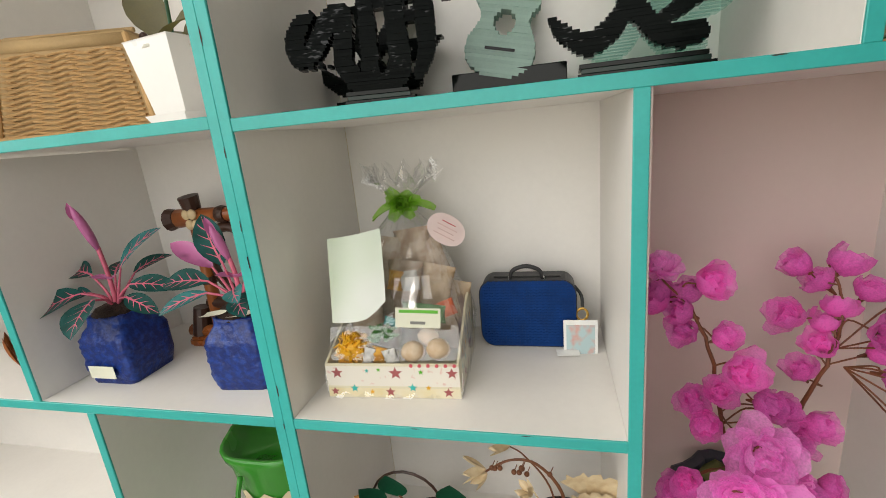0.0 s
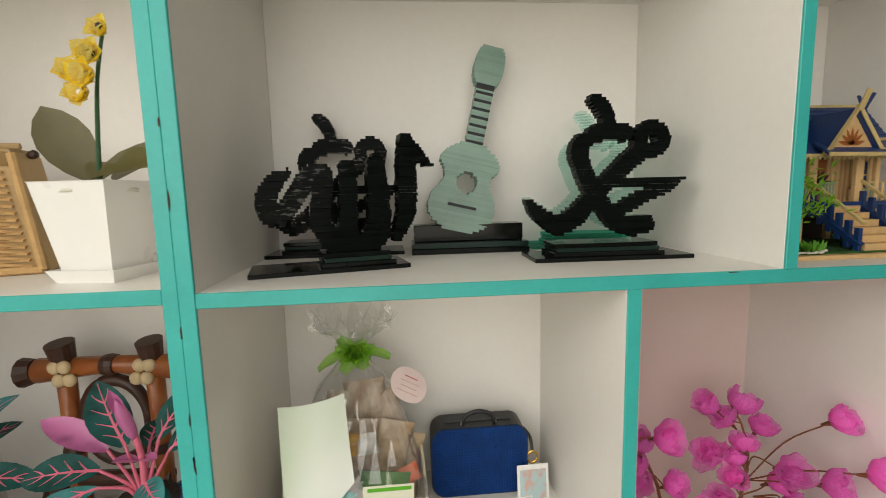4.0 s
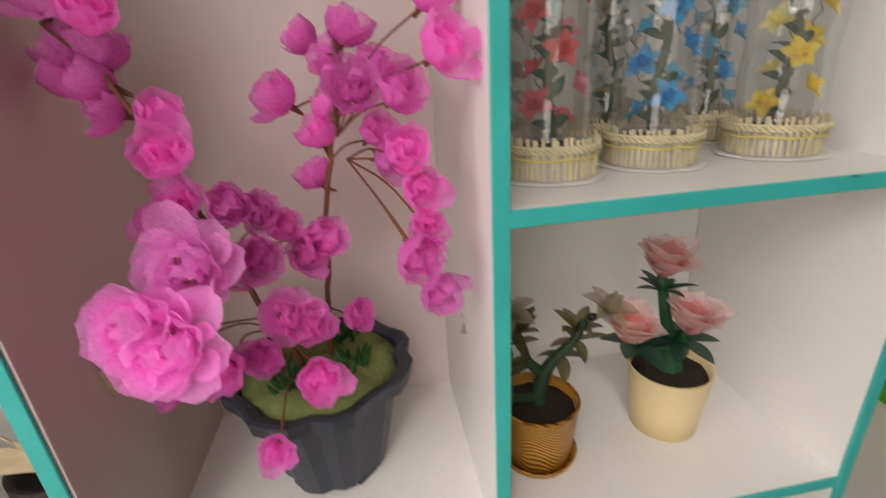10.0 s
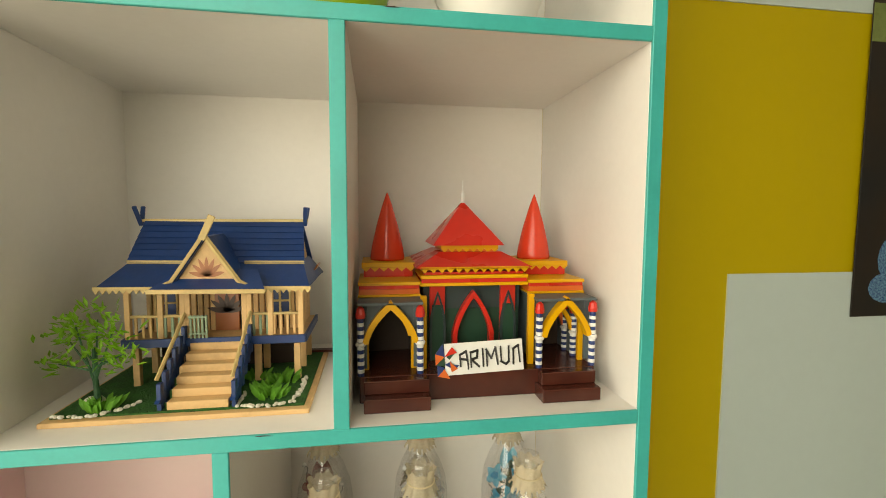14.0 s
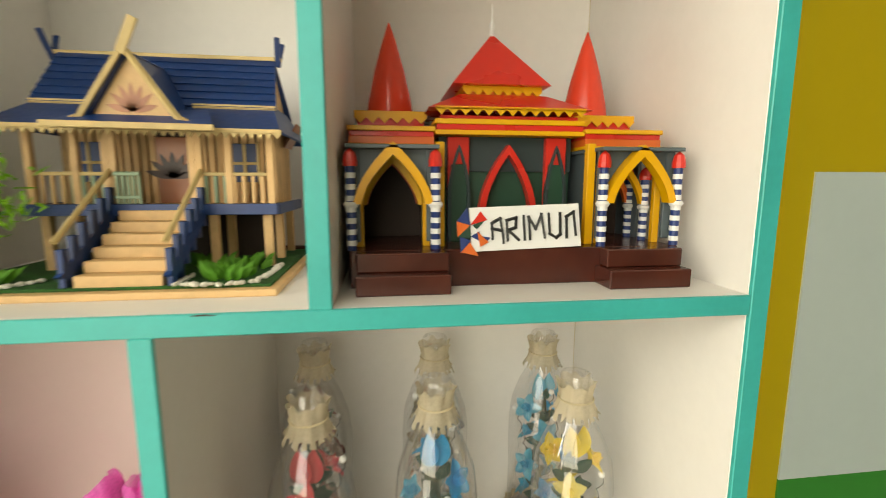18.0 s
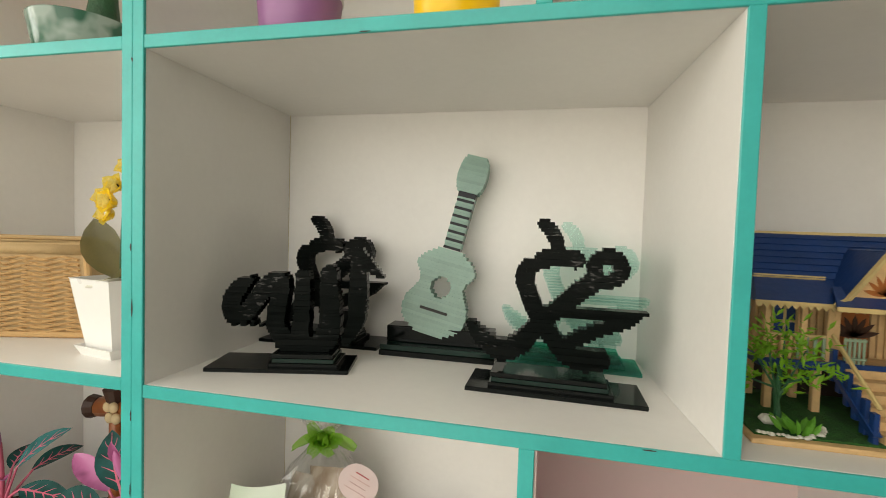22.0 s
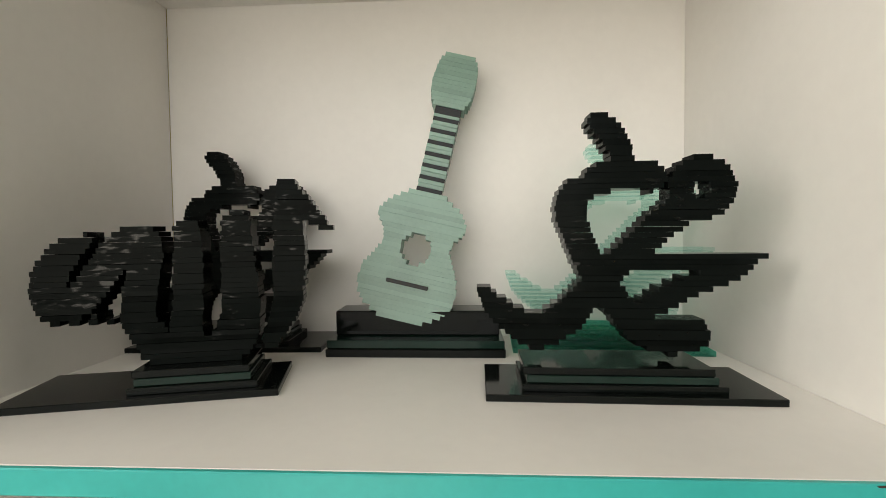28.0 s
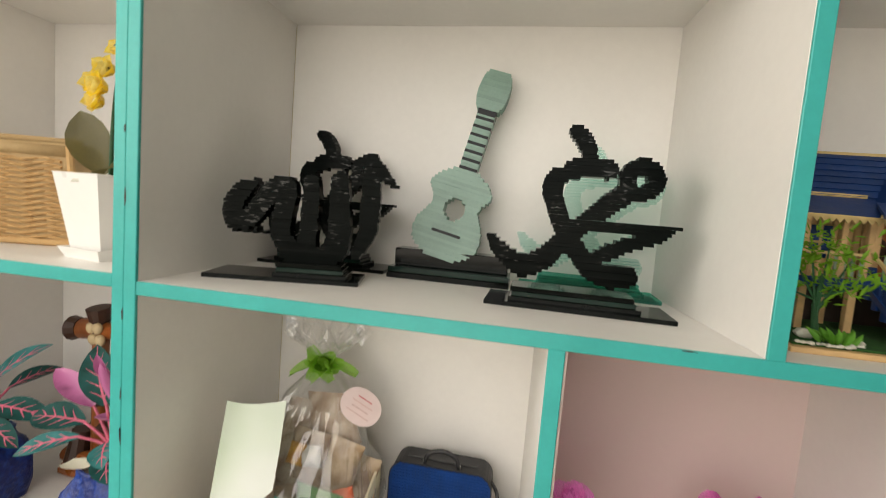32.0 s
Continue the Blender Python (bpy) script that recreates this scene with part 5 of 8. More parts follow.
def gong_stand():
    t = thing("miniature_gong_stand", "small ring hung in a red-brown bamboo frame", "gong stand", pose(-0.259, 0.250, Z_C, 0, 0, -4) @ Matrix.Diagonal((0.84, 0.95, 0.98, 1)))
    part("base", bevelled(-0.155, 0.155, -0.042, 0.042, 0, 0.022, 0.006, 2), BAMBOO_RED, t)
    part("base_log", tube([(-0.165, -0.015, 0.030), (0.165, -0.015, 0.030)], 0.014, 10), BAMBOO_RED, t)
    for x in (-0.085, 0.085):
        part("post", tube([(x, 0, 0.02), (x * 1.02, 0, 0.18), (x, 0, 0.305)], [0.017, 0.015, 0.016], 12), BAMBOO_RED, t, smooth=True)
        part("post_root", tube([(x, 0, 0.300), (x, -0.006, 0.338)], [0.018, 0.023], 12), BAMBOO_DARK, t)
        part("post_root", tube([(x * 1.6, -0.01, 0.022), (x * 1.5, -0.006, 0.085)], [0.026, 0.019], 12), BAMBOO_DARK, t)
        for z in (0.15, 0.292):
            part("binding", lathe([(0.0185, z - 0.008), (0.020, z), (0.0185, z + 0.008)], 14, m=Matrix.Translation((x, 0, 0))), BAMBOO_DARK, t)
        for dx, dz in ((-0.018, 0.30), (-0.012, 0.278), (0.0, 0.30), (0.008, 0.278)):
            bm = bmesh.new()
            bmesh.ops.create_icosphere(bm, subdivisions=2, radius=0.013, matrix=Matrix.Translation((x + (dx if x < 0 else -dx) - 0.014 * (1 if x > 0 else -1), -0.018, dz)) @ Matrix.Diagonal((1, 0.6, 0.9, 1)))
            part("cut_slice", bm, BAMBOO_CUT, t, "pale cut wood slice", smooth=True)
    part("crossbar", tube([(-0.135, -0.002, 0.290), (0, 0.004, 0.296), (0.135, -0.002, 0.290)], [0.021, 0.014, 0.021], 12), BAMBOO_RED, t, smooth=True)
    for x in (-0.140, 0.140):
        part("bar_root", tube([(x, -0.002, 0.290), (x * 1.16, -0.004, 0.288)], [0.020, 0.025], 12), BAMBOO_DARK, t)
    part("crossbar", tube([(-0.10, -0.002, 0.095), (0.10, -0.002, 0.095)], 0.013, 10), BAMBOO_DARK, t)
    part("binding", lathe([(0.017, -0.012), (0.019, 0), (0.017, 0.012)], 14, m=Matrix.Translation((0, 0.003, 0.295)) @ pose(0, 0, 0, 0, 90, 0)), BAMBOO_DARK, t)
    ring = [Vector((0.064 * math.cos(a), 0.004, 0.196 + 0.072 * math.sin(a))) for a in [2 * math.pi * k / 32 for k in range(33)]]
    part("ring", tube(ring, 0.011, 8), BAMBOO_DARK, t, smooth=True)
    part("hook", tube([(0, 0.004, 0.262), (0, 0.004, 0.290)], 0.003, 6), BLACK_WIRE, t)
    for k in range(5):
        bm = petal(bmesh.new(), frame_of((-0.05 + 0.025 * k, -0.03, 0.03), (0.4 - 0.2 * k, -0.3, 0.5), (0, -1, 0.5)), 0.035, 0.022, 0.4, 0.3, "round", 4)
        part("wood_flower", bm, BAMBOO_CUT, t, "pale carved petal")


gong_stand()


# ---- gift hamper ----
def hamper():
    t = thing("gift_hamper", "snacks in star-printed box under clear cellophane with a green bow", "gift hamper", pose(0.140, 0.135, Z_C, 0, 0, 3))
    part("box_front", bevelled(-0.112, 0.112, -0.066, -0.062, 0, 0.062, 0.001), KRAFT, t)
    part("box_back", bevelled(-0.112, 0.112, 0.124, 0.128, 0, 0.10, 0.001), KRAFT, t)
    part("box_bottom", bevelled(-0.112, 0.112, -0.062, 0.124, 0, 0.004, 0.001), KRAFT, t)
    for s in (-1, 1):
        bm = bmesh.new()
        v = [bm.verts.new((s * x, y, z)) for x in (0.108, 0.112) for y, z in ((-0.062, 0.0), (0.124, 0.0), (0.124, 0.125), (0.06, 0.112), (-0.062, 0.062))]
        bm.faces.new(v[:5]), bm.faces.new(v[5:][::-1])
        for k in range(5):
            bm.faces.new((v[k], v[(k + 1) % 5], v[5 + (k + 1) % 5], v[5 + k]))
        part("box_side", bm, KRAFT, t)
    rng = random.Random(4)
    for k in range(10, 16):
        part("trim_dot", lathe([(0.0032, 0), (0.0032, 0.0012), (0.001, 0.0016)], 6), PRINT_RED, t, "red printed border", m=pose(-0.105 + 0.014 * k, -0.0662, 0.0595, 90, 0, 0))
    part("printed_band", bevelled(-0.1115, 0.1115, -0.0664, -0.0660, 0.002, 0.018, 0.0001), BAND_YELLOW, t, "pale yellow printed band")
    part("printed_band", bevelled(-0.1115, 0.1115, -0.0664, -0.0660, 0.022, 0.058, 0.0001), BAND_WHITE, t, "white printed band")
    for x, z, s, mat in ((-0.092, 0.046, 0.011, STAR_RED), (-0.065, 0.018, 0.008, TEAL), (0.008, 0.046, 0.012, STAR_RED), (0.034, 0.020, 0.008, TEAL), (0.100, 0.046, 0.010, STAR_RED), (-0.020, 0.052, 0.004, GREEN_EDGE), (0.060, 0.020, 0.005, C_YELLOW), (-0.100, 0.012, 0.008, STAR_RED), (-0.004, 0.012, 0.009, STAR_RED), (0.092, 0.012, 0.009, STAR_RED), (-0.040, 0.050, 0.004, TEAL), (0.050, 0.048, 0.005, GREEN_EDGE), (-0.035, 0.012, 0.005, C_YELLOW)):
        bm = bmesh.new()
        pts = [bm.verts.new((x + s * (1 if k % 2 == 0 else 0.42) * math.sin(math.pi * k / 5), -0.0668, z + s * (1 if k % 2 == 0 else 0.42) * math.cos(math.pi * k / 5))) for k in range(10)]
        bm.faces.new(pts)
        part("printed_star", bm, mat, t, "printed star")
    for k in range(14):
        y, z, s = -0.045 + 0.0115 * k, 0.018 + 0.022 * ((k * 7) % 3) + 0.02 * (k > 6) * ((k * 5) % 2), (0.009, 0.006, 0.008)[k % 3]
        bm = bmesh.new()
        bm.faces.new([bm.verts.new((0.1126, y + s * (1 if i % 2 == 0 else 0.42) * math.sin(math.pi * i / 5), z + s * (1 if i % 2 == 0 else 0.42) * math.cos(math.pi * i / 5))) for i in range(10)])
        part("printed_star", bm, (STAR_RED, TEAL, C_YELLOW)[k % 3], t, "printed star")
    def pillow(w, h, thick, seed):
        """Sealed bag: bulging middle, flat crimped ends."""
        r, bm, n = random.Random(seed), bmesh.new(), 8
        for side in (-1, 1):
            grid = []
            for i in range(n + 1):
                row = []
                for k in range(n + 1):
                    u, v = 2 * k / n - 1, 2 * i / n - 1
                    bulge = thick * max(1 - abs(u) ** 3, 0) * max(1 - abs(v / 0.9) ** 3, 0) if abs(v) < 0.9 else 0.0004
                    edge = abs(u) == 1 or abs(v) == 1
                    row.append(bm.verts.new((u * w * (1 - 0.06 * (1 - v * v)), side * (bulge + (0 if edge else r.uniform(-0.0022, 0.0022))), v * h)))
                grid.append(row)
            for a, b in zip(grid, grid[1:]):
                for k in range(n):
                    bm.faces.new((a[k], a[k + 1], b[k + 1], b[k]))
        bmesh.ops.remove_doubles(bm, verts=bm.verts[:], dist=0.0003)
        return bm
    # (place, half width, half height, bulge, turn, material)
    packs = ((-0.060, 0.092, 0.075, 0.045, 0.060, 0.016, 8, BREAD), (0.012, 0.096, 0.085, 0.044, 0.066, 0.016, -6, PACK_PALE), (0.074, 0.090, 0.080, 0.034, 0.064, 0.015, 10, BREAD),
             (-0.048, 0.066, 0.130, 0.036, 0.042, 0.013, -14, PACK_PALE), (0.004, 0.062, 0.150, 0.034, 0.046, 0.014, 5, PACK_BROWN), (0.056, 0.064, 0.142, 0.034, 0.044, 0.014, 12, BREAD), (0.020, 0.086, 0.208, 0.036, 0.040, 0.013, -8, PACK_BROWN), (-0.022, 0.082, 0.198, 0.028, 0.036, 0.012, 12, PACK_PALE), (0.052, 0.084, 0.195, 0.026, 0.034, 0.012, -16, PACK_BROWN),
             (0.046, 0.008, 0.118, 0.040, 0.016, 0.010, 4, SNACK_G), (0.084, 0.014, 0.122, 0.017, 0.014, 0.009, -20, SNACK_R), (-0.004, 0.034, 0.168, 0.014, 0.018, 0.008, 14, SNACK_Y), (0.018, 0.036, 0.166, 0.020, 0.018, 0.009, -8, PACK_GREY), (-0.010, -0.002, 0.106, 0.013, 0.008, 0.006, 20, TEAL),
             (-0.062, 0.020, 0.100, 0.036, 0.034, 0.012, -5, PACK_PALE), (-0.024, -0.044, 0.064, 0.013, 0.016, 0.006, 8, SNACK_Y), (-0.002, -0.048, 0.062, 0.012, 0.017, 0.005, -12, PACK_GREY), (-0.042, -0.046, 0.062, 0.010, 0.018, 0.006, 15, PACK_GREY))
    for k, (x, y, z, w, h, thick, lean, mat) in enumerate(packs):
        part("snack_pack", pillow(w, h, thick, k), mat, t, smooth=True, m=pose(x, y, z, rng.uniform(-14, 2), lean, rng.uniform(-12, 12)))
    # loose crisps, herbs and buns in clear trays at the front
    bm = bmesh.new()
    bmesh.ops.create_icosphere(bm, subdivisions=2, radius=0.024, matrix=pose(-0.073, -0.030, 0.068) @ Matrix.Diagonal((1, 0.8, 1, 1)))
    for k in range(150):
        a, b, r = rng.uniform(0, 6.28), rng.uniform(-1, 1), rng.uniform(0.8, 1) ** 0.5
        c = math.sqrt(1 - b * b) * r
        box(bm, -0.007, 0.007, -0.0022, 0.0022, -0.0011, 0.0011, pose(-0.073 + 0.029 * c * math.cos(a), -0.030 + 0.022 * c * math.sin(a), 0.070 + 0.030 * b * r, rng.uniform(-60, 60), rng.uniform(-60, 60), rng.uniform(0, 180)))
    tagged(part("crisp_heap", bm, CRISP, t, "golden yellow crisps"), kind="stuff")
    bm = bmesh.new()
    for k in range(60):
        a, r = rng.uniform(0, 6.28), rng.uniform(0, 0.020)
        petal(bm, frame_of((-0.022 + r * math.cos(a), -0.020 + 0.6 * r * math.sin(a), 0.090 + rng.uniform(-0.014, 0.016)), (math.cos(a), math.sin(a), rng.uniform(-0.2, 1)), (0, -1, 0.5)), 0.012, 0.007, 0.2, -0.3, "leaf", 3, 0, 2)
    tagged(part("herbs", bm, SNACK_G, t, "dried green herbs"), kind="stuff")
    for x, y, z, r in ((0.034, -0.040, 0.070, 0.0205), (0.076, -0.038, 0.074, 0.0200), (0.056, -0.018, 0.086, 0.018)):
        bm = bmesh.new()
        bmesh.ops.create_icosphere(bm, subdivisions=3, radius=r, matrix=pose(x, y, z) @ Matrix.Diagonal((1, 0.8, 0.88, 1)))
        for v in bm.verts:
            v.co += Vector((rng.uniform(-1, 1), rng.uniform(-1, 1), rng.uniform(-1, 1))) * 0.0006
        part("bun", bm, BUN, t, "pale baked bun", smooth=True)
    # wrap: square at the box, gathered at the ribbon, flaring above
    coarse = [(0.114, 0.098, 0.0), (0.116, 0.100, 0.06), (0.108, 0.092, 0.11), (0.086, 0.074, 0.18), (0.058, 0.052, 0.235), (0.024, 0.022, 0.275), (0.013, 0.013, 0.290), (0.026, 0.020, 0.308), (0.054, 0.034, 0.333), (0.068, 0.042, 0.352)]
    levels = []
    for p, q in zip(coarse, coarse[1:]):
        levels += [p, tuple((a + b) / 2 for a, b in zip(p, q))]
    levels.append(coarse[-1])
    bm, rings = bmesh.new(), []
    for i, (a, b, z) in enumerate(levels):
        ring = []
        for k in range(48):
            w = 2 * math.pi * k / 48
            c, s = math.cos(w), math.sin(w)
            q = 1 / max(abs(c), abs(s)) if i < 5 else (1 / max(abs(c), abs(s))) ** 0.4
            crumple = 1 + (0.03 if i < 8 else 0.10 if i < 14 else 0.26) * math.sin(k * 2.7 + i * 1.9) * rng.uniform(0.3, 1)
            ring.append(bm.verts.new((a * c * q * crumple, 0.03 + 0.092 * min(z / 0.29, 1) + b * s * q * crumple, z + (0.018 * math.sin(k * 1.7) if i > 16 else 0))))
        rings.append(ring)
    for a, b in zip(rings, rings[1:]):
        for k in range(48):
            bm.faces.new((a[k], a[(k + 1) % 48], b[(k + 1) % 48], b[k]))
    wrap = part("cellophane", bm, CELLO, t, "clear crumpled cellophane")
    wrap.visible_shadow = False
    for k in range(16):
        a = radians(22.5 * k)
        out = Vector((math.cos(a), -0.5 - 0.35 * (k % 2), 0.55 * math.sin(a) + 0.1))
        bm = petal(bmesh.new(), frame_of((0.004, 0.116, 0.290), out, (0, -1, 0.2)), 0.028 + 0.006 * (k % 3), 0.025, 0.6, 0.9 * (-1) ** k, "round", 6, 0.08)
        part("bow_loop", bm, RIBBON, t, smooth=True)
    for s in (-1, 1):
        bm = petal(bmesh.new(), frame_of((0.004 + 0.01 * s, 0.114, 0.288), (s, -0.25, -0.22 if s < 0 else 0.0), (0, -0.5, 1)), 0.058 if s < 0 else 0.050, 0.022, 0.3, -0.4, "round", 6, 0.06)
        part("ribbon_tail", bm, RIBBON, t, smooth=True)
    # greeting card, gently bent
    bm = bmesh.new()
    cols = []
    for k in range(7):
        u = k / 6
        cols.append([bm.verts.new((-0.101 + 0.094 * u + 0.013 * (1 - v), -0.060 + 0.055 * v - 0.012 * math.sin(math.pi * u), z0 + v * 0.126 + 0.013 * u)) for v, z0 in ((0, 0.132 + 0.09 * max(u - 0.6, 0) ** 1.5), (0.5, 0.132), (1, 0.132))])
    for a, b in zip(cols, cols[1:]):
        for k in range(2):
            bm.faces.new((a[k], b[k], b[k + 1], a[k + 1]))
    part("greeting_card", bm, CARD_GREEN, t, "white and pale green card", smooth=True)
    bm = lathe([(0.036, 0), (0.036, 0.001), (0.001, 0.0012)], 28, wave=lambda a, i: 1 + 0.14 * math.cos(2 * a))
    tag = part("round_tag", bm, CARD_PINK, t, "pale pink oval tag", m=pose(0.090, 0.052, 0.250, 62, 34, 18) @ Matrix.Diagonal((0.86, 0.86, 1, 1)))
    for k, w in enumerate((0.030, 0.044, 0.036, 0.048)):
        part("print_line", bevelled(-w / 2, w / 2, -0.0009, 0.0009, 0.0012, 0.0018, 0.0002), SALMON_PALE if k else PRINT_RED, tag, m=pose(0, 0.014 - 0.0095 * k, 0))
    sticker = part("sticker", bevelled(-0.036, 0.036, -0.001, 0.0, 0, 0.032, 0.0004), LABEL, t, "white and green sticker", m=pose(0.050, -0.052, 0.118, -8, 4, 3))
    part("print_line", bevelled(-0.012, 0.012, -0.0018, -0.001, 0.006, 0.0105, 0.0002), PRINT_GREY, sticker)
    part("print_line", bevelled(-0.030, 0.032, -0.0018, -0.001, 0.024, 0.029, 0.0002), GREEN_EDGE, sticker)


hamper()


# ---- crocheted bag ----
def crochet_bag():
    t = thing("crocheted_bag", "blue crocheted handbag with black top, handle and a paper tag", "handbag", pose(0.350, 0.283, Z_C, 0, 0, 0) @ Matrix.Diagonal((1.0, 0.84, 1.14, 1)))
    def outline(x0, x1, z0, z1, r):
        return [(cx + r * math.cos(radians(a)), cz + r * math.sin(radians(a))) for cx, cz, a0 in ((x1 - r, z1 - r, 0), (x0 + r, z1 - r, 90), (x0 + r, z0 + r, 180), (x1 - r, z0 + r, 270)) for a in range(a0, a0 + 91, 15)]

    def slab(x0, x1, z0, z1, r, y0, y1):
        bm = bmesh.new()
        a, b = [[bm.verts.new((x, y, z)) for x, z in outline(x0, x1, z0, z1, r)] for y in (y0, y1)]
        bm.faces.new(a), bm.faces.new(b[::-1])
        for k in range(len(a)):
            bm.faces.new((a[k], b[k], b[(k + 1) % len(a)], a[(k + 1) % len(a)]))
        return bm
    part("body", slab(-0.086, 0.090, 0.0, 0.116, 0.024, -0.030, 0.034), BAG_BLACK, t)
    part("piping", slab(-0.0875, 0.0915, -0.0, 0.1175, 0.0255, -0.0318, -0.0290), BAG_BLACK, t, "black piping")
    part("panel", slab(-0.0855, 0.0895, 0.0015, 0.1155, 0.0240, -0.0328, -0.0316), BAG_BLUE, t)
    bm = bmesh.new()
    for i in range(34):
        for j in range(23):
            x, z = -0.0835 + 0.0052 * i, 0.003 + 0.0049 * j
            dx, dz = max(abs(x - 0.002) - 0.0615, 0), max(abs(z + 0.002 - 0.0585) - 0.033, 0)
            if math.hypot(dx, dz) > 0.0235:
                continue
            box(bm, x - 0.0022, x + 0.0022, -0.0348, -0.0322, z, z + 0.0042, pose(0, 0, 0.0012 * (i % 2), 0, 0, 0))
    tagged(part("crochet_panel", bm, BAG_BLUE, t, "blue crochet stitches"), kind="stuff")
    part("zip", bevelled(-0.060, 0.064, -0.006, 0.006, 0.1155, 0.1180, 0.001), BLACK_WIRE, t)
    part("handle", tube(spline([(-0.028, -0.018, 0.116), (-0.022, -0.018, 0.131), (0.002, -0.018, 0.138), (0.026, -0.018, 0.131), (0.032, -0.018, 0.116)], 5), 0.0036, 8), BAG_BLACK, t, smooth=True)
    for x in (-0.029, 0.033):
        part("rivet", lathe([(0.0026, 0), (0.0026, 0.007), (0.0012, 0.009), (0.0005, 0.0091)], 10), SILVER, t, "nickel handle end", m=pose(x, -0.018, 0.113, 0, 0, 0))
    ring = [Vector((0.100 + 0.010 * math.cos(a), -0.030, 0.058 + 0.010 * math.sin(a))) for a in [2 * math.pi * k / 14 for k in range(15)]]
    part("ring", tube(ring, 0.0022, 6), GOLD, t, "brass ring")
    part("strap", tube(spline([(0.088, -0.005, 0.10), (0.100, -0.012, 0.085), (0.101, -0.026, 0.066)], 4), 0.003, 6), BAG_BLACK, t)
    tag = part("paper_tag", bevelled(-0.030, 0.030, -0.0010, 0.0, -0.062, 0.002, 0.0004), C_WHITE, t, "paper tag with a printed picture", m=pose(0.096, -0.048, 0.052, -12, 2, 6))
    part("printed_picture", bevelled(-0.025, 0.025, -0.0016, -0.0010, -0.056, -0.006, 0.0003), TAG_BLUE, tag)
    part("paper_tag", bevelled(-0.028, 0.012, -0.0010, 0.0, -0.020, 0.0, 0.0004), C_WHITE, t, m=pose(0.080, -0.058, 0.006, -82, 0, 6))


crochet_bag()

# ---- model of a stilt house ----
def stick(owner, name, x0, x1, y0, y1, z0, z1, mat, label="", r=0.0005):
    return part(name, bevelled(x0, x1, y0, y1, z0, z1, min(r, 0.3 * min(x1 - x0, y1 - y0, z1 - z0))), mat, owner, label)


def slope(bm, a, b, c, d, t=0.003):
    """Roof plane with the corners a b c d and thickness t downwards."""
    n = (Vector(b) - Vector(a)).cross(Vector(d) - Vector(a)).normalized() * t
    if n.z < 0:
        n = -n
    top = [bm.verts.new(Vector(p)) for p in (a, b, c, d)]
    low = [bm.verts.new(Vector(p) - n) for p in (a, b, c, d)]
    bm.faces.new(top), bm.faces.new(low[::-1])
    for k in range(4):
        bm.faces.new((top[k], low[k], low[(k + 1) % 4], top[(k + 1) % 4]))


def zigzag(owner, x0, x1, y, z, n, drop, mat, name="zigzag_tooth", t=0.0016):
    """Triangular teeth, each a mesh of its own under the owner."""
    for k in range(n):
        bm = bmesh.new()
        a, b = x0 + (x1 - x0) * k / n, x0 + (x1 - x0) * (k + 1) / n
        v = [bm.verts.new(p) for yy in (y, y + t) for p in ((a, yy, z), (b, yy, z), ((a + b) / 2, yy, z - drop))]
        bm.faces.new(v[:3]), bm.faces.new(v[3:][::-1])
        for i in range(3):
            bm.faces.new((v[i], v[(i + 1) % 3], v[3 + (i + 1) % 3], v[3 + i]))
        part(name, bm, mat, owner)


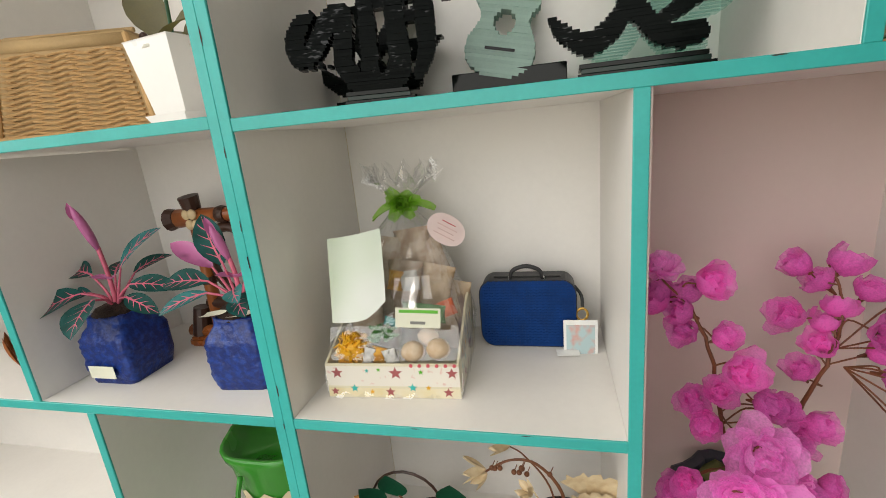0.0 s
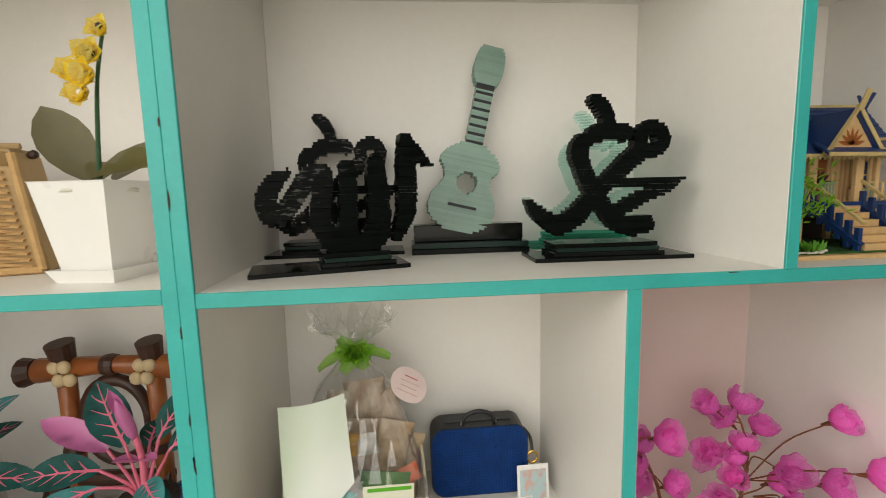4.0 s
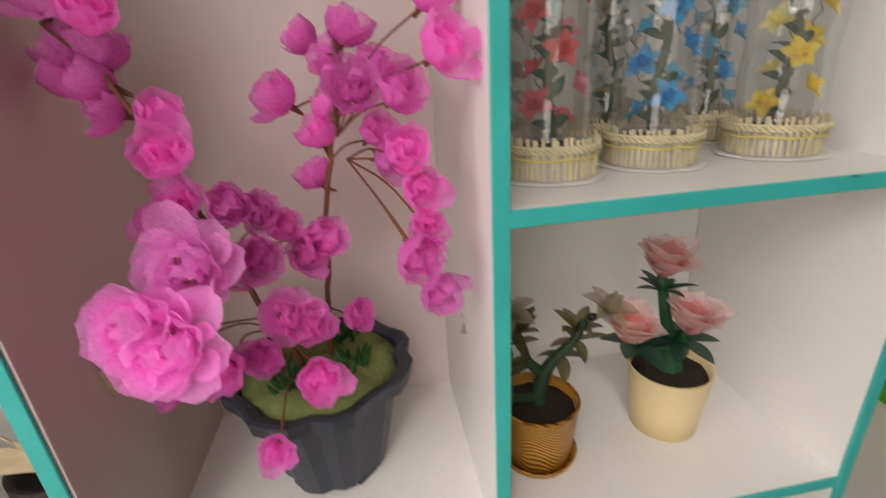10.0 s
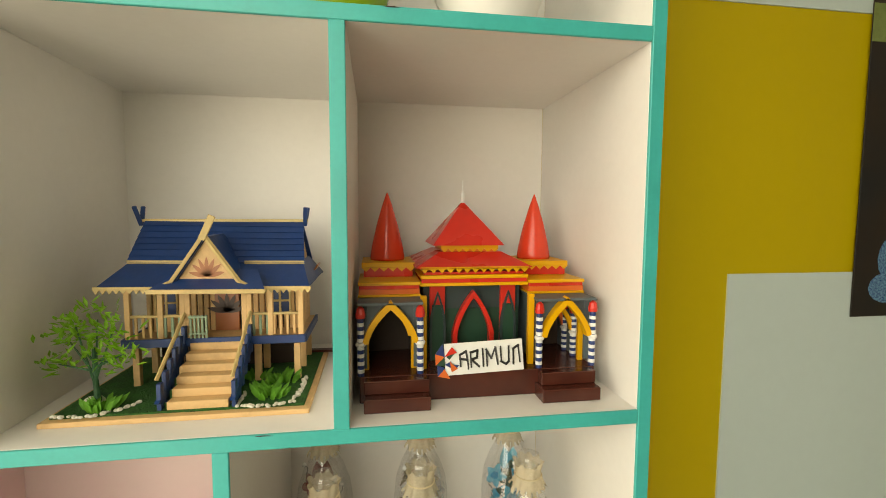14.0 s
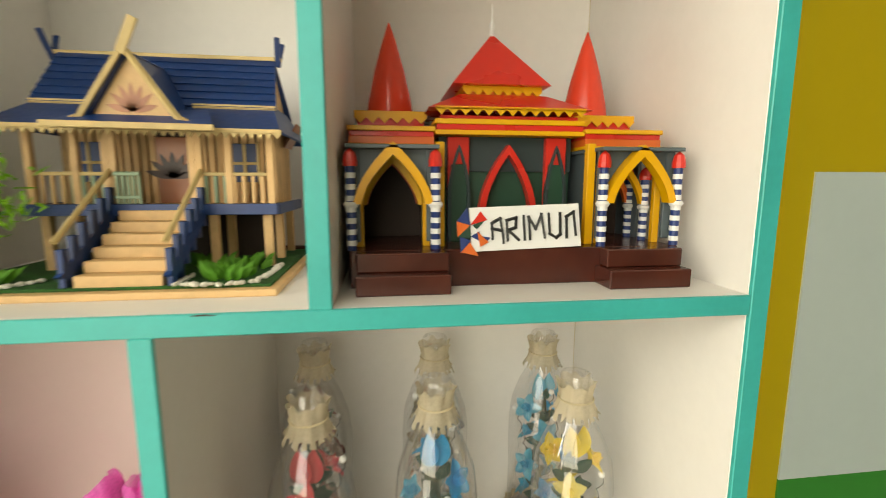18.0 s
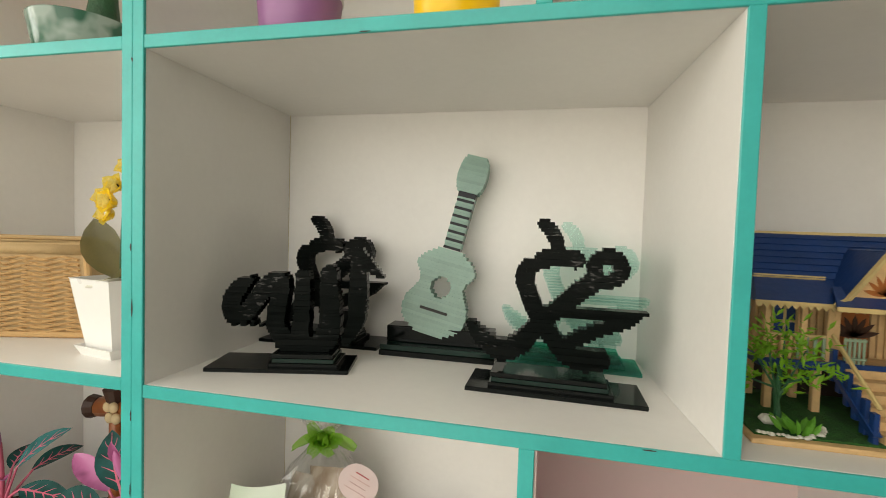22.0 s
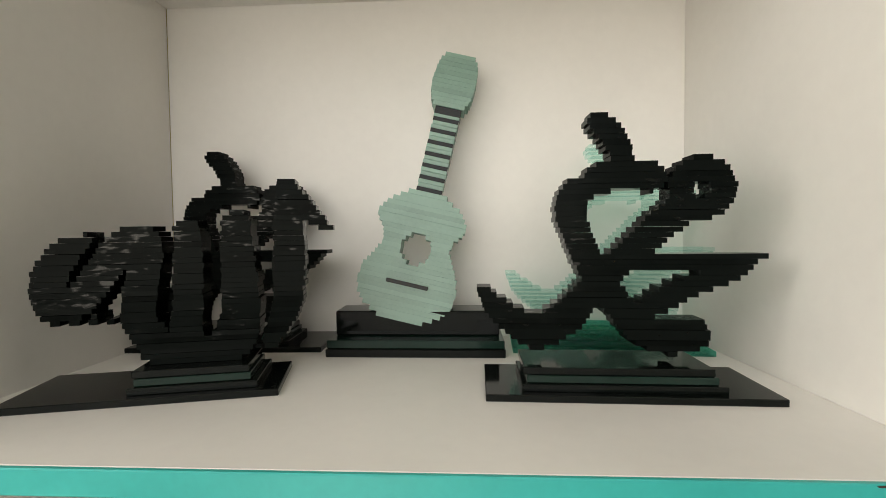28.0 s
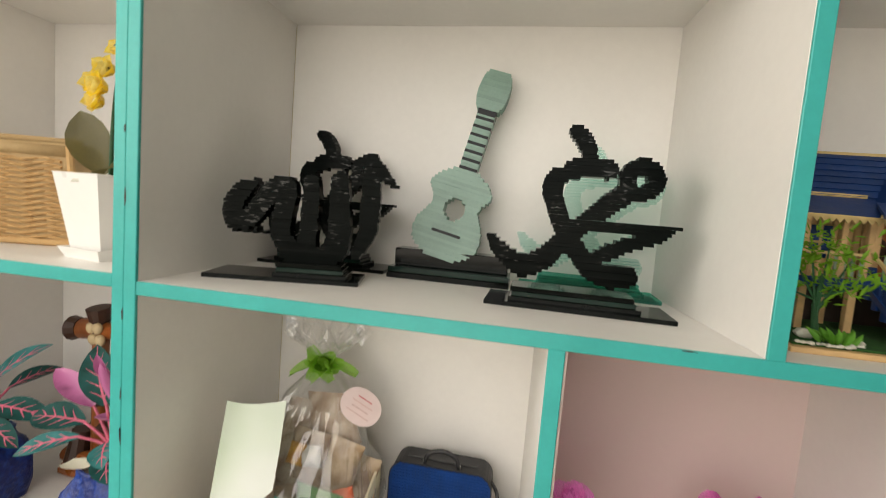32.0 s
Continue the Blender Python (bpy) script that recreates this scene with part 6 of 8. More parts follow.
def stilt_house():
    h = thing("model_house", "stick-built stilt house with navy roof and stairs on a board", "model house", pose(0.874, 0.05, Z_B, 0, 0, 0))
    # y = 0 is the front of the base board; the board is 0.276 wide and 0.19 deep
    part("base_board", bevelled(-0.142, 0.147, -0.004, 0.225, 0, 0.006, 0.0008), STICK, h)
    part("lawn", bevelled(-0.136, 0.140, 0.006, 0.220, 0.006, 0.0085, 0.0006), GRASS, h)
    rng = random.Random(11)
    deck = 0.070
    # stilts
    for x in (-0.098, -0.048, 0.048, 0.098):
        for y in (0.060, 0.110, 0.165):
            stick(h, "stilt", x - 0.004, x + 0.004, y - 0.004, y + 0.004, 0.008, deck, STICK)
    stick(h, "deck", -0.108, 0.108, 0.050, 0.172, deck - 0.004, deck + 0.002, STICK)
    stick(h, "deck_edge", -0.110, 0.110, 0.0465, 0.0500, deck - 0.008, deck + 0.003, NAVY, "navy edge")
    for x in (-0.1115, 0.108):
        stick(h, "deck_edge", x, x + 0.0035, 0.050, 0.172, deck - 0.008, deck + 0.003, NAVY, "navy edge")
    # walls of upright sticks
    # dark brown block fills the space behind the sticks
    part("inner_wall", bevelled(-0.096, 0.096, 0.094, 0.168, deck + 0.002, 0.152, 0.0006), DARK_BROWN, h)
    for k in range(25):
        x = -0.098 + 0.0079 * k
        if abs(x) < 0.017:
            continue
        stick(h, "wall_stick", x, x + 0.0062, 0.0895, 0.0938, deck + 0.002, 0.150, STICK)
    for k in range(9):
        y = 0.096 + 0.0083 * k
        for x in (-0.1004, 0.0962):
            stick(h, "wall_stick", x, x + 0.004, y, y + 0.0064, deck + 0.002, 0.150, STICK)
    for x in (-0.072, 0.072):
        w = stick(h, "window", x - 0.012, x + 0.012, 0.0862, 0.0896, 0.094, 0.134, NAVY, "navy window")
        stick(w, "window_bar", x - 0.0015, x + 0.0015, 0.0846, 0.0864, 0.094, 0.134, STICK_TRIM)
        stick(w, "window_bar", x - 0.012, x + 0.012, 0.0848, 0.0864, 0.112, 0.1150, STICK_TRIM)
        for s in (-1, 1):
            stick(w, "frame", x + s * 0.0130 - 0.0012, x + s * 0.0130 + 0.0012, 0.0848, 0.0890, 0.092, 0.136, STICK_TRIM)
    stick(h, "door", -0.016, 0.016, 0.0905, 0.0940, deck + 0.002, 0.140, BAMBOO_RED, "brown door with a carved panel")
    for k in range(7):
        bm, a = bmesh.new(), radians(-75 + 25 * k)
        petal(bm, frame_of((0, 0.0895, 0.098), (math.sin(a), 0, math.cos(a)), (0, -1, 0)), 0.028, 0.007, 0, 0)
        part("carving", bm, BAMBOO_DARK, h, "dark carved branch")
    # porch posts, rails
    for x in (-0.104, -0.066, -0.040, -0.034, 0.034, 0.040, 0.066, 0.104):
        stick(h, "post", x - 0.0032, x + 0.0032, 0.052, 0.0584, deck + 0.002, 0.150, STICK)
    for x0, x1 in ((-0.104, -0.036), (0.036, 0.104)):
        stick(h, "hand_rail", x0, x1, 0.0535, 0.0570, deck + 0.030, deck + 0.0335, STICK_TRIM)
        n = int((x1 - x0) / 0.0085)
        for k in range(1, n):
            x = x0 + (x1 - x0) * k / n
            stick(h, "baluster", x - 0.0017, x + 0.0017, 0.054, 0.0566, deck + 0.003, deck + 0.030, SAGE if abs(x) < 0.07 else STICK)
    # slatted sage gate standing open beside the stairs
    for k in range(5):
        stick(h, "gate_slat", -0.034 + 0.0048 * k, -0.0312 + 0.0048 * k, 0.047, 0.0492, deck + 0.003, deck + 0.034, SAGE, "sage gate slat")
    for z in (0.008, 0.030):
        stick(h, "gate_rail", -0.035, -0.0115, 0.0455, 0.0472, deck + z, deck + z + 0.003, SAGE, "sage gate rail")
    # dark brown panel behind the stilts
    stick(h, "under_wall", -0.098, 0.098, 0.128, 0.132, 0.008, deck - 0.006, DARK_BROWN, "dark panel under the house")
    stick(h, "back_floor", -0.06, 0.136, 0.172, 0.184, 0.0088, 0.0125, MAROON, "maroon floor board")
    # stairs
    for k in range(6):
        y0, z1 = -0.002 + 0.0085 * k, 0.018 + 0.0098 * k
        stick(h, "stair", -0.032, 0.036, y0, y0 + 0.0105, z1 - 0.0098 if k else 0.007, z1, STICK)
    for x in (-0.040, 0.042):
        for k in range(6):
            y0, z1 = -0.002 + 0.0085 * k, 0.018 + 0.0098 * k
            stick(h, "stair_post", x - 0.0026, x + 0.0026, y0, y0 + 0.005, z1 - 0.016 if k else 0.007, z1 + 0.022, NAVY, "navy post")
        part("stair_rail", tube([(x, -0.004, 0.046), (x, 0.048, 0.108)], 0.0022, 6), STICK_TRIM, h)
        part("stair_string", tube([(x, -0.002, 0.016), (x, 0.048, 0.070)], 0.0046, 4), NAVY, h)
    # roofs: wide lower skirt and steep upper roof
    bm = bmesh.new()
    slope(bm, (-0.134, 0.030, 0.138), (0.134, 0.030, 0.138), (0.116, 0.085, 0.168), (-0.116, 0.085, 0.168))
    slope(bm, (-0.134, 0.190, 0.138), (0.134, 0.190, 0.138), (0.116, 0.150, 0.168), (-0.116, 0.150, 0.168))
    slope(bm, (-0.134, 0.030, 0.138), (-0.134, 0.190, 0.138), (-0.116, 0.150, 0.168), (-0.116, 0.085, 0.168))
    slope(bm, (0.134, 0.030, 0.138), (0.134, 0.190, 0.138), (0.116, 0.150, 0.168), (0.116, 0.085, 0.168))
    part("lower_roof", bm, NAVY, h, "navy lower roof")
    bm = bmesh.new()
    slope(bm, (-0.120, 0.078, 0.166), (0.120, 0.078, 0.166), (0.112, 0.118, 0.224), (-0.112, 0.118, 0.224))
    slope(bm, (-0.120, 0.160, 0.166), (0.120, 0.160, 0.166), (0.112, 0.118, 0.224), (-0.112, 0.118, 0.224))
    part("upper_roof", bm, NAVY, h, "navy upper roof")
    for k in range(7):
        a, b = k / 7, (k + 1) / 7 + 0.02
        at = lambda u: (0.1205 - 0.008 * u, 0.0768 + 0.0400 * u, 0.1668 + 0.058 * u)
        (x0, y0, z0), (x1, y1, z1) = at(a), at(min(b, 1))
        bm = bmesh.new()
        slope(bm, (-x0, y0 - 0.0016, z0 + 0.0010), (x0, y0 - 0.0016, z0 + 0.0010), (x1, y1, z1), (-x1, y1, z1), 0.0012)
        part("roof_board", bm, NAVY, h)
    stick(h, "ridge", -0.116, 0.116, 0.115, 0.121, 0.2235, 0.2275, STICK_TRIM)
    for x0, x1, y, z in ((-0.136, 0.136, 0.0275, 0.1345), (-0.120, -0.036, 0.0755, 0.1630), (0.036, 0.120, 0.0755, 0.1630)):
        stick(h, "eave_trim", x0, x1, y, y + 0.003, z, z + 0.0045, STICK_TRIM)
        zigzag(h, x0, x1, y, z + 0.001, int((x1 - x0) / 0.008), 0.0055, STICK_TRIM, "scallop")
    for x, s in ((-0.112, -1), (0.112, 1)):
        for a in (-28, 28):
            part("horn", bevelled(-0.0028, 0.0028, -0.0016, 0.0016, 0, 0.030, 0.0006), NAVY, h, "crossed navy horn", m=pose(x, 0.118, 0.218, a * 0.9, s * 6, 0))
    # porch roof and gable
    bm = bmesh.new()
    slope(bm, (-0.078, 0.012, 0.138), (0.078, 0.012, 0.138), (0.055, 0.060, 0.158), (-0.055, 0.060, 0.158))
    part("porch_roof", bm, NAVY, h, "navy porch roof")
    stick(h, "porch_trim", -0.079, 0.079, 0.0095, 0.0125, 0.1340, 0.1395, STICK_TRIM)
    for s in (-1, 1):
        bm = bmesh.new()
        slope(bm, (s * 0.045, 0.028, 0.150), (0, 0.028, 0.208), (0, 0.100, 0.208), (s * 0.045, 0.100, 0.150))
        part("gable_roof", bm, NAVY, h, "navy gable roof")
        part("barge_board", tube([(s * 0.050, 0.026, 0.146), (-s * 0.002, 0.026, 0.212)], 0.0034, 4), STICK_TRIM, h)
        part("gable_foot", tube([(s * 0.046, 0.026, 0.150), (s * 0.064, 0.022, 0.143)], 0.0026, 4), STICK_TRIM, h)
    part("finial", bevelled(-0.005, 0.005, -0.0015, 0.0015, 0, 0.034, 0.0006), STICK_TRIM, h, m=pose(-0.002, 0.024, 0.203, 0, 24, 0))
    bm = bmesh.new()
    v = [bm.verts.new(p) for p in ((-0.042, 0.034, 0.150), (0.042, 0.034, 0.150), (0, 0.034, 0.205), (-0.042, 0.037, 0.150), (0.042, 0.037, 0.150), (0, 0.037, 0.205))]
    bm.faces.new(v[:3]), bm.faces.new(v[3:][::-1])
    for i in range(3):
        bm.faces.new((v[i], v[(i + 1) % 3], v[3 + (i + 1) % 3], v[3 + i]))
    part("gable_panel", bm, STICK, h)
    for k in range(7):
        bm, a = bmesh.new(), radians(-78 + 26 * k)
        petal(bm, frame_of((0, 0.0335, 0.155), (math.sin(a), 0, math.cos(a)), (0, -1, 0)), 0.026, 0.006, 0, 0)
        part("gable_carving", bm, BAMBOO_RED, h, "red-brown sun carving")
    for s in (-1, 1):
        bm = bmesh.new()
        v = [bm.verts.new(p) for p in ((s * 0.113, 0.085, 0.168), (s * 0.113, 0.152, 0.168), (s * 0.109, 0.118, 0.220))]
        bm.faces.new(v)
        part("side_gable", bm, STICK, h)
        part("side_screen", bevelled(-0.001, 0.001, -0.026, 0.012, -0.03, 0.0, 0.0004), BAMBOO_RED, h, m=pose(s * 0.128, 0.15, 0.158, 0, s * 30, 0))
    # the building stands well back on its board, the stairs run out to the front
    for ob in h.children:
        kind = ob.name.split(".")[0]
        if kind in ("base_board", "lawn"):
            continue
        # the hand-built roofs rise a little towards one end
        tilt = Matrix(((1, 0, 0, 0), (0, 1, 0, 0), (-0.025, 0, 1, 0.0055), (0, 0, 0, 1)))
        if kind in ("porch_roof", "porch_trim"):
            ob.matrix_basis = tilt @ Matrix.Translation((0.020, 0.030, 0)) @ Matrix.Diagonal((0.87, 1, 1, 1)) @ ob.matrix_basis
        elif kind in ("gable_roof", "barge_board", "gable_foot", "finial", "gable_panel", "gable_carving"):
            ob.matrix_basis = Matrix.Translation((0.0135, 0.034, 0.0035)) @ Matrix.Diagonal((0.85, 1, 0.99, 1)) @ ob.matrix_basis
        elif kind in ("door", "carving", "gate_slat", "gate_rail"):
            ob.matrix_basis = Matrix.Translation((0.019, 0.034, 0)) @ ob.matrix_basis
        elif kind.startswith("stair"):
            ob.matrix_basis = Matrix.Translation((0.017, 0.012, 0)) @ Matrix.Diagonal((1, 1.70, 1, 1)) @ ob.matrix_basis
        elif kind in ("lower_roof", "eave_trim", "scallop", "upper_roof", "roof_board", "side_gable"):
            ob.matrix_basis = tilt @ Matrix.Translation((0.0105, 0.036, 0)) @ Matrix.Diagonal((0.955, 1, 0.985 if kind in ("upper_roof", "roof_board", "side_gable") else 1, 1)) @ ob.matrix_basis
        elif kind in ("ridge", "horn", "side_screen"):
            ob.matrix_basis = Matrix.Translation((0.0110, 0.036, 0.0015)) @ ob.matrix_basis
        else:
            ob.matrix_basis = Matrix.Translation((0.016, 0.036, 0)) @ Matrix.Diagonal((1.045, 1, 1, 1)) @ ob.matrix_basis
    # garden: gravel borders, shrubs, tree
    bm = bmesh.new()
    for path in (((-0.132, 0.004), (-0.090, 0.000), (-0.066, 0.020), (-0.052, 0.040)), ((0.062, 0.048), (0.064, 0.008), (0.100, 0.002), (0.126, 0.012), (0.130, 0.060)), ((0.130, 0.060), (0.128, 0.10))):
        for a, b in zip(path, path[1:]):
            n = max(2, int((Vector(b) - Vector(a)).length / 0.0042))
            for k in range(n):
                p = Vector(a).lerp(Vector(b), k / n)
                bmesh.ops.create_icosphere(bm, subdivisions=1, radius=rng.uniform(0.0022, 0.0038), matrix=Matrix.Translation((p[0] + rng.uniform(-1, 1) * 0.002, p[1] + rng.uniform(-1, 1) * 0.002, 0.010)) @ Matrix.Diagonal((1, 1, 0.7, 1)))
    tagged(part("gravel_border", bm, WHITE_STONE, h, "white gravel"), kind="stuff")
    for cx, cy, n, size in ((0.095, 0.040, 60, 0.020), (0.10, 0.085, 30, 0.018), (-0.09, 0.02, 34, 0.014), (0.06, 0.10, 20, 0.014)):
        bm = bmesh.new()
        for k in range(n):
            a, r = rng.uniform(0, 6.28), rng.uniform(0, size)
            petal(bm, frame_of((cx + r * math.cos(a), cy + r * math.sin(a), 0.008), (math.cos(a) * 0.7, math.sin(a) * 0.7, 1.0), (0, -1, 0.3)), rng.uniform(0.010, 0.022), 0.006, 0.2, -0.4, "leaf", 3)
        part("shrub", bm, GREEN_LEAF, h)
    part("rock", bevelled(-0.118, -0.096, 0.03, 0.045, 0.008, 0.018, 0.004), WHITE_STONE, h)
    trunk = [(-0.100, 0.034, 0.008), (-0.104, 0.036, 0.045), (-0.102, 0.033, 0.080)]
    part("tree_trunk", tube(trunk, [0.0042, 0.0030, 0.0016], 6), STEM, h)
    for k, (x, y, z, n, wide) in enumerate(((-0.118, 0.030, 0.106, 40, 0.013), (-0.098, 0.036, 0.112, 40, 0.013), (-0.080, 0.030, 0.096, 34, 0.011), (-0.128, 0.034, 0.088, 30, 0.010), (-0.138, 0.030, 0.062, 26, 0.009), (-0.066, 0.026, 0.072, 34, 0.011), (-0.108, 0.028, 0.078, 34, 0.012), (-0.086, 0.034, 0.060, 24, 0.010))):
        tip = Vector((x, y, z))
        part("tree_limb", tube([(-0.102, 0.034, 0.030 + 0.005 * k), tip], [0.0016, 0.0008], 5), STEM, h)
        bm = bmesh.new()
        for j in range(n):
            p = tip + Vector((rng.gauss(0, wide), rng.gauss(0, wide * 0.8), rng.gauss(0, wide * 0.75)))
            petal(bm, frame_of(p, (rng.uniform(-1, 1), rng.uniform(-1, 1), rng.uniform(-0.2, 0.9)), (0, -0.5, 1)), rng.uniform(0.009, 0.017), 0.0045, 0.2, 0.2, "leaf", 2)
        part("foliage", bm, TREE_LEAF, h, "feathery bright green foliage")


stilt_house()


# ---- model palace ----
def arch_band(w, h0, top, width, y0, y1):
    """Pointed arch: a band of given width over an opening w wide, springing at h0, apex at top."""
    bm = bmesh.new()
    n = 8

    def point(s, t, grow):
        x = s * (w / 2 + grow) * (1 - 0.30 * t - 0.70 * t * t)
        z = h0 + (top + grow * 1.5 - h0) * t
        return x, z
    ts = [(-1, k / n) for k in range(n + 1)] + [(1, 1 - k / n) for k in range(1, n + 1)]
    quads = []
    for s, t in ts:
        xi, zi = point(s, t, 0)
        xo, zo = point(s, t, width)
        quads.append([bm.verts.new((x, y, z)) for x, z in ((xi, zi), (xo, zo)) for y in (y0, y1)])
    for a, b in zip(quads, quads[1:]):
        bm.faces.new((a[0], b[0], b[2], a[2])), bm.faces.new((a[1], a[3], b[3], b[1]))
        bm.faces.new((a[2], b[2], b[3], a[3])), bm.faces.new((a[0], a[1], b[1], b[0]))
    for q in (quads[0], quads[-1]):
        bm.faces.new((q[0], q[2], q[3], q[1]))
    return bm


def pyramid(cx, cy, half_x, half_y, z0, z1, top=0.0):
    bm = bmesh.new()
    low = [bm.verts.new((cx + sx * half_x, cy + sy * half_y, z0)) for sx, sy in ((-1, -1), (1, -1), (1, 1), (-1, 1))]
    high = [bm.verts.new((cx + sx * max(half_x * top, 0.0004), cy + sy * max(half_y * top, 0.0004), z1)) for sx, sy in ((-1, -1), (1, -1), (1, 1), (-1, 1))]
    bm.faces.new(low[::-1]), bm.faces.new(high)
    for k in range(4):
        bm.faces.new((low[k], low[(k + 1) % 4], high[(k + 1) % 4], high[k]))
    return bm


def palace():
    c = thing("model_palace", "red and yellow model palace with pointed arches, maroon plinth", "model building", pose(1.236, 0.0, Z_B))
    # plinth with a flight of steps before each porch
    part("plinth", bevelled(-0.156, 0.156, 0.064, 0.262, 0, 0.034, 0.001), MAROON, c)
    for s in (-1, 1):
        x0, x1 = (-0.150, -0.070) if s < 0 else (0.072, 0.150)
        part("step", bevelled(x0, x1, 0.033, 0.064, 0, 0.017, 0.001), MAROON, c)
        part("step", bevelled(x0 + (0 if s < 0 else 0.004), x1, 0.048, 0.064, 0.0172, 0.0338, 0.001), MAROON, c)
    z0 = 0.034
    for s in (-1, 1):
        cx = 0.117 * s
        # porch box: side walls, back, roof
        for x in (-0.036, 0.032):
            stick(c, "porch_wall", cx + x, cx + x + 0.004, 0.092 if s < 0 or x < 0 else 0.130, 0.175, z0, 0.124, C_GREY)
        stick(c, "porch_back", cx - 0.032, cx + 0.032, 0.172, 0.176, z0, 0.124, DARK_BROWN)
        stick(c, "porch_roof", cx - 0.041, cx + 0.041, 0.066, 0.178, 0.1235, 0.1270, C_GREY)
        # front wall over the arch
        w, top = 0.056, 0.118
        arch = arch_band(w, 0.075, top, 0.0075, 0.066, 0.078)
        part("arch", arch, C_YELLOW, c, "golden pointed arch", m=Matrix.Translation((cx, 0, 0)))
        for u in (-1, 1):
            stick(c, "arch_leg", cx + u * 0.031 - 0.0035, cx + u * 0.031 + 0.0035, 0.090, 0.096, z0, 0.112, C_YELLOW)
            n = 8
            bm = bmesh.new()
            front = []
            for k in range(n + 1):
                t = k / n
                x = u * (w / 2 + 0.004) * (1 - 0.30 * t - 0.70 * t * t)
                z = 0.075 + (top + 0.004 - 0.075) * t
                front.append((x, z))
            a = [bm.verts.new((cx + x, 0.080, z)) for x, z in front]
            b = [bm.verts.new((cx + x, 0.080, 0.1235)) for x, z in front]
            for k in range(n):
                bm.faces.new((a[k], a[k + 1], b[k + 1], b[k]))
            part("spandrel", bm, C_GREY, c)
            stick(c, "front_pier", cx + u * 0.0345 - 0.0045, cx + u * 0.0345 + 0.0045, 0.078, 0.082, 0.040, 0.1235, C_GREY)
            # striped column
            thing_column(c, cx + u * 0.0375, 0.070, z0)
        for y in (0.110, 0.140):
            part("inner_arch", arch_band(0.050, 0.072, 0.112, 0.006, y, y + 0.006), C_YELLOW if y < 0.12 else C_ORANGE, c, m=Matrix.Translation((cx, 0, 0)))
        if s > 0:
            for x, y in ((0.030, 0.112), (0.030, 0.142), (-0.026, 0.140)):
                thing_column(c, cx + x, y, z0, 0.85)
        stick(c, "band", cx - 0.0415, cx + 0.0415, 0.1045, 0.200, 0.1272, 0.1305, C_YELLOW)
        stick(c, "band", cx - 0.0405, cx + 0.0405, 0.1060, 0.198, 0.1305, 0.1375, C_ORANGE)
        stick(c, "band", cx - 0.0400, cx + 0.0400, 0.1070, 0.198, 0.1375, 0.1425, C_RED)
        stick(c, "band", cx - 0.0415, cx + 0.0415, 0.1045, 0.200, 0.1425, 0.1470, C_YELLOW)
        # side post of the bands, tower and cone
        stick(c, "side_post", cx + s * 0.0395 - 0.0025, cx + s * 0.0395 + 0.0025, 0.105, 0.111, z0, 0.1272, C_YELLOW)
        stick(c, "tower", cx - 0.035, cx + 0.035, 0.157, 0.240, 0.147, 0.1625, C_RED)
        stick(c, "tower_band", cx - 0.0380, cx + 0.0380, 0.1545, 0.2425, 0.1610, 0.1680, C_YELLOW)
        zigzag(c, cx - 0.0380, cx + 0.0380, 0.1530, 0.1612, 6, 0.0060, C_YELLOW)
        part("cone", lathe([(0.0258, 0.1680), (0.0262, 0.172), (0.0238, 0.188), (0.0168, 0.219), (0.0078, 0.250), (0.0008, 0.270)], 24), C_CONE, c, "glossy orange-red cone", smooth=True, m=Matrix.Translation((cx, 0.202, 0)))
    # middle hall
    stick(c, "hall_wall", -0.070, 0.070, 0.130, 0.250, z0, 0.140, C_GREEN)
    stick(c, "hall_front", -0.070, 0.070, 0.1265, 0.130, 0.105, 0.140, C_SLATE)
    for s in (-1, 1):
        stick(c, "pilaster", 0.040 * s - 0.0215 * (s < 0), 0.040 * s + 0.0215 * (s > 0), 0.119, 0.1265, z0, 0.139, C_RED)
        part("side_niche", arch_band(0.016, 0.084, 0.126, 0.0035, 0.115, 0.120), C_SLATE, c, "dark slate arch", m=Matrix.Translation((0.0505 * s, 0, 0)))
        stick(c, "niche_panel", 0.0505 * s - 0.008, 0.0505 * s + 0.008, 0.1165, 0.1190, z0, 0.112, C_GREEN)
        for u in (-1, 1):
            stick(c, "niche_side", 0.0505 * s + u * 0.0098 - 0.0018, 0.0505 * s + u * 0.0098 + 0.0018, 0.115, 0.120, z0, 0.086, C_SLATE)
        stick(c, "yellow_pier", s * 0.0735 - 0.004, s * 0.0735 + 0.004, 0.084, 0.092, z0, 0.131, C_YELLOW)
    part("door_arch", arch_band(0.046, 0.070, 0.122, 0.0065, 0.114, 0.126), C_RED, c, "red pointed door arch")
    for u in (-1, 1):
        stick(c, "door_side", u * 0.0262 - 0.0033, u * 0.0262 + 0.0033, 0.114, 0.126, z0, 0.071, C_RED)
    stick(c, "fascia", -0.0755, 0.0755, 0.1060, 0.255, 0.140, 0.1445, C_YELLOW)
    stick(c, "fascia", -0.0740, 0.0740, 0.1075, 0.254, 0.1445, 0.1500, C_RED)
    stick(c, "fascia", -0.0755, 0.0755, 0.1060, 0.255, 0.1500, 0.1550, C_YELLOW)
    stick(c, "roof_base", -0.070, 0.070, 0.112, 0.252, 0.155, 0.159, C_RED)
    zigzag(c, -0.0755, 0.0755, 0.1045, 0.1645, 13, 0.0065, C_YELLOW)
    stick(c, "eave", -0.0755, 0.0755, 0.1045, 0.107, 0.163, 0.1665, C_YELLOW)
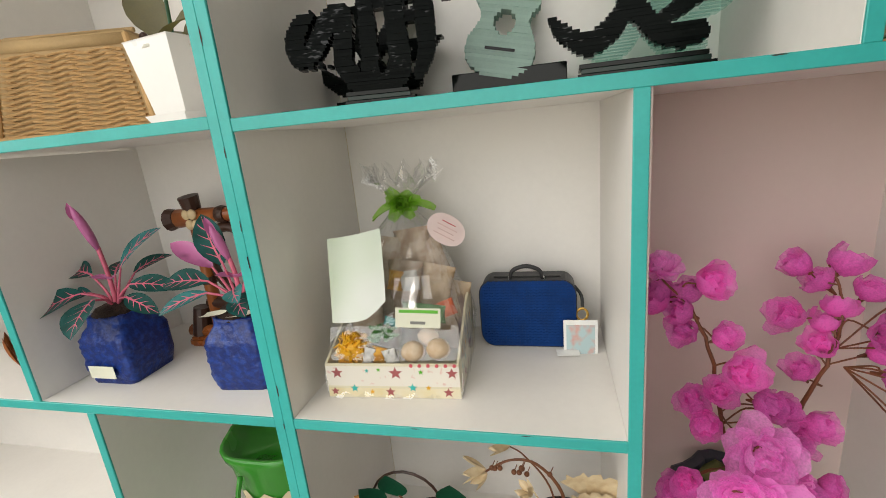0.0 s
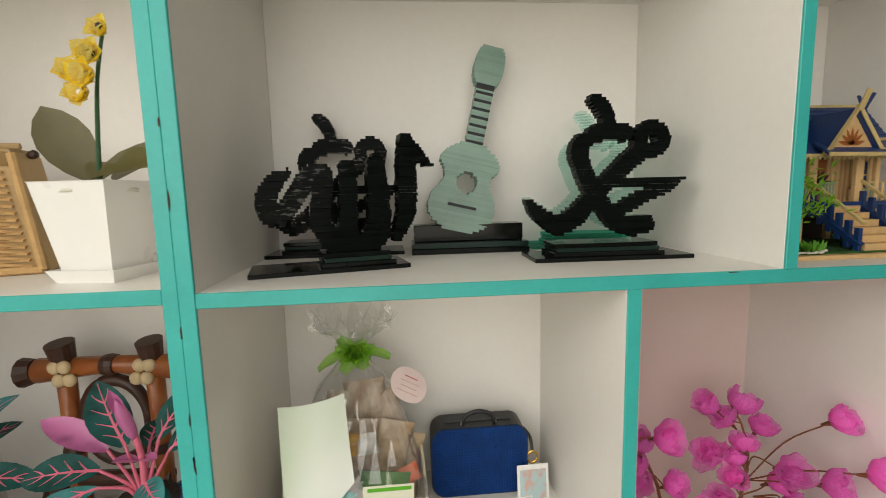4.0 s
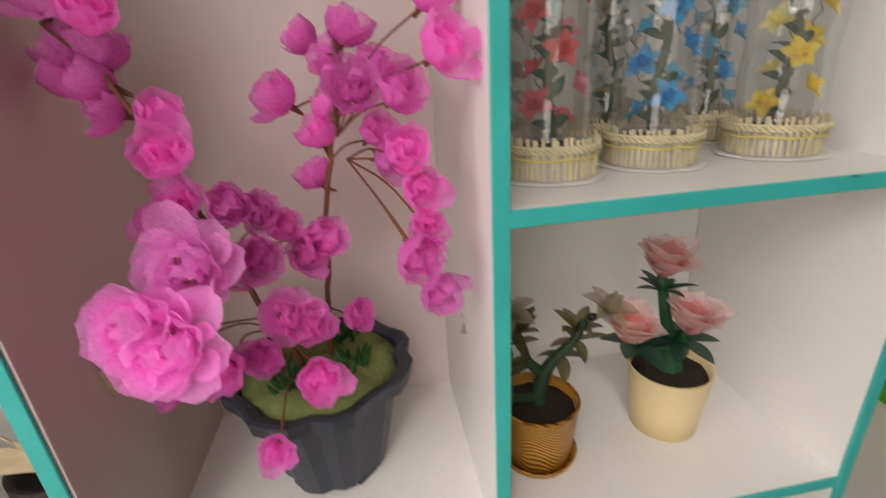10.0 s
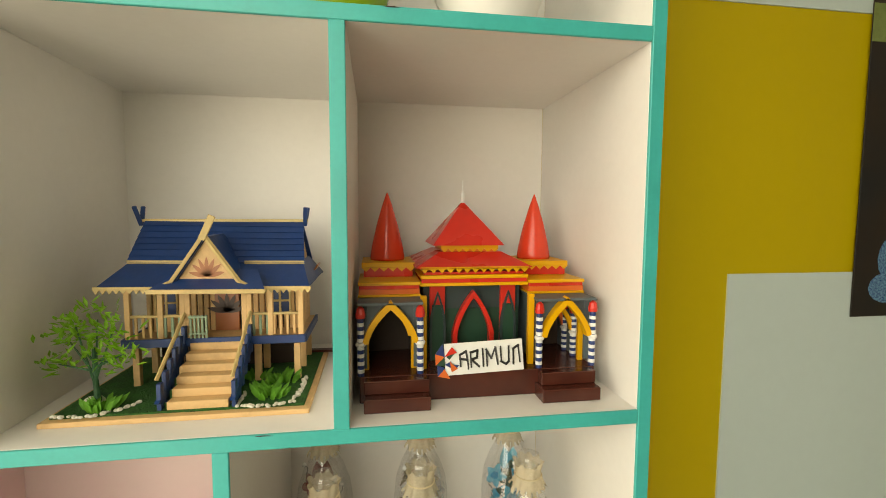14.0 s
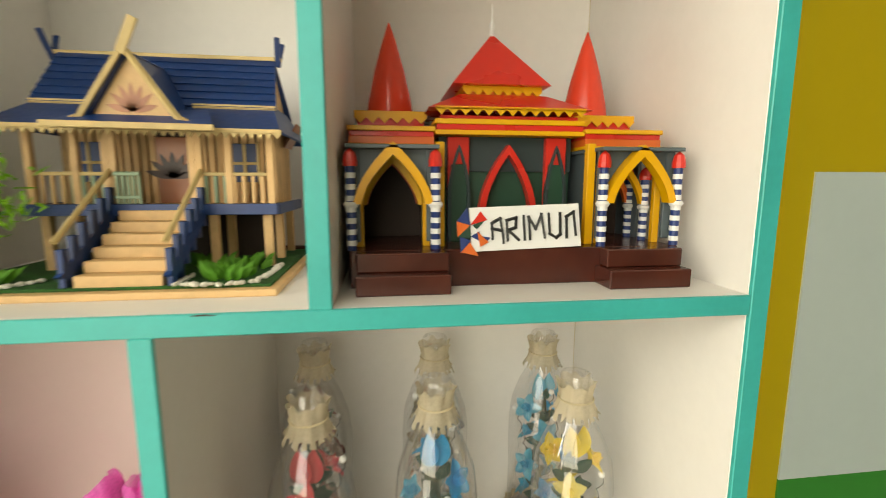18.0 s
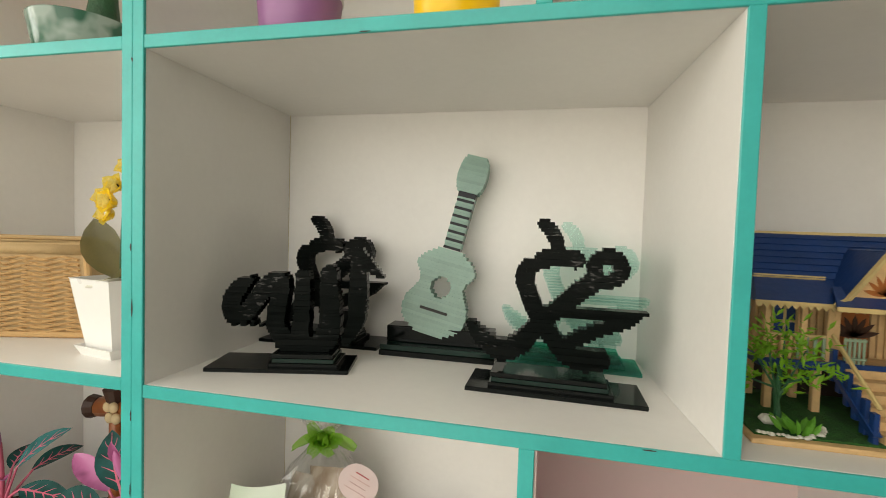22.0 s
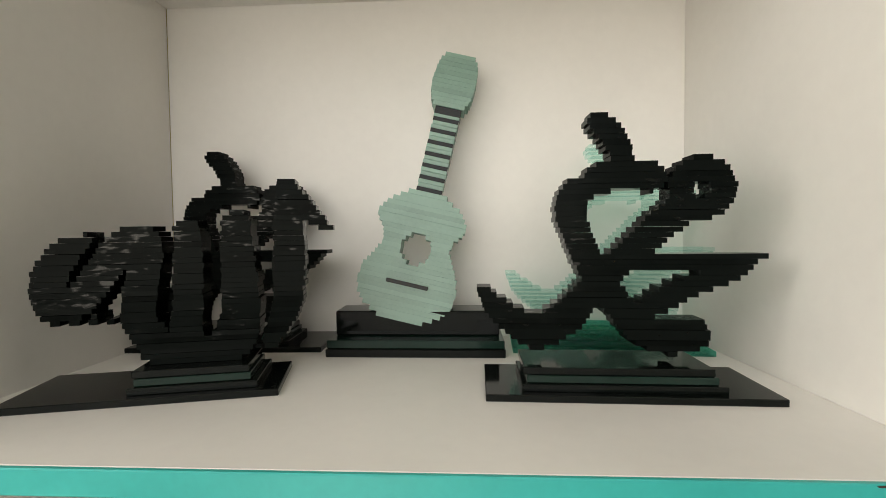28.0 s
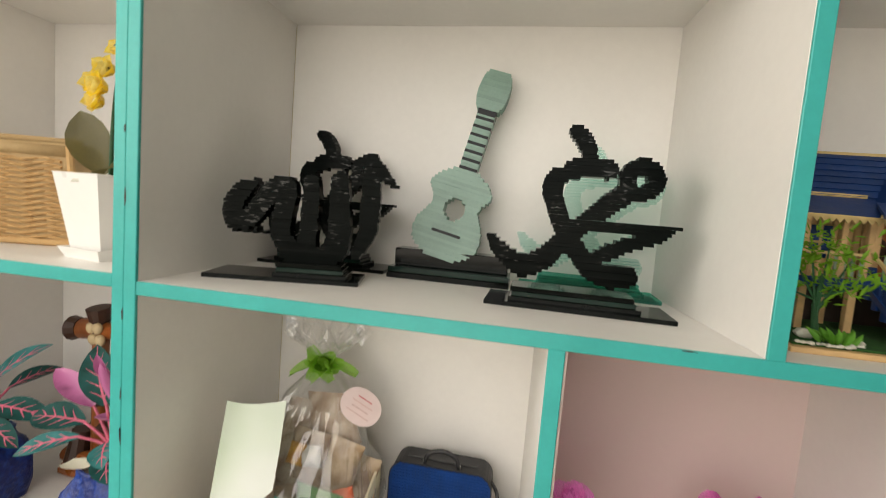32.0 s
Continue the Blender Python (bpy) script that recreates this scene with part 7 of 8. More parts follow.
    part("lower_roof", pyramid(0, 0.186, 0.082, 0.082, 0.165, 0.184, 0.56), C_RED, c, "red hipped roof")
    stick(c, "lantern", -0.040, 0.040, 0.146, 0.226, 0.178, 0.192, C_ORANGE)
    stick(c, "lantern_band", -0.0425, 0.0425, 0.1435, 0.2285, 0.1880, 0.1945, C_YELLOW)
    zigzag(c, -0.0425, 0.0425, 0.1422, 0.1885, 8, 0.0055, C_YELLOW)
    part("top_roof", pyramid(-0.003, 0.186, 0.052, 0.052, 0.1935, 0.2575), C_RED, c, "red pyramid roof")
    part("spire", lathe([(0.0028, 0.254), (0.0030, 0.268), (0.0009, 0.272), (0.0005, 0.289)], 8, m=Matrix.Translation((-0.003, 0.186, 0))), C_WHITE, c, smooth=True)
    # name card: angular black letters, first letter of coloured triangles
    card = part("name_card", bevelled(-0.046, 0.058, -0.001, 0.001, 0, 0.040, 0.0003), C_WHITE, c, "white name card with black angular letters", m=pose(-0.002, 0.0615, 0.0335, -10, -2, 0))
    def stroke(pts, x, w=0.0030):
        bm = bmesh.new()
        for a, b in zip(pts, pts[1:]):
            a, b = Vector((x + a[0], -0.0018, a[1])), Vector((x + b[0], -0.0018, b[1]))
            d = (b - a).normalized() * w * 0.45
            tube([a - d, b + d], w / 2, 4, bm)
        return bm
    h0, h1 = 0.009, 0.031
    letters = {
        "A": [(0.0, h0 + 0.002), (0.0, h1 - 0.006), (0.008, h1 - 0.002), (0.010, h0 + 0.004), (0.010, h0 - 0.002)],
        "A_bar": [(0.0, 0.020), (0.009, 0.018)],
        "R": [(0.0, h0), (0.0, h1 - 0.004), (0.009, h1 - 0.002), (0.008, 0.020), (0.001, 0.018), (0.010, h0)],
        "I": [(0.0, h0), (0.0, h1 - 0.001)],
        "M": [(0.0, h0), (0.0, h1 - 0.002), (0.006, 0.018), (0.012, h1), (0.014, h0 + 0.001)],
        "U": [(0.0, h1), (0.0, h0 + 0.004), (0.006, h0), (0.010, h0 + 0.003), (0.011, h1)],
        "N": [(0.0, h0), (0.001, h1 - 0.003), (0.008, h1 + 0.001), (0.009, h0 + 0.002)],
    }
    for key, x in (("A", -0.026), ("A_bar", -0.026), ("R", -0.012), ("I", 0.004), ("M", 0.009), ("U", 0.028), ("N", 0.044)):
        part("letter", stroke(letters[key], x), C_BLACK, card, "black letter")
    tri = [((-0.056, 0.000), (-0.048, 0.010), (-0.040, -0.004), C_ORANGE), ((-0.056, 0.000), (-0.056, 0.014), (-0.046, 0.010), C_BLUE), ((-0.058, 0.014), (-0.046, 0.012), (-0.046, 0.024), C_GREEN), ((-0.058, 0.014), (-0.058, 0.028), (-0.046, 0.024), C_ORANGE), ((-0.058, 0.028), (-0.046, 0.024), (-0.048, 0.040), C_BLUE),
           ((-0.046, 0.024), (-0.036, 0.036), (-0.030, 0.028), C_RED), ((-0.044, 0.024), (-0.032, 0.028), (-0.040, 0.020), C_GREEN), ((-0.046, 0.014), (-0.038, 0.018), (-0.036, 0.008), C_BLUE), ((-0.040, 0.018), (-0.030, 0.008), (-0.038, 0.004), C_ORANGE), ((-0.038, 0.014), (-0.028, 0.012), (-0.034, 0.006), C_BLUE)]
    for k, (p, q, r, mat) in enumerate(tri):
        bm = bmesh.new()
        y = -0.0012 - 0.0002 * (k % 3)
        v = [bm.verts.new((x, yy, z)) for yy in (y, y - 0.0012) for x, z in (p, q, r)]
        bm.faces.new(v[:3]), bm.faces.new(v[3:][::-1])
        for i in range(3):
            bm.faces.new((v[i], v[(i + 1) % 3], v[3 + (i + 1) % 3], v[3 + i]))
        part("letter_triangle", bm, mat, card, "coloured triangle of the first letter")


def thing_column(owner, x, y, z0, scale=1.0):
    """Striped blue and white column with a red tip."""
    h = 0.086 * scale
    col = part("column", lathe([(0.0042, 0), (0.0042, h * 0.86)], 10), C_BLUE, owner, "blue and white striped column", m=Matrix.Translation((x, y, z0)))
    for k in range(7):
        z = h * (0.05 + 0.115 * k)
        part("stripe", lathe([(0.0046, z), (0.0046, z + h * 0.055)], 10), C_WHITE, col)
    part("ring", lathe([(0.0055, h * 0.44), (0.0068, h * 0.47), (0.0055, h * 0.50)], 12), C_WHITE, col)
    part("tip", lathe([(0.0060, h * 0.86), (0.0062, h * 0.92), (0.0045, h * 1.0), (0.0005, h * 1.04)], 10), C_RED, col)
    return col


palace()

# ---- top row: nylon flowers in small pots ----
def top_pot(x, r0, r1, h, mat, label, y=0.10):
    t = thing("artificial_plant", label, "flower pot", pose(x, y, Z_A), "top shelf flower pots")
    pot_round(t, r0 * 0.95, r1 * 0.95, h * 0.85, mat)
    soil_in(t, r1 * 0.95 - 0.006, h * 0.77)
    return t


def bloom(t, pos, size, mats, seed, d=(0, -0.5, 1), count=6, width=0.34):
    part("flower", star_mesh("flower", mats[0], seed, count, 0.58, width, 60, None, -0.3), None, t, m=facing(pos, d, size))
    part("flower_heart", star_mesh("flower_heart", mats[-1], seed + 3, 5, 0.52, width, 78, None, -0.2), None, t, m=facing(pos, d, size))


def top_row():
    # purple and white pot, blue flower
    t = top_pot(0.160, 0.054, 0.0625, 0.112, PURPLE_POT, "blue nylon flower in a purple pot with white rim")
    part("rim", lathe([(0.0585, 0.079), (0.0600, 0.081), (0.0605, 0.0965), (0.0570, 0.0965), (0.0565, 0.081)], 32), WHITE_POT, t, "white rim", smooth=True)
    part("foot", lathe([(0.0508, 0.0), (0.0522, 0.001), (0.0527, 0.006), (0.048, 0.006)], 32), WHITE_POT, t, "white foot")
    branch(t, [(0, 0, 0.09), (0.004, 0, 0.150), (0.006, 0, 0.200), (0.0, 0, 0.290)], 0.026, 0.006, STEM, "trunk")
    branch(t, [(0.004, 0, 0.140), (-0.012, -0.01, 0.165), (-0.022, -0.01, 0.190)], 0.008, 0.004)
    for c, n, l, w, s in (((0.004, 0, 0.262), 9, 0.080, 0.046, 1), ((-0.030, -0.01, 0.244), 8, 0.072, 0.042, 2), ((0.036, -0.01, 0.236), 8, 0.074, 0.042, 3), ((0.01, 0, 0.282), 7, 0.062, 0.034, 4)):
        ring_of_leaves(t, c, n, l, w, -0.25, DARK_LEAF, s, bend=-0.8)
    bloom(t, (-0.016, -0.012, 0.268), 0.120, (BLUE_FL, SKY_FL), 1, (-0.2, -0.4, 1), 8, 0.26)
    bloom(t, (0.022, -0.016, 0.262), 0.120, (SKY_FL, BLUE_FL), 2, (0.45, -0.4, 0.9), 8, 0.26)
    bloom(t, (0.044, -0.020, 0.252), 0.080, (BLUE_FL, BLUE_FL), 3, (1.0, -0.4, 0.3), 6, 0.26)
    leaves_part(t, [((-0.050, -0.02, 0.262), (-1, -0.2, 0.35), (0, 0, 1), 0.048, 0.014, -0.2)], BLUE_FL, "bud")
    branch(t, [(0.0, 0, 0.245), (-0.030, -0.012, 0.256), (-0.056, -0.02, 0.264)], 0.003, 0.002)
    # yellow pot, white flower
    t = top_pot(0.385, 0.055, 0.062, 0.114, YELLOW_POT, "white nylon flower with olive leaves in a yellow pot")
    branch(t, [(0, 0, 0.09), (-0.004, 0, 0.140), (-0.022, 0, 0.195), (-0.042, 0, 0.250), (-0.062, 0, 0.285)], 0.020, 0.006, STEM, "trunk")
    branch(t, [(0.004, 0, 0.125), (0.030, 0, 0.138), (0.046, 0, 0.150), (0.050, 0, 0.190)], 0.009, 0.005)
    branch(t, [(-0.006, 0, 0.130), (-0.026, -0.01, 0.150), (-0.034, -0.01, 0.165)], 0.009, 0.005)
    ring_of_leaves(t, (0.050, 0, 0.186), 7, 0.056, 0.030, 1.2, YELLOW_LEAF, 4, bend=0.2)
    ring_of_leaves(t, (-0.040, 0, 0.215), 8, 0.056, 0.030, 0.7, YELLOW_LEAF, 5, bend=0.1)
    ring_of_leaves(t, (-0.034, -0.01, 0.150), 7, 0.050, 0.026, 0.4, YELLOW_LEAF, 6, bend=-0.1)
    bloom(t, (-0.068, 0, 0.270), 0.130, (WHITE_FL, WHITE_FL), 5, (-0.30, -0.3, 1), 11, 0.17)
    # pink swirl pot, silver buds and two broad leaves
    t = top_pot(0.592, 0.050, 0.0565, 0.112, SWIRL_PINK, "silver nylon buds and broad olive leaves in a pink marbled pot")
    leaves_part(t, [((-0.01, 0, 0.108), (-0.75, -0.1, 0.95), (0.3, -1.0, 0.2), 0.115, 0.048, -0.35), ((0.014, -0.01, 0.108), (1, -0.2, 0.36), (-0.1, -1.0, 0.45), 0.125, 0.050, -0.5), ((0.02, 0, 0.10), (0.9, -0.5, -0.1), (0, 0, 1), 0.06, 0.02, -0.5)], YELLOW_LEAF)
    branch(t, [(0, 0, 0.10), (0.010, 0, 0.150), (0.022, 0, 0.185)], 0.006, 0.003)
    for p, s in (((0.034, -0.004, 0.215), 1), ((0.012, 0, 0.180), 2), ((0.055, 0, 0.205), 3), ((-0.006, -0.01, 0.155), 4), ((0.02, -0.02, 0.20), 5)):
        bloom(t, p, 0.072, (GREY_FL, WHITE_FL), s, (0.3, -0.6, 0.8), 5)
    # orange swirl pot, grey and wine flowers
    t = top_pot(0.795, 0.054, 0.062, 0.116, SWIRL_ORANGE, "grey and wine nylon flowers in an orange marbled pot")
    branch(t, [(0, 0, 0.10), (0.004, 0, 0.150), (0.008, 0, 0.200), (0.010, 0, 0.240)], 0.026, 0.009, STEM, "trunk")
    branch(t, [(-0.004, 0, 0.140), (-0.040, -0.01, 0.165), (-0.066, -0.01, 0.190)], 0.011, 0.006)
    ring_of_leaves(t, (0.010, 0, 0.225), 9, 0.075, 0.030, 0.35, DARK_LEAF, 8)
    ring_of_leaves(t, (-0.066, -0.01, 0.190), 6, 0.055, 0.026, 0.3, DARK_LEAF, 9)
    for p, size, mats, s in (((0.010, -0.01, 0.260), 0.105, (GREY_FL, WHITE_FL), 1), ((-0.035, 0, 0.240), 0.095, (WINE_FL, DULL_ROSE_FL), 2), ((0.045, 0, 0.270), 0.085, (GREY_FL, DULL_ROSE_FL), 3), ((-0.075, -0.01, 0.212), 0.100, (GREY_FL, WHITE_FL), 4), ((-0.060, -0.02, 0.185), 0.080, (WINE_FL, DULL_ROSE_FL), 5), ((-0.095, 0, 0.190), 0.075, (GREY_FL, GREY_FL), 6), ((0.0, 0.01, 0.215), 0.09, (WINE_FL, WINE_FL), 7)):
        bloom(t, p, size, mats, s, (0.1, -0.6, 0.9))
    branch(t, [(0.02, 0, 0.235), (0.05, -0.01, 0.255), (0.075, -0.01, 0.248)], 0.004, 0.002)
    for k, p in enumerate(((0.078, -0.01, 0.256), (0.080, -0.012, 0.243), (-0.10, -0.02, 0.235), (-0.07, -0.03, 0.245))):
        bm = bmesh.new()
        bmesh.ops.create_icosphere(bm, subdivisions=2, radius=0.006, matrix=Matrix.Translation(p))
        part("bead", bm, PEARL, t, smooth=True)
    # green pot, blue buds
    t = top_pot(1.062, 0.055, 0.064, 0.108, GREEN_POT, "blue nylon buds and olive leaves in a shiny green pot")
    # the glaze's shine, put on as a small cream strip
    part("shine_label", bevelled(-0.013, 0.013, -0.0008, 0, 0, 0.005, 0.0003), LABEL, t, "cream strip standing in for the glaze's shine", m=pose(0.004, -0.0592, 0.072, 6, 0, 0))
    branch(t, [(0, 0, 0.09), (0.002, 0, 0.150), (0.0, 0, 0.235)], 0.022, 0.009, OLIVE_STEM, "trunk")
    for s in (-1, 1):
        branch(t, [(0, 0, 0.130), (0.040 * s, -0.006, 0.142), (0.064 * s, -0.01, 0.165)], 0.011, 0.007, OLIVE_STEM)
        ring_of_leaves(t, (0.070 * s, -0.01, 0.168), 8, 0.046, 0.026, 0.6, OLIVE_LEAF, 11 + s)
        leaves_part(t, [((0.020 * s, -0.006, 0.245), (s * 0.8, -0.1, 0.75), (0, -1, 0), 0.078, 0.013, 0.1)], BLUE_FL, "bud", "bright blue bud")
    ring_of_leaves(t, (0.0, 0, 0.225), 8, 0.058, 0.030, 0.2, OLIVE_LEAF, 13)
    bloom(t, (0.082, -0.02, 0.205), 0.105, (SKY_FL, BLUE_FL), 8, (0.6, -0.4, 0.8))
    bloom(t, (-0.060, 0.0, 0.225), 0.080, (BLUE_FL, SKY_FL), 9, (-0.6, -0.2, 0.7))
    # white bowl, blue flowers
    t = top_pot(1.250, 0.046, 0.079, 0.090, WHITE_POT, "sky blue nylon flowers and grass in a white bowl", 0.100)
    for v in [ob for ob in t.children if ob.name.startswith("pot")][0].data.vertices:
        v.co.z *= 1 + 0.9 * v.co.x
    rng = random.Random(7)
    bm = bmesh.new()
    for k in range(150):
        a, r = rng.uniform(0, 6.28), rng.uniform(0, 0.062)
        petal(bm, frame_of((r * math.cos(a), r * math.sin(a), 0.074 + 0.07 * r * math.cos(a)), (math.cos(a) * 0.5, math.sin(a) * 0.5, 1), (0, -1, 0.3)), rng.uniform(0.03, 0.055), 0.009, 0.2, -0.5, "leaf", 3)
    tagged(part("grass", bm, GREEN_LEAF, t, "plastic grass tuft"), kind="stuff")
    for k in range(13):
        a, r = k * 2.4, 0.010 + 0.0064 * k
        p = Vector((r * math.cos(a) * 1.25, r * math.sin(a) * 0.7, 0.214 - 0.0062 * k + 0.016 * (k % 3)))
        branch(t, [(p.x * 0.25, p.y * 0.25, 0.09), (p.x * 0.6, p.y * 0.6, 0.15), p], 0.002, 0.0014, BLACK_WIRE)
        part("flower", star_mesh("flower", SKY_FL if k % 2 else BLUE_FL, k, 8, 0.55, 0.20, 46), None, t, m=facing(p, (p.x * 6, p.y * 6 - 0.5, 1.0), 0.078))
    # orange lilies in a marbled pot
    t = top_pot(-0.215, 0.066, 0.078, 0.078, SEA_POT, "orange nylon lilies in a low green marbled pot", 0.10)
    part("saucer", lathe([(0.062, 0), (0.068, 0.004), (0.070, 0.014), (0.066, 0.014)], 28), SEA_POT, t)
    branch(t, [(0.03, 0, 0.06), (0.034, 0, 0.130), (0.036, 0, 0.220), (0.030, 0, 0.270)], 0.026, 0.012, STEM, "trunk")
    branch(t, [(0.03, 0, 0.150), (-0.030, -0.04, 0.175), (-0.070, -0.085, 0.190), (-0.105, -0.115, 0.215)], 0.010, 0.004)
    ring_of_leaves(t, (-0.075, -0.090, 0.195), 8, 0.060, 0.014, 0.3, DARK_LEAF, 21)
    ring_of_leaves(t, (0.03, 0, 0.265), 7, 0.060, 0.028, 0.4, DARK_LEAF, 22)
    for p, size, s, d in (((-0.045, -0.02, 0.325), 0.190, 1, (0.2, -1.0, 0.1)), ((0.030, -0.01, 0.355), 0.170, 2, (0.4, -0.9, 0.3)), ((-0.100, -0.125, 0.235), 0.120, 3, (0.1, -0.9, 0.5)), ((-0.097, -0.130, 0.185), 0.115, 4, (0.1, -0.9, -0.4))):
        part("flower", star_mesh("flower", AMBER_FL, s, 8, 0.56, 0.19, 34), None, t, m=facing(p, d, size))
        part("flower_heart", star_mesh("flower_heart", ORANGE_FL, s + 5, 7, 0.44, 0.17, 46), None, t, m=facing(p, d, size))
    # red pot, pink bud
    t = top_pot(-0.690, 0.056, 0.066, 0.092, RED_POT, "pink nylon bud in a red fluted pot", 0.11)
    branch(t, [(0.02, 0, 0.08), (0.040, 0, 0.140), (0.006, 0, 0.190), (-0.040, -0.005, 0.240)], 0.018, 0.005, STEM, "trunk")
    ring_of_leaves(t, (-0.044, -0.005, 0.245), 8, 0.055, 0.026, 0.3, DARK_LEAF, 24)
    bloom(t, (-0.050, -0.01, 0.265), 0.100, (SALMON_PALE, SALMON), 6, (-0.2, -0.3, 1), 5)
    leaves_part(t, [((0.05, -0.05, 0.0), (0.3, -0.2, 0.6), (0, -1, 0), 0.04, 0.03, 0.2)], WHITE_FL, "paper_scrap")


top_row()


# ---- white pot with yellow orchid, and the woven purse ----
def yellow_orchid():
    t = thing("artificial_orchid", "yellow nylon orchid with olive leaves in a square white pot", "flower pot", pose(-0.145, 0.098, Z_B + 0.006, 0, 0, -10) @ Matrix.Diagonal((0.94, 0.94, 0.97, 1)))
    bm = bmesh.new()
    lathe([(0.056, 0.0), (0.058, 0.004), (0.066, 0.016), (0.063, 0.016), (0.055, 0.005), (0.001, 0.004)], 4, bm, pose(0, 0, 0, 0, 0, 45))
    part("saucer", bm, WHITE_POT, t)
    bm = bmesh.new()
    lathe([(0.046, 0.005), (0.048, 0.007), (0.071, 0.122), (0.073, 0.124), (0.069, 0.124), (0.066, 0.108), (0.001, 0.108)], 4, bm, pose(0, 0, 0, 0, 0, 45))
    part("pot", bm, WHITE_POT, t)
    soil_in(t, 0.050, 0.114, WHITE_STONE, "pebbles")
    leaves_part(t, [((-0.004, -0.006, 0.125), (-0.45, -0.2, 1), (0.6, -0.8, 0.2), 0.110, 0.060, -0.3), ((0.004, -0.014, 0.125), (1, -0.35, 0.42), (-0.2, -0.6, 0.8), 0.115, 0.060, -0.45), ((0.010, 0.010, 0.125), (0.8, 0.2, 0.7), (0, -0.7, 0.6), 0.095, 0.05, -0.4), ((-0.01, 0.01, 0.125), (-0.3, 0.8, 0.6), (0, 0, 1), 0.08, 0.05, -0.4)], OLIVE_LEAF)
    branch(t, [(0, 0, 0.115), (0.012, -0.006, 0.190), (0.022, -0.008, 0.250), (0.040, -0.01, 0.310)], 0.0032, 0.002)
    for p, size, s in (((0.016, -0.022, 0.222), 0.050, 1), ((0.030, -0.026, 0.240), 0.054, 2), ((0.006, -0.02, 0.248), 0.050, 3), ((0.034, -0.02, 0.266), 0.050, 4), ((0.040, -0.01, 0.298), 0.040, 6)):
        bloom(t, p, size, (YELLOW_FL, LEMON_FL), s, (0.1, -1, 0.3), 5, 0.5)
        bm = bmesh.new()
        bmesh.ops.create_icosphere(bm, subdivisions=1, radius=0.005, matrix=Matrix.Translation(Vector(p) + Vector((0.004, -0.012, 0.004))))
        part("bead", bm, PEARL if s % 2 else BLACK_WIRE, t, smooth=True)


yellow_orchid()


def woven_purse():
    t = thing("woven_purse", "tan purse woven of sedge with cloth top and frame", "handbag", pose(-0.405, 0.160, Z_B + 0.006, 0, 0, 16))
    w0, w1, h, d0, d1 = 0.135, 0.110, 0.166, 0.048, 0.034
    bm = bmesh.new()
    lo = [bm.verts.new((s * w0, y, 0.0)) for s, y in ((-1, -d0), (1, -d0), (1, d0), (-1, d0))]
    hi = [bm.verts.new((s * w1, y, h)) for s, y in ((-1, -d1), (1, -d1), (1, d1), (-1, d1))]
    bm.faces.new(lo[::-1]), bm.faces.new(hi)
    for k in range(4):
        bm.faces.new((lo[k], lo[(k + 1) % 4], hi[(k + 1) % 4], hi[k]))
    part("body", bm, WEAVE_TRIM, t)
    # plaited strips over the front: rows of strands passing over and under
    bm = bmesh.new()
    rng = random.Random(6)
    rows = 30
    for j in range(rows):
        v = (j + 0.5) / rows
        half = w0 + (w1 - w0) * v - 0.010
        y = -(d0 + (d1 - d0) * v)
        pts = []
        for k in range(49):
            u = -1 + 2 * k / 48
            wave = math.sin(u * 9.5 + (0.9 if j % 2 else -0.9)) * 0.0035
            pts.append(Vector((u * half, y - 0.0035 - 0.0028 * math.cos(u * 19 + math.pi * (j % 2)) + rng.uniform(-1, 1) * 0.0004, 0.006 + v * (h - 0.030) + wave * 0.6)))
        tube(pts, 0.0021, 5, bm)
    tagged(part("weave", bm, WEAVE, t, "plaited sedge strands"), kind="stuff")
    for s in (-1, 1):
        part("edge_cord", tube([(s * w0, -d0 - 0.003, 0.006), (s * (w1 + 0.002), -d1 - 0.003, h - 0.004)], 0.0055, 8), WEAVE, t)
        part("side_panel", bevelled(-0.002, 0.002, -0.040, 0.040, 0, 0.162, 0.001), WEAVE_TRIM, t, m=pose(s * (w0 + 0.002), 0, 0.002, 0, -s * 8.6, 0))
    part("bottom_cord", tube([(-w0, -d0 - 0.003, 0.006), (w0, -d0 - 0.003, 0.006)], 0.0055, 8), WEAVE, t)
    part("top_band", bevelled(-w1 - 0.004, w1 + 0.004, -d1 - 0.004, d1 + 0.004, h - 0.026, h + 0.004, 0.006, 2), WEAVE_TRIM, t, "tan cloth band", smooth=True)
    part("frame", tube([(-w1, -0.004, h + 0.008), (w1, -0.004, h + 0.008)], 0.0045, 8), WEAVE_TRIM, t)
    part("frame_knob", lathe([(0.004, 0), (0.006, 0.004), (0.006, 0.010), (0.002, 0.013)], 10), BAMBOO_DARK, t, m=pose(w1 + 0.006, 0.0, h - 0.006, 0, 60, 0))


woven_purse()


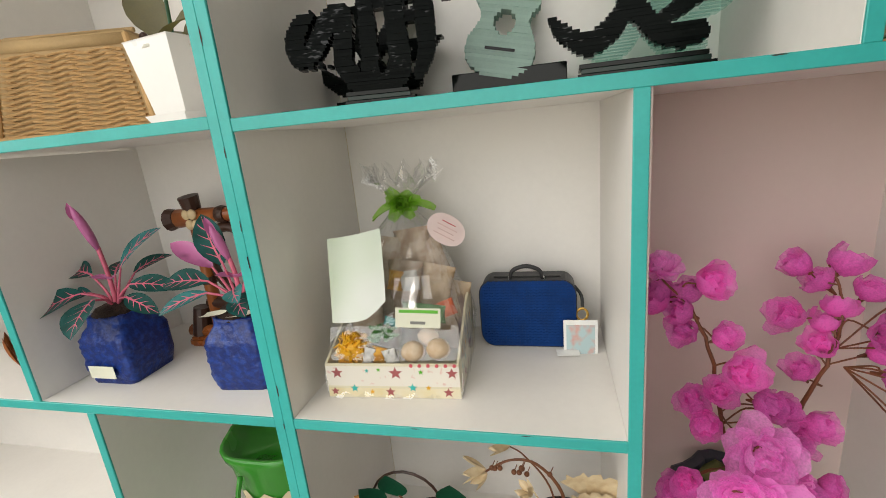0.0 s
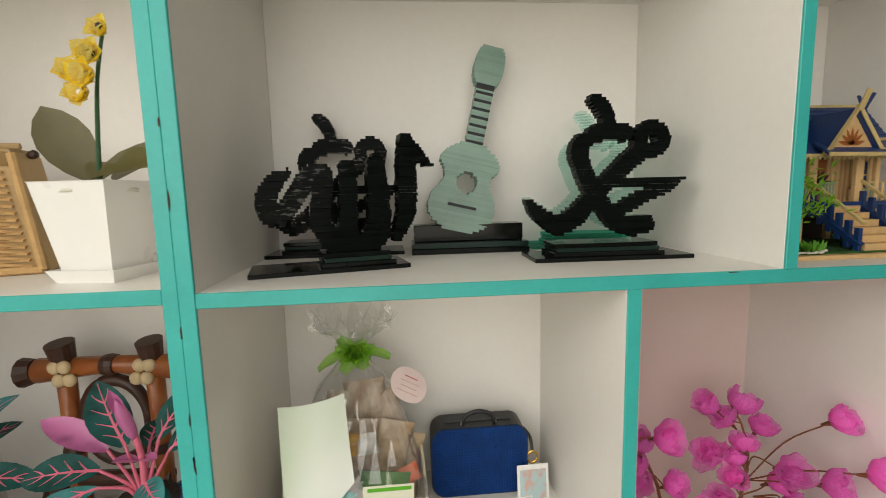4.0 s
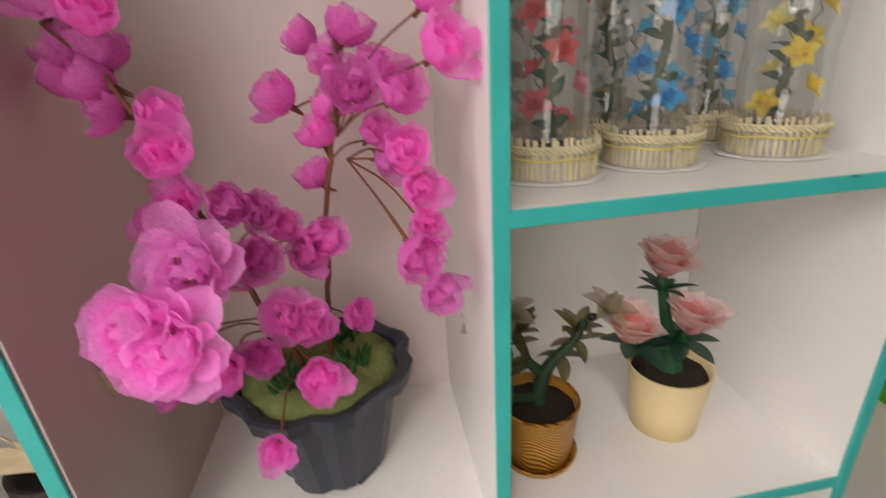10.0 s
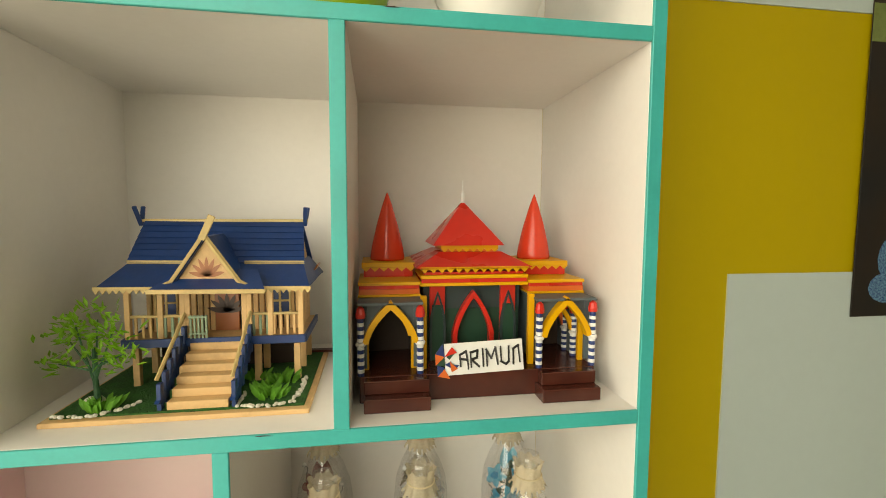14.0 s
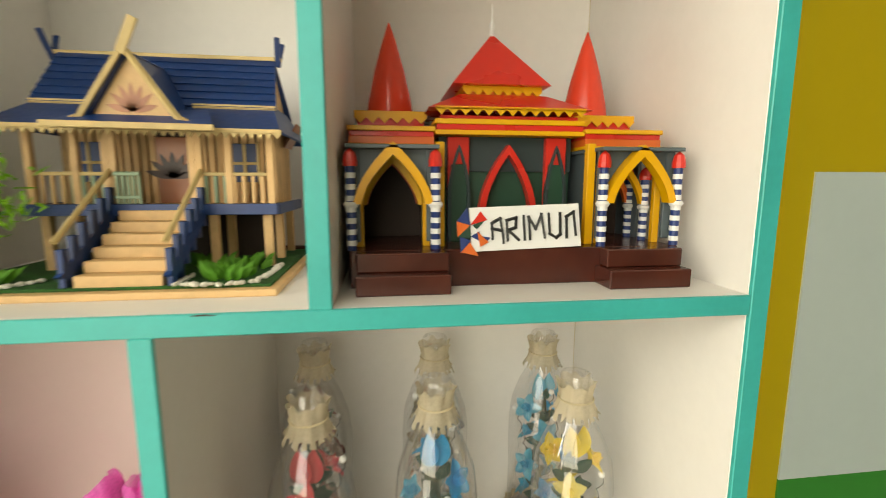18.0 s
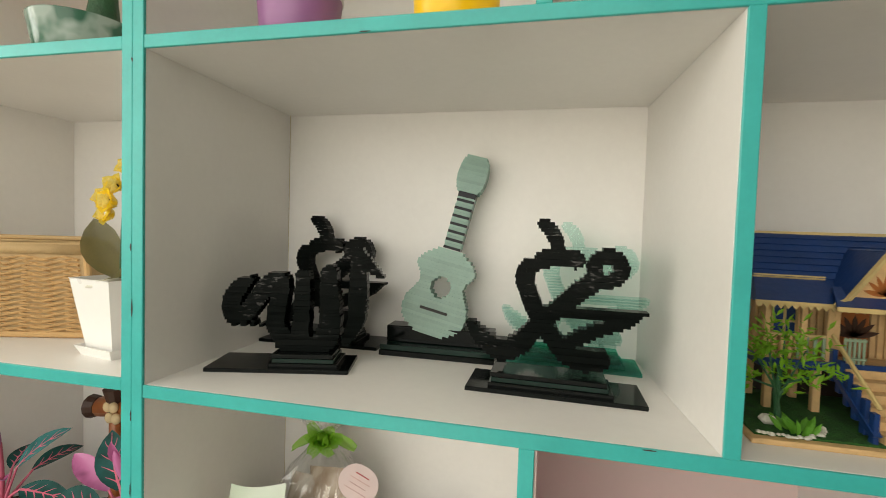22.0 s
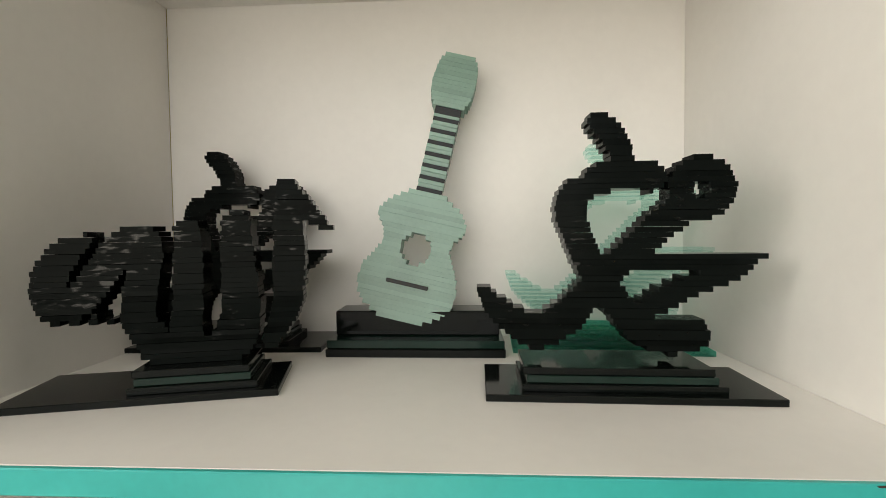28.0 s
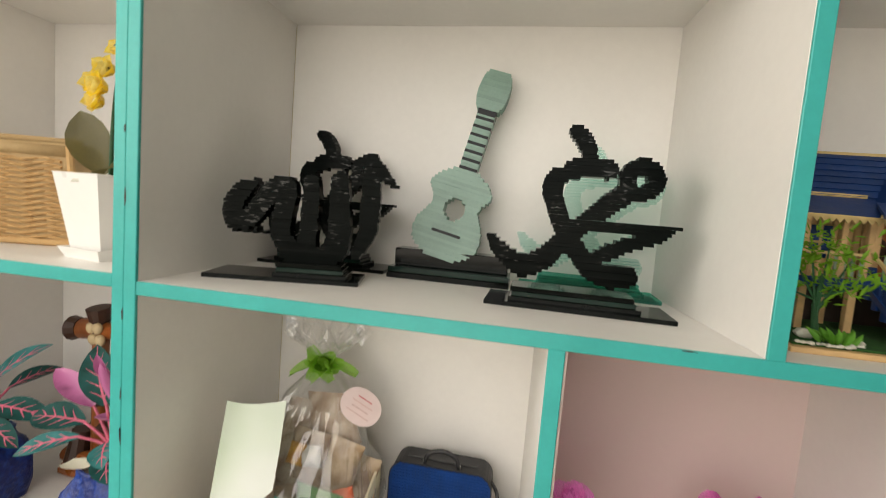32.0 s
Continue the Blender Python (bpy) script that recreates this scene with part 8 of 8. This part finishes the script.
# ---- lower rows ----
def green_vase():
    t = thing("decorated_vase", "bright green vase with cream decoupage front", "vase", pose(-0.150, 0.155, Z_D))
    part("body", lathe([(0.060, 0), (0.066, 0.004), (0.080, 0.08), (0.092, 0.17), (0.104, 0.262), (0.110, 0.285), (0.112, 0.300), (0.104, 0.300), (0.096, 0.27), (0.001, 0.265)], 36, wave=lambda a, i: 1 + (0.05 * math.sin(5 * a) if i > 4 else 0)), GREEN_VASE, t, smooth=True)
    bm, cols = bmesh.new(), []
    for k in range(9):
        a = radians(-90 + (-26 + 8.2 * k))
        cols.append([bm.verts.new(((r + 0.002) * math.cos(a), (r + 0.002) * math.sin(a), z + 0.008 * math.sin(k * 1.9))) for r, z in ((0.072, 0.04), (0.082, 0.10), (0.090, 0.16), (0.098, 0.215))])
    for a, b in zip(cols, cols[1:]):
        for k in range(3):
            bm.faces.new((a[k], b[k], b[k + 1], a[k + 1]))
    part("decoupage", bm, DECOUPAGE, t, "cream picture with a red flower")
    part("handle", tube(spline([(-0.02, -0.112, 0.27), (-0.022, -0.130, 0.22), (-0.026, -0.112, 0.15)], 4), 0.005, 6), GREEN_VASE, t, smooth=True)


def velvet_plant():
    t = thing("artificial_plant", "dark green velvet leaves on a brown hoop in a brown pot", "flower pot", pose(0.150, 0.150, Z_D))
    pot_round(t, 0.055, 0.068, 0.095, BAMBOO_DARK)
    soil_in(t, 0.060, 0.085)
    hoop = [Vector((-0.040 + 0.072 * math.cos(a), -0.01, 0.150 + 0.075 * math.sin(a))) for a in [math.pi * (1.25 - 1.5 * k / 16) for k in range(17)]]
    part("hoop", tube(hoop, 0.0026, 6), BAMBOO_DARK, t)
    for x, z, a, l, w in ((-0.050, 0.178, 95, 0.085, 0.056), (-0.080, 0.160, 130, 0.070, 0.046), (-0.020, 0.140, 60, 0.075, 0.044), (0.060, 0.170, 88, 0.085, 0.062), (0.060, 0.120, 45, 0.095, 0.058), (0.095, 0.150, 40, 0.075, 0.046), (0.05, 0.11, 0, 0.080, 0.048), (-0.06, 0.10, 180, 0.085, 0.052), (0.0, 0.12, 95, 0.07, 0.045), (0.03, 0.10, -20, 0.07, 0.05)):
        d = (math.cos(radians(a)), -0.25, math.sin(radians(a)))
        leaves_part(t, [((x, -0.02, z), d, (0, -1, 0.3), l, w, 0.25)], FELT_GREEN)
        branch(t, [(0, 0, 0.085), (x * 0.7, -0.01, z * 0.8), (x, -0.02, z)], 0.003, 0.002, BROWN_STEM)
    leaves_part(t, [((-0.115, -0.02, 0.165), (-0.6, -0.3, 0.6), (0, -1, 0), 0.035, 0.026, 0.4)], AMBER_FL, "petal")


def dried_arrangement():
    t = thing("dried_arrangement", "dried husks, twigs and seed pods in a dark brown pot", "dried flowers", pose(0.405, 0.150, Z_D))
    part("pot", lathe([(0.050, 0), (0.054, 0.004), (0.066, 0.07), (0.068, 0.130), (0.062, 0.130), (0.060, 0.110), (0.001, 0.108)], 28), DARK_POT, t, smooth=True)
    arch = [(0.010, -0.02, 0.125), (0.0, -0.03, 0.230), (-0.040, -0.03, 0.285), (-0.085, -0.03, 0.290), (-0.130, -0.03, 0.262)]
    branch(t, arch, 0.0035, 0.0018, BROWN_STEM, "twig")
    branch(t, [(0.0, -0.02, 0.12), (-0.02, -0.03, 0.24), (-0.06, -0.03, 0.300), (-0.085, -0.03, 0.318)], 0.002, 0.0012, BROWN_STEM, "twig")
    branch(t, [(0.0, -0.02, 0.12), (-0.020, -0.045, 0.19), (-0.048, -0.05, 0.250)], 0.002, 0.0012, SHELL, "twig")
    for p, d, l in (((-0.085, -0.03, 0.318), (-1, -0.2, 0.25), 0.040), ((-0.130, -0.03, 0.266), (-1, -0.2, 0.1), 0.048), ((-0.128, -0.03, 0.258), (-0.9, -0.2, -0.4), 0.036), ((-0.05, -0.045, 0.236), (-0.6, -0.2, 0.7), 0.032)):
        bm = bmesh.new()
        for k in range(5):
            a = 2 * math.pi * k / 5
            side = Vector(d).normalized().orthogonal()
            side.rotate(Matrix.Rotation(a, 3, Vector(d).normalized()))
            petal(bm, frame_of(p, Vector(d).normalized() + 0.25 * side, side), l, 0.016, 0.3, 0.3)
        part("husk_bud", bm, SHELL, t, "cream dried husk", smooth=True)
    rng = random.Random(9)
    for k in range(9):
        p = Vector(arch[2]).lerp(Vector(arch[3]), rng.random()) + Vector((rng.uniform(-0.04, 0.05), -0.002, -0.008 - 0.018 * rng.random()))
        bm = bmesh.new()
        bmesh.ops.create_icosphere(bm, subdivisions=2, radius=0.0048, matrix=Matrix.Translation(p))
        part("seed_pod", bm, BROWN_STEM, t, smooth=True)
        part("seed_stalk", tube([p, p + Vector((0.006, 0, 0.016))], 0.0008, 4), BROWN_STEM, t)
    for base, a0, n, l, tilt in (((0.048, -0.03, 0.215), 75, 13, 0.095, 0.1), ((0.056, -0.02, 0.185), 85, 10, 0.080, 0.0), ((0.020, -0.06, 0.115), 200, 9, 0.090, -0.5), ((0.035, -0.07, 0.10), 265, 9, 0.075, -0.4), ((-0.030, -0.065, 0.10), 200, 7, 0.070, -0.4), ((0.010, -0.075, 0.11), 160, 8, 0.075, -0.6), ((0.040, -0.06, 0.125), 255, 8, 0.060, -0.4), ((0.030, -0.05, 0.14), 110, 9, 0.085, -0.1)):
        bm, grid = bmesh.new(), []
        for k in range(2 * n + 1):
            a = radians(a0 + (k / 2 - n / 2) * 8)
            d = Vector((math.cos(a), -0.25 + tilt * 0.3, math.sin(a))).normalized()
            far = l * (0.92 + 0.08 * (k % 2) + 0.05 * math.sin(k * 1.7))
            grid.append([bm.verts.new(Vector(base) + d * far * r + Vector((0, -0.002 * (k % 2) - 0.014 * r * r, 0))) for r in (0.06, 0.3, 0.55, 0.8, 1.0)])
        for g, h in zip(grid, grid[1:]):
            for r in range(4):
                bm.faces.new((g[r], h[r], h[r + 1], g[r + 1]))
        part("fan_husk", bm, SHELL, t, "cream ribbed husk fan", smooth=True)
        branch(t, [(0.0, -0.01, 0.11), (base[0] * 0.6, base[1] * 0.7, base[2] * 0.9), base], 0.003, 0.002, SHELL, "twig")


green_vase()
velvet_plant()
dried_arrangement()


def woven_bin(x, y, label, r0, r1, h, kind):
    t = thing("woven_basket", label, "basket", pose(x, y, Z_E))
    part("body", lathe([(r0 - 0.004, 0), (r0, 0.003), (r1, h), (r1 + 0.003, h + 0.004), (r1 - 0.006, h + 0.004), (r1 - 0.010, h - 0.02), (r0 - 0.01, 0.012), (0.001, 0.010)], 36, wave=(lambda a, i: (1 / max(abs(math.cos(a)), abs(math.sin(a)))) ** 0.6 * 0.92)), LATTICE_TAN if kind == "lattice" else PLAID, t, smooth=True)
    wave = lambda a: (1 / max(abs(math.cos(a)), abs(math.sin(a)))) ** 0.6 * 0.92
    for turn in (-1, 1):
        for k in range(12):
            pts = []
            for j in range(13):
                v = j / 12
                a = 2 * math.pi * k / 12 + turn * v * 1.3
                r = (r0 + (r1 - r0) * v) * wave(a) + 0.0018 + 0.0008 * turn
                pts.append(Vector((r * math.cos(a), r * math.sin(a), 0.006 + v * (h - 0.012))))
            part("strip", tube(pts, 0.0030, 4), LATTICE_BLUE if kind == "lattice" else (C_ORANGE if k % 2 else SHELL), t)
    part("rim", tube([Vector(((r1 + 0.002) * wave(a) * math.cos(a), (r1 + 0.002) * wave(a) * math.sin(a), h + 0.002)) for a in [2 * math.pi * k / 36 for k in range(37)]], 0.005, 6), BAMBOO_DARK if kind != "lattice" else LATTICE_TAN, t, "bound rim")


woven_bin(1.240, 0.165, "tan basket with violet diagonal strips", 0.072, 0.096, 0.325, "lattice")
woven_bin(0.880, 0.165, "red and cream plaited basket with dark rim", 0.080, 0.098, 0.300, "plaid")
woven_bin(0.350, 0.165, "brown plaited basket on the lowest shelf", 0.075, 0.092, 0.285, "lattice")


def batik_pouch():
    t = thing("cloth_pouch", "cream printed cloth pouch standing on the lowest shelf", "pouch", pose(0.575, 0.13, Z_E, 0, 0, 6))
    bm = bevelled(-0.085, 0.085, -0.035, 0.035, 0, 0.290, 0.012, 2)
    part("body", bm, SHELL, t, smooth=True)
    rng = random.Random(2)
    for k in range(26):
        x, z = rng.uniform(-0.07, 0.07), rng.uniform(0.04, 0.27)
        part("printed_fleck", bevelled(-0.006, 0.006, -0.0012, 0, -0.002, 0.002, 0.0004), BAMBOO_DARK, t, m=pose(x, -0.0350, z, 0, rng.uniform(-30, 30), 0))


batik_pouch()


def carved_box():
    t = thing("carved_bowl", "dark brown carved wooden bowl", "bowl", pose(-0.640, 0.13, Z_C))
    part("body", lathe([(0.045, 0), (0.050, 0.004), (0.060, 0.04), (0.068, 0.09), (0.060, 0.12), (0.054, 0.12), (0.060, 0.09), (0.001, 0.02)], 28), BAMBOO_DARK, t, smooth=True)
    for k in range(10):
        a = 2 * math.pi * k / 10
        bm = petal(bmesh.new(), frame_of((0.066 * math.cos(a), 0.066 * math.sin(a), 0.03), (0.1 * math.cos(a), 0.1 * math.sin(a), 1), (math.cos(a), math.sin(a), 0)), 0.07, 0.03, 0.2, 0.1)
        part("carved_leaf", bm, BAMBOO_RED, t)


carved_box()


# ---- right of the shelf: tiered bench and poster ----
def bench_block(x0, x1, y0, y1, h, label):
    t = thing("bench_block", label, "bench", pose(0, 0, 0))
    part("body", bevelled(x0 + 0.012, x1, y0 + 0.012, y1, 0, h - 0.030, 0.004), BENCH_WHITE, t)
    part("edge_trim", bevelled(x0, x1, y0, y0 + 0.045, h - 0.030, h, 0.004), GREEN_EDGE, t, "bright green edge")
    part("edge_trim", bevelled(x0, x0 + 0.045, y0 + 0.045, y1, h - 0.030, h, 0.004), GREEN_EDGE, t, "bright green edge")
    part("seat", bevelled(x0 + 0.046, x1, y0 + 0.046, y1, h - 0.024, h + 0.005, 0.005), BENCH_TOP, t, "cream seat slab")
    return t


bench_block(1.834, 2.203, -0.030, WALL_Y - 0.002, 0.341, "white bench block with green edges and cream top")
bench_block(2.205, 3.40, -0.060, WALL_Y - 0.002, 0.490, "taller white bench block with green edges")


def poster():
    t = thing("poster", "dark printed poster with blue figures on the wall", "poster", pose(2.156, WALL_Y - 0.002, 1.362))
    part("sheet", bevelled(0, 0.60, -0.003, 0, 0, 0.84, 0.0008), POSTER_DARK, t)
    rng = random.Random(3)
    for x, z, w, h in ((0.04, 0.03, 0.10, 0.07), (0.06, 0.08, 0.07, 0.10), (0.09, 0.16, 0.06, 0.09), (0.07, 0.30, 0.05, 0.05), (0.20, 0.05, 0.16, 0.16), (0.40, 0.08, 0.14, 0.20), (0.28, 0.30, 0.20, 0.12)):
        part("printed_shape", lathe([(0.5, 0), (0.5, 0.001), (0.01, 0.0014)], 14), POSTER_BLUE, t, "blue printed patch", m=pose(x + w / 2, -0.0032, z + h / 2, 90, 0, 0) @ Matrix.Diagonal((w, h, 1, 1)))
    part("printed_band", bevelled(0.0, 0.60, -0.0040, -0.003, 0.60, 0.68, 0.0003), MOSS, t, "green printed band")
    part("printed_band", bevelled(0.01, 0.60, -0.0040, -0.003, 0.76, 0.84, 0.0003), POSTER_BLUE, t, "pale blue printed band")


poster()
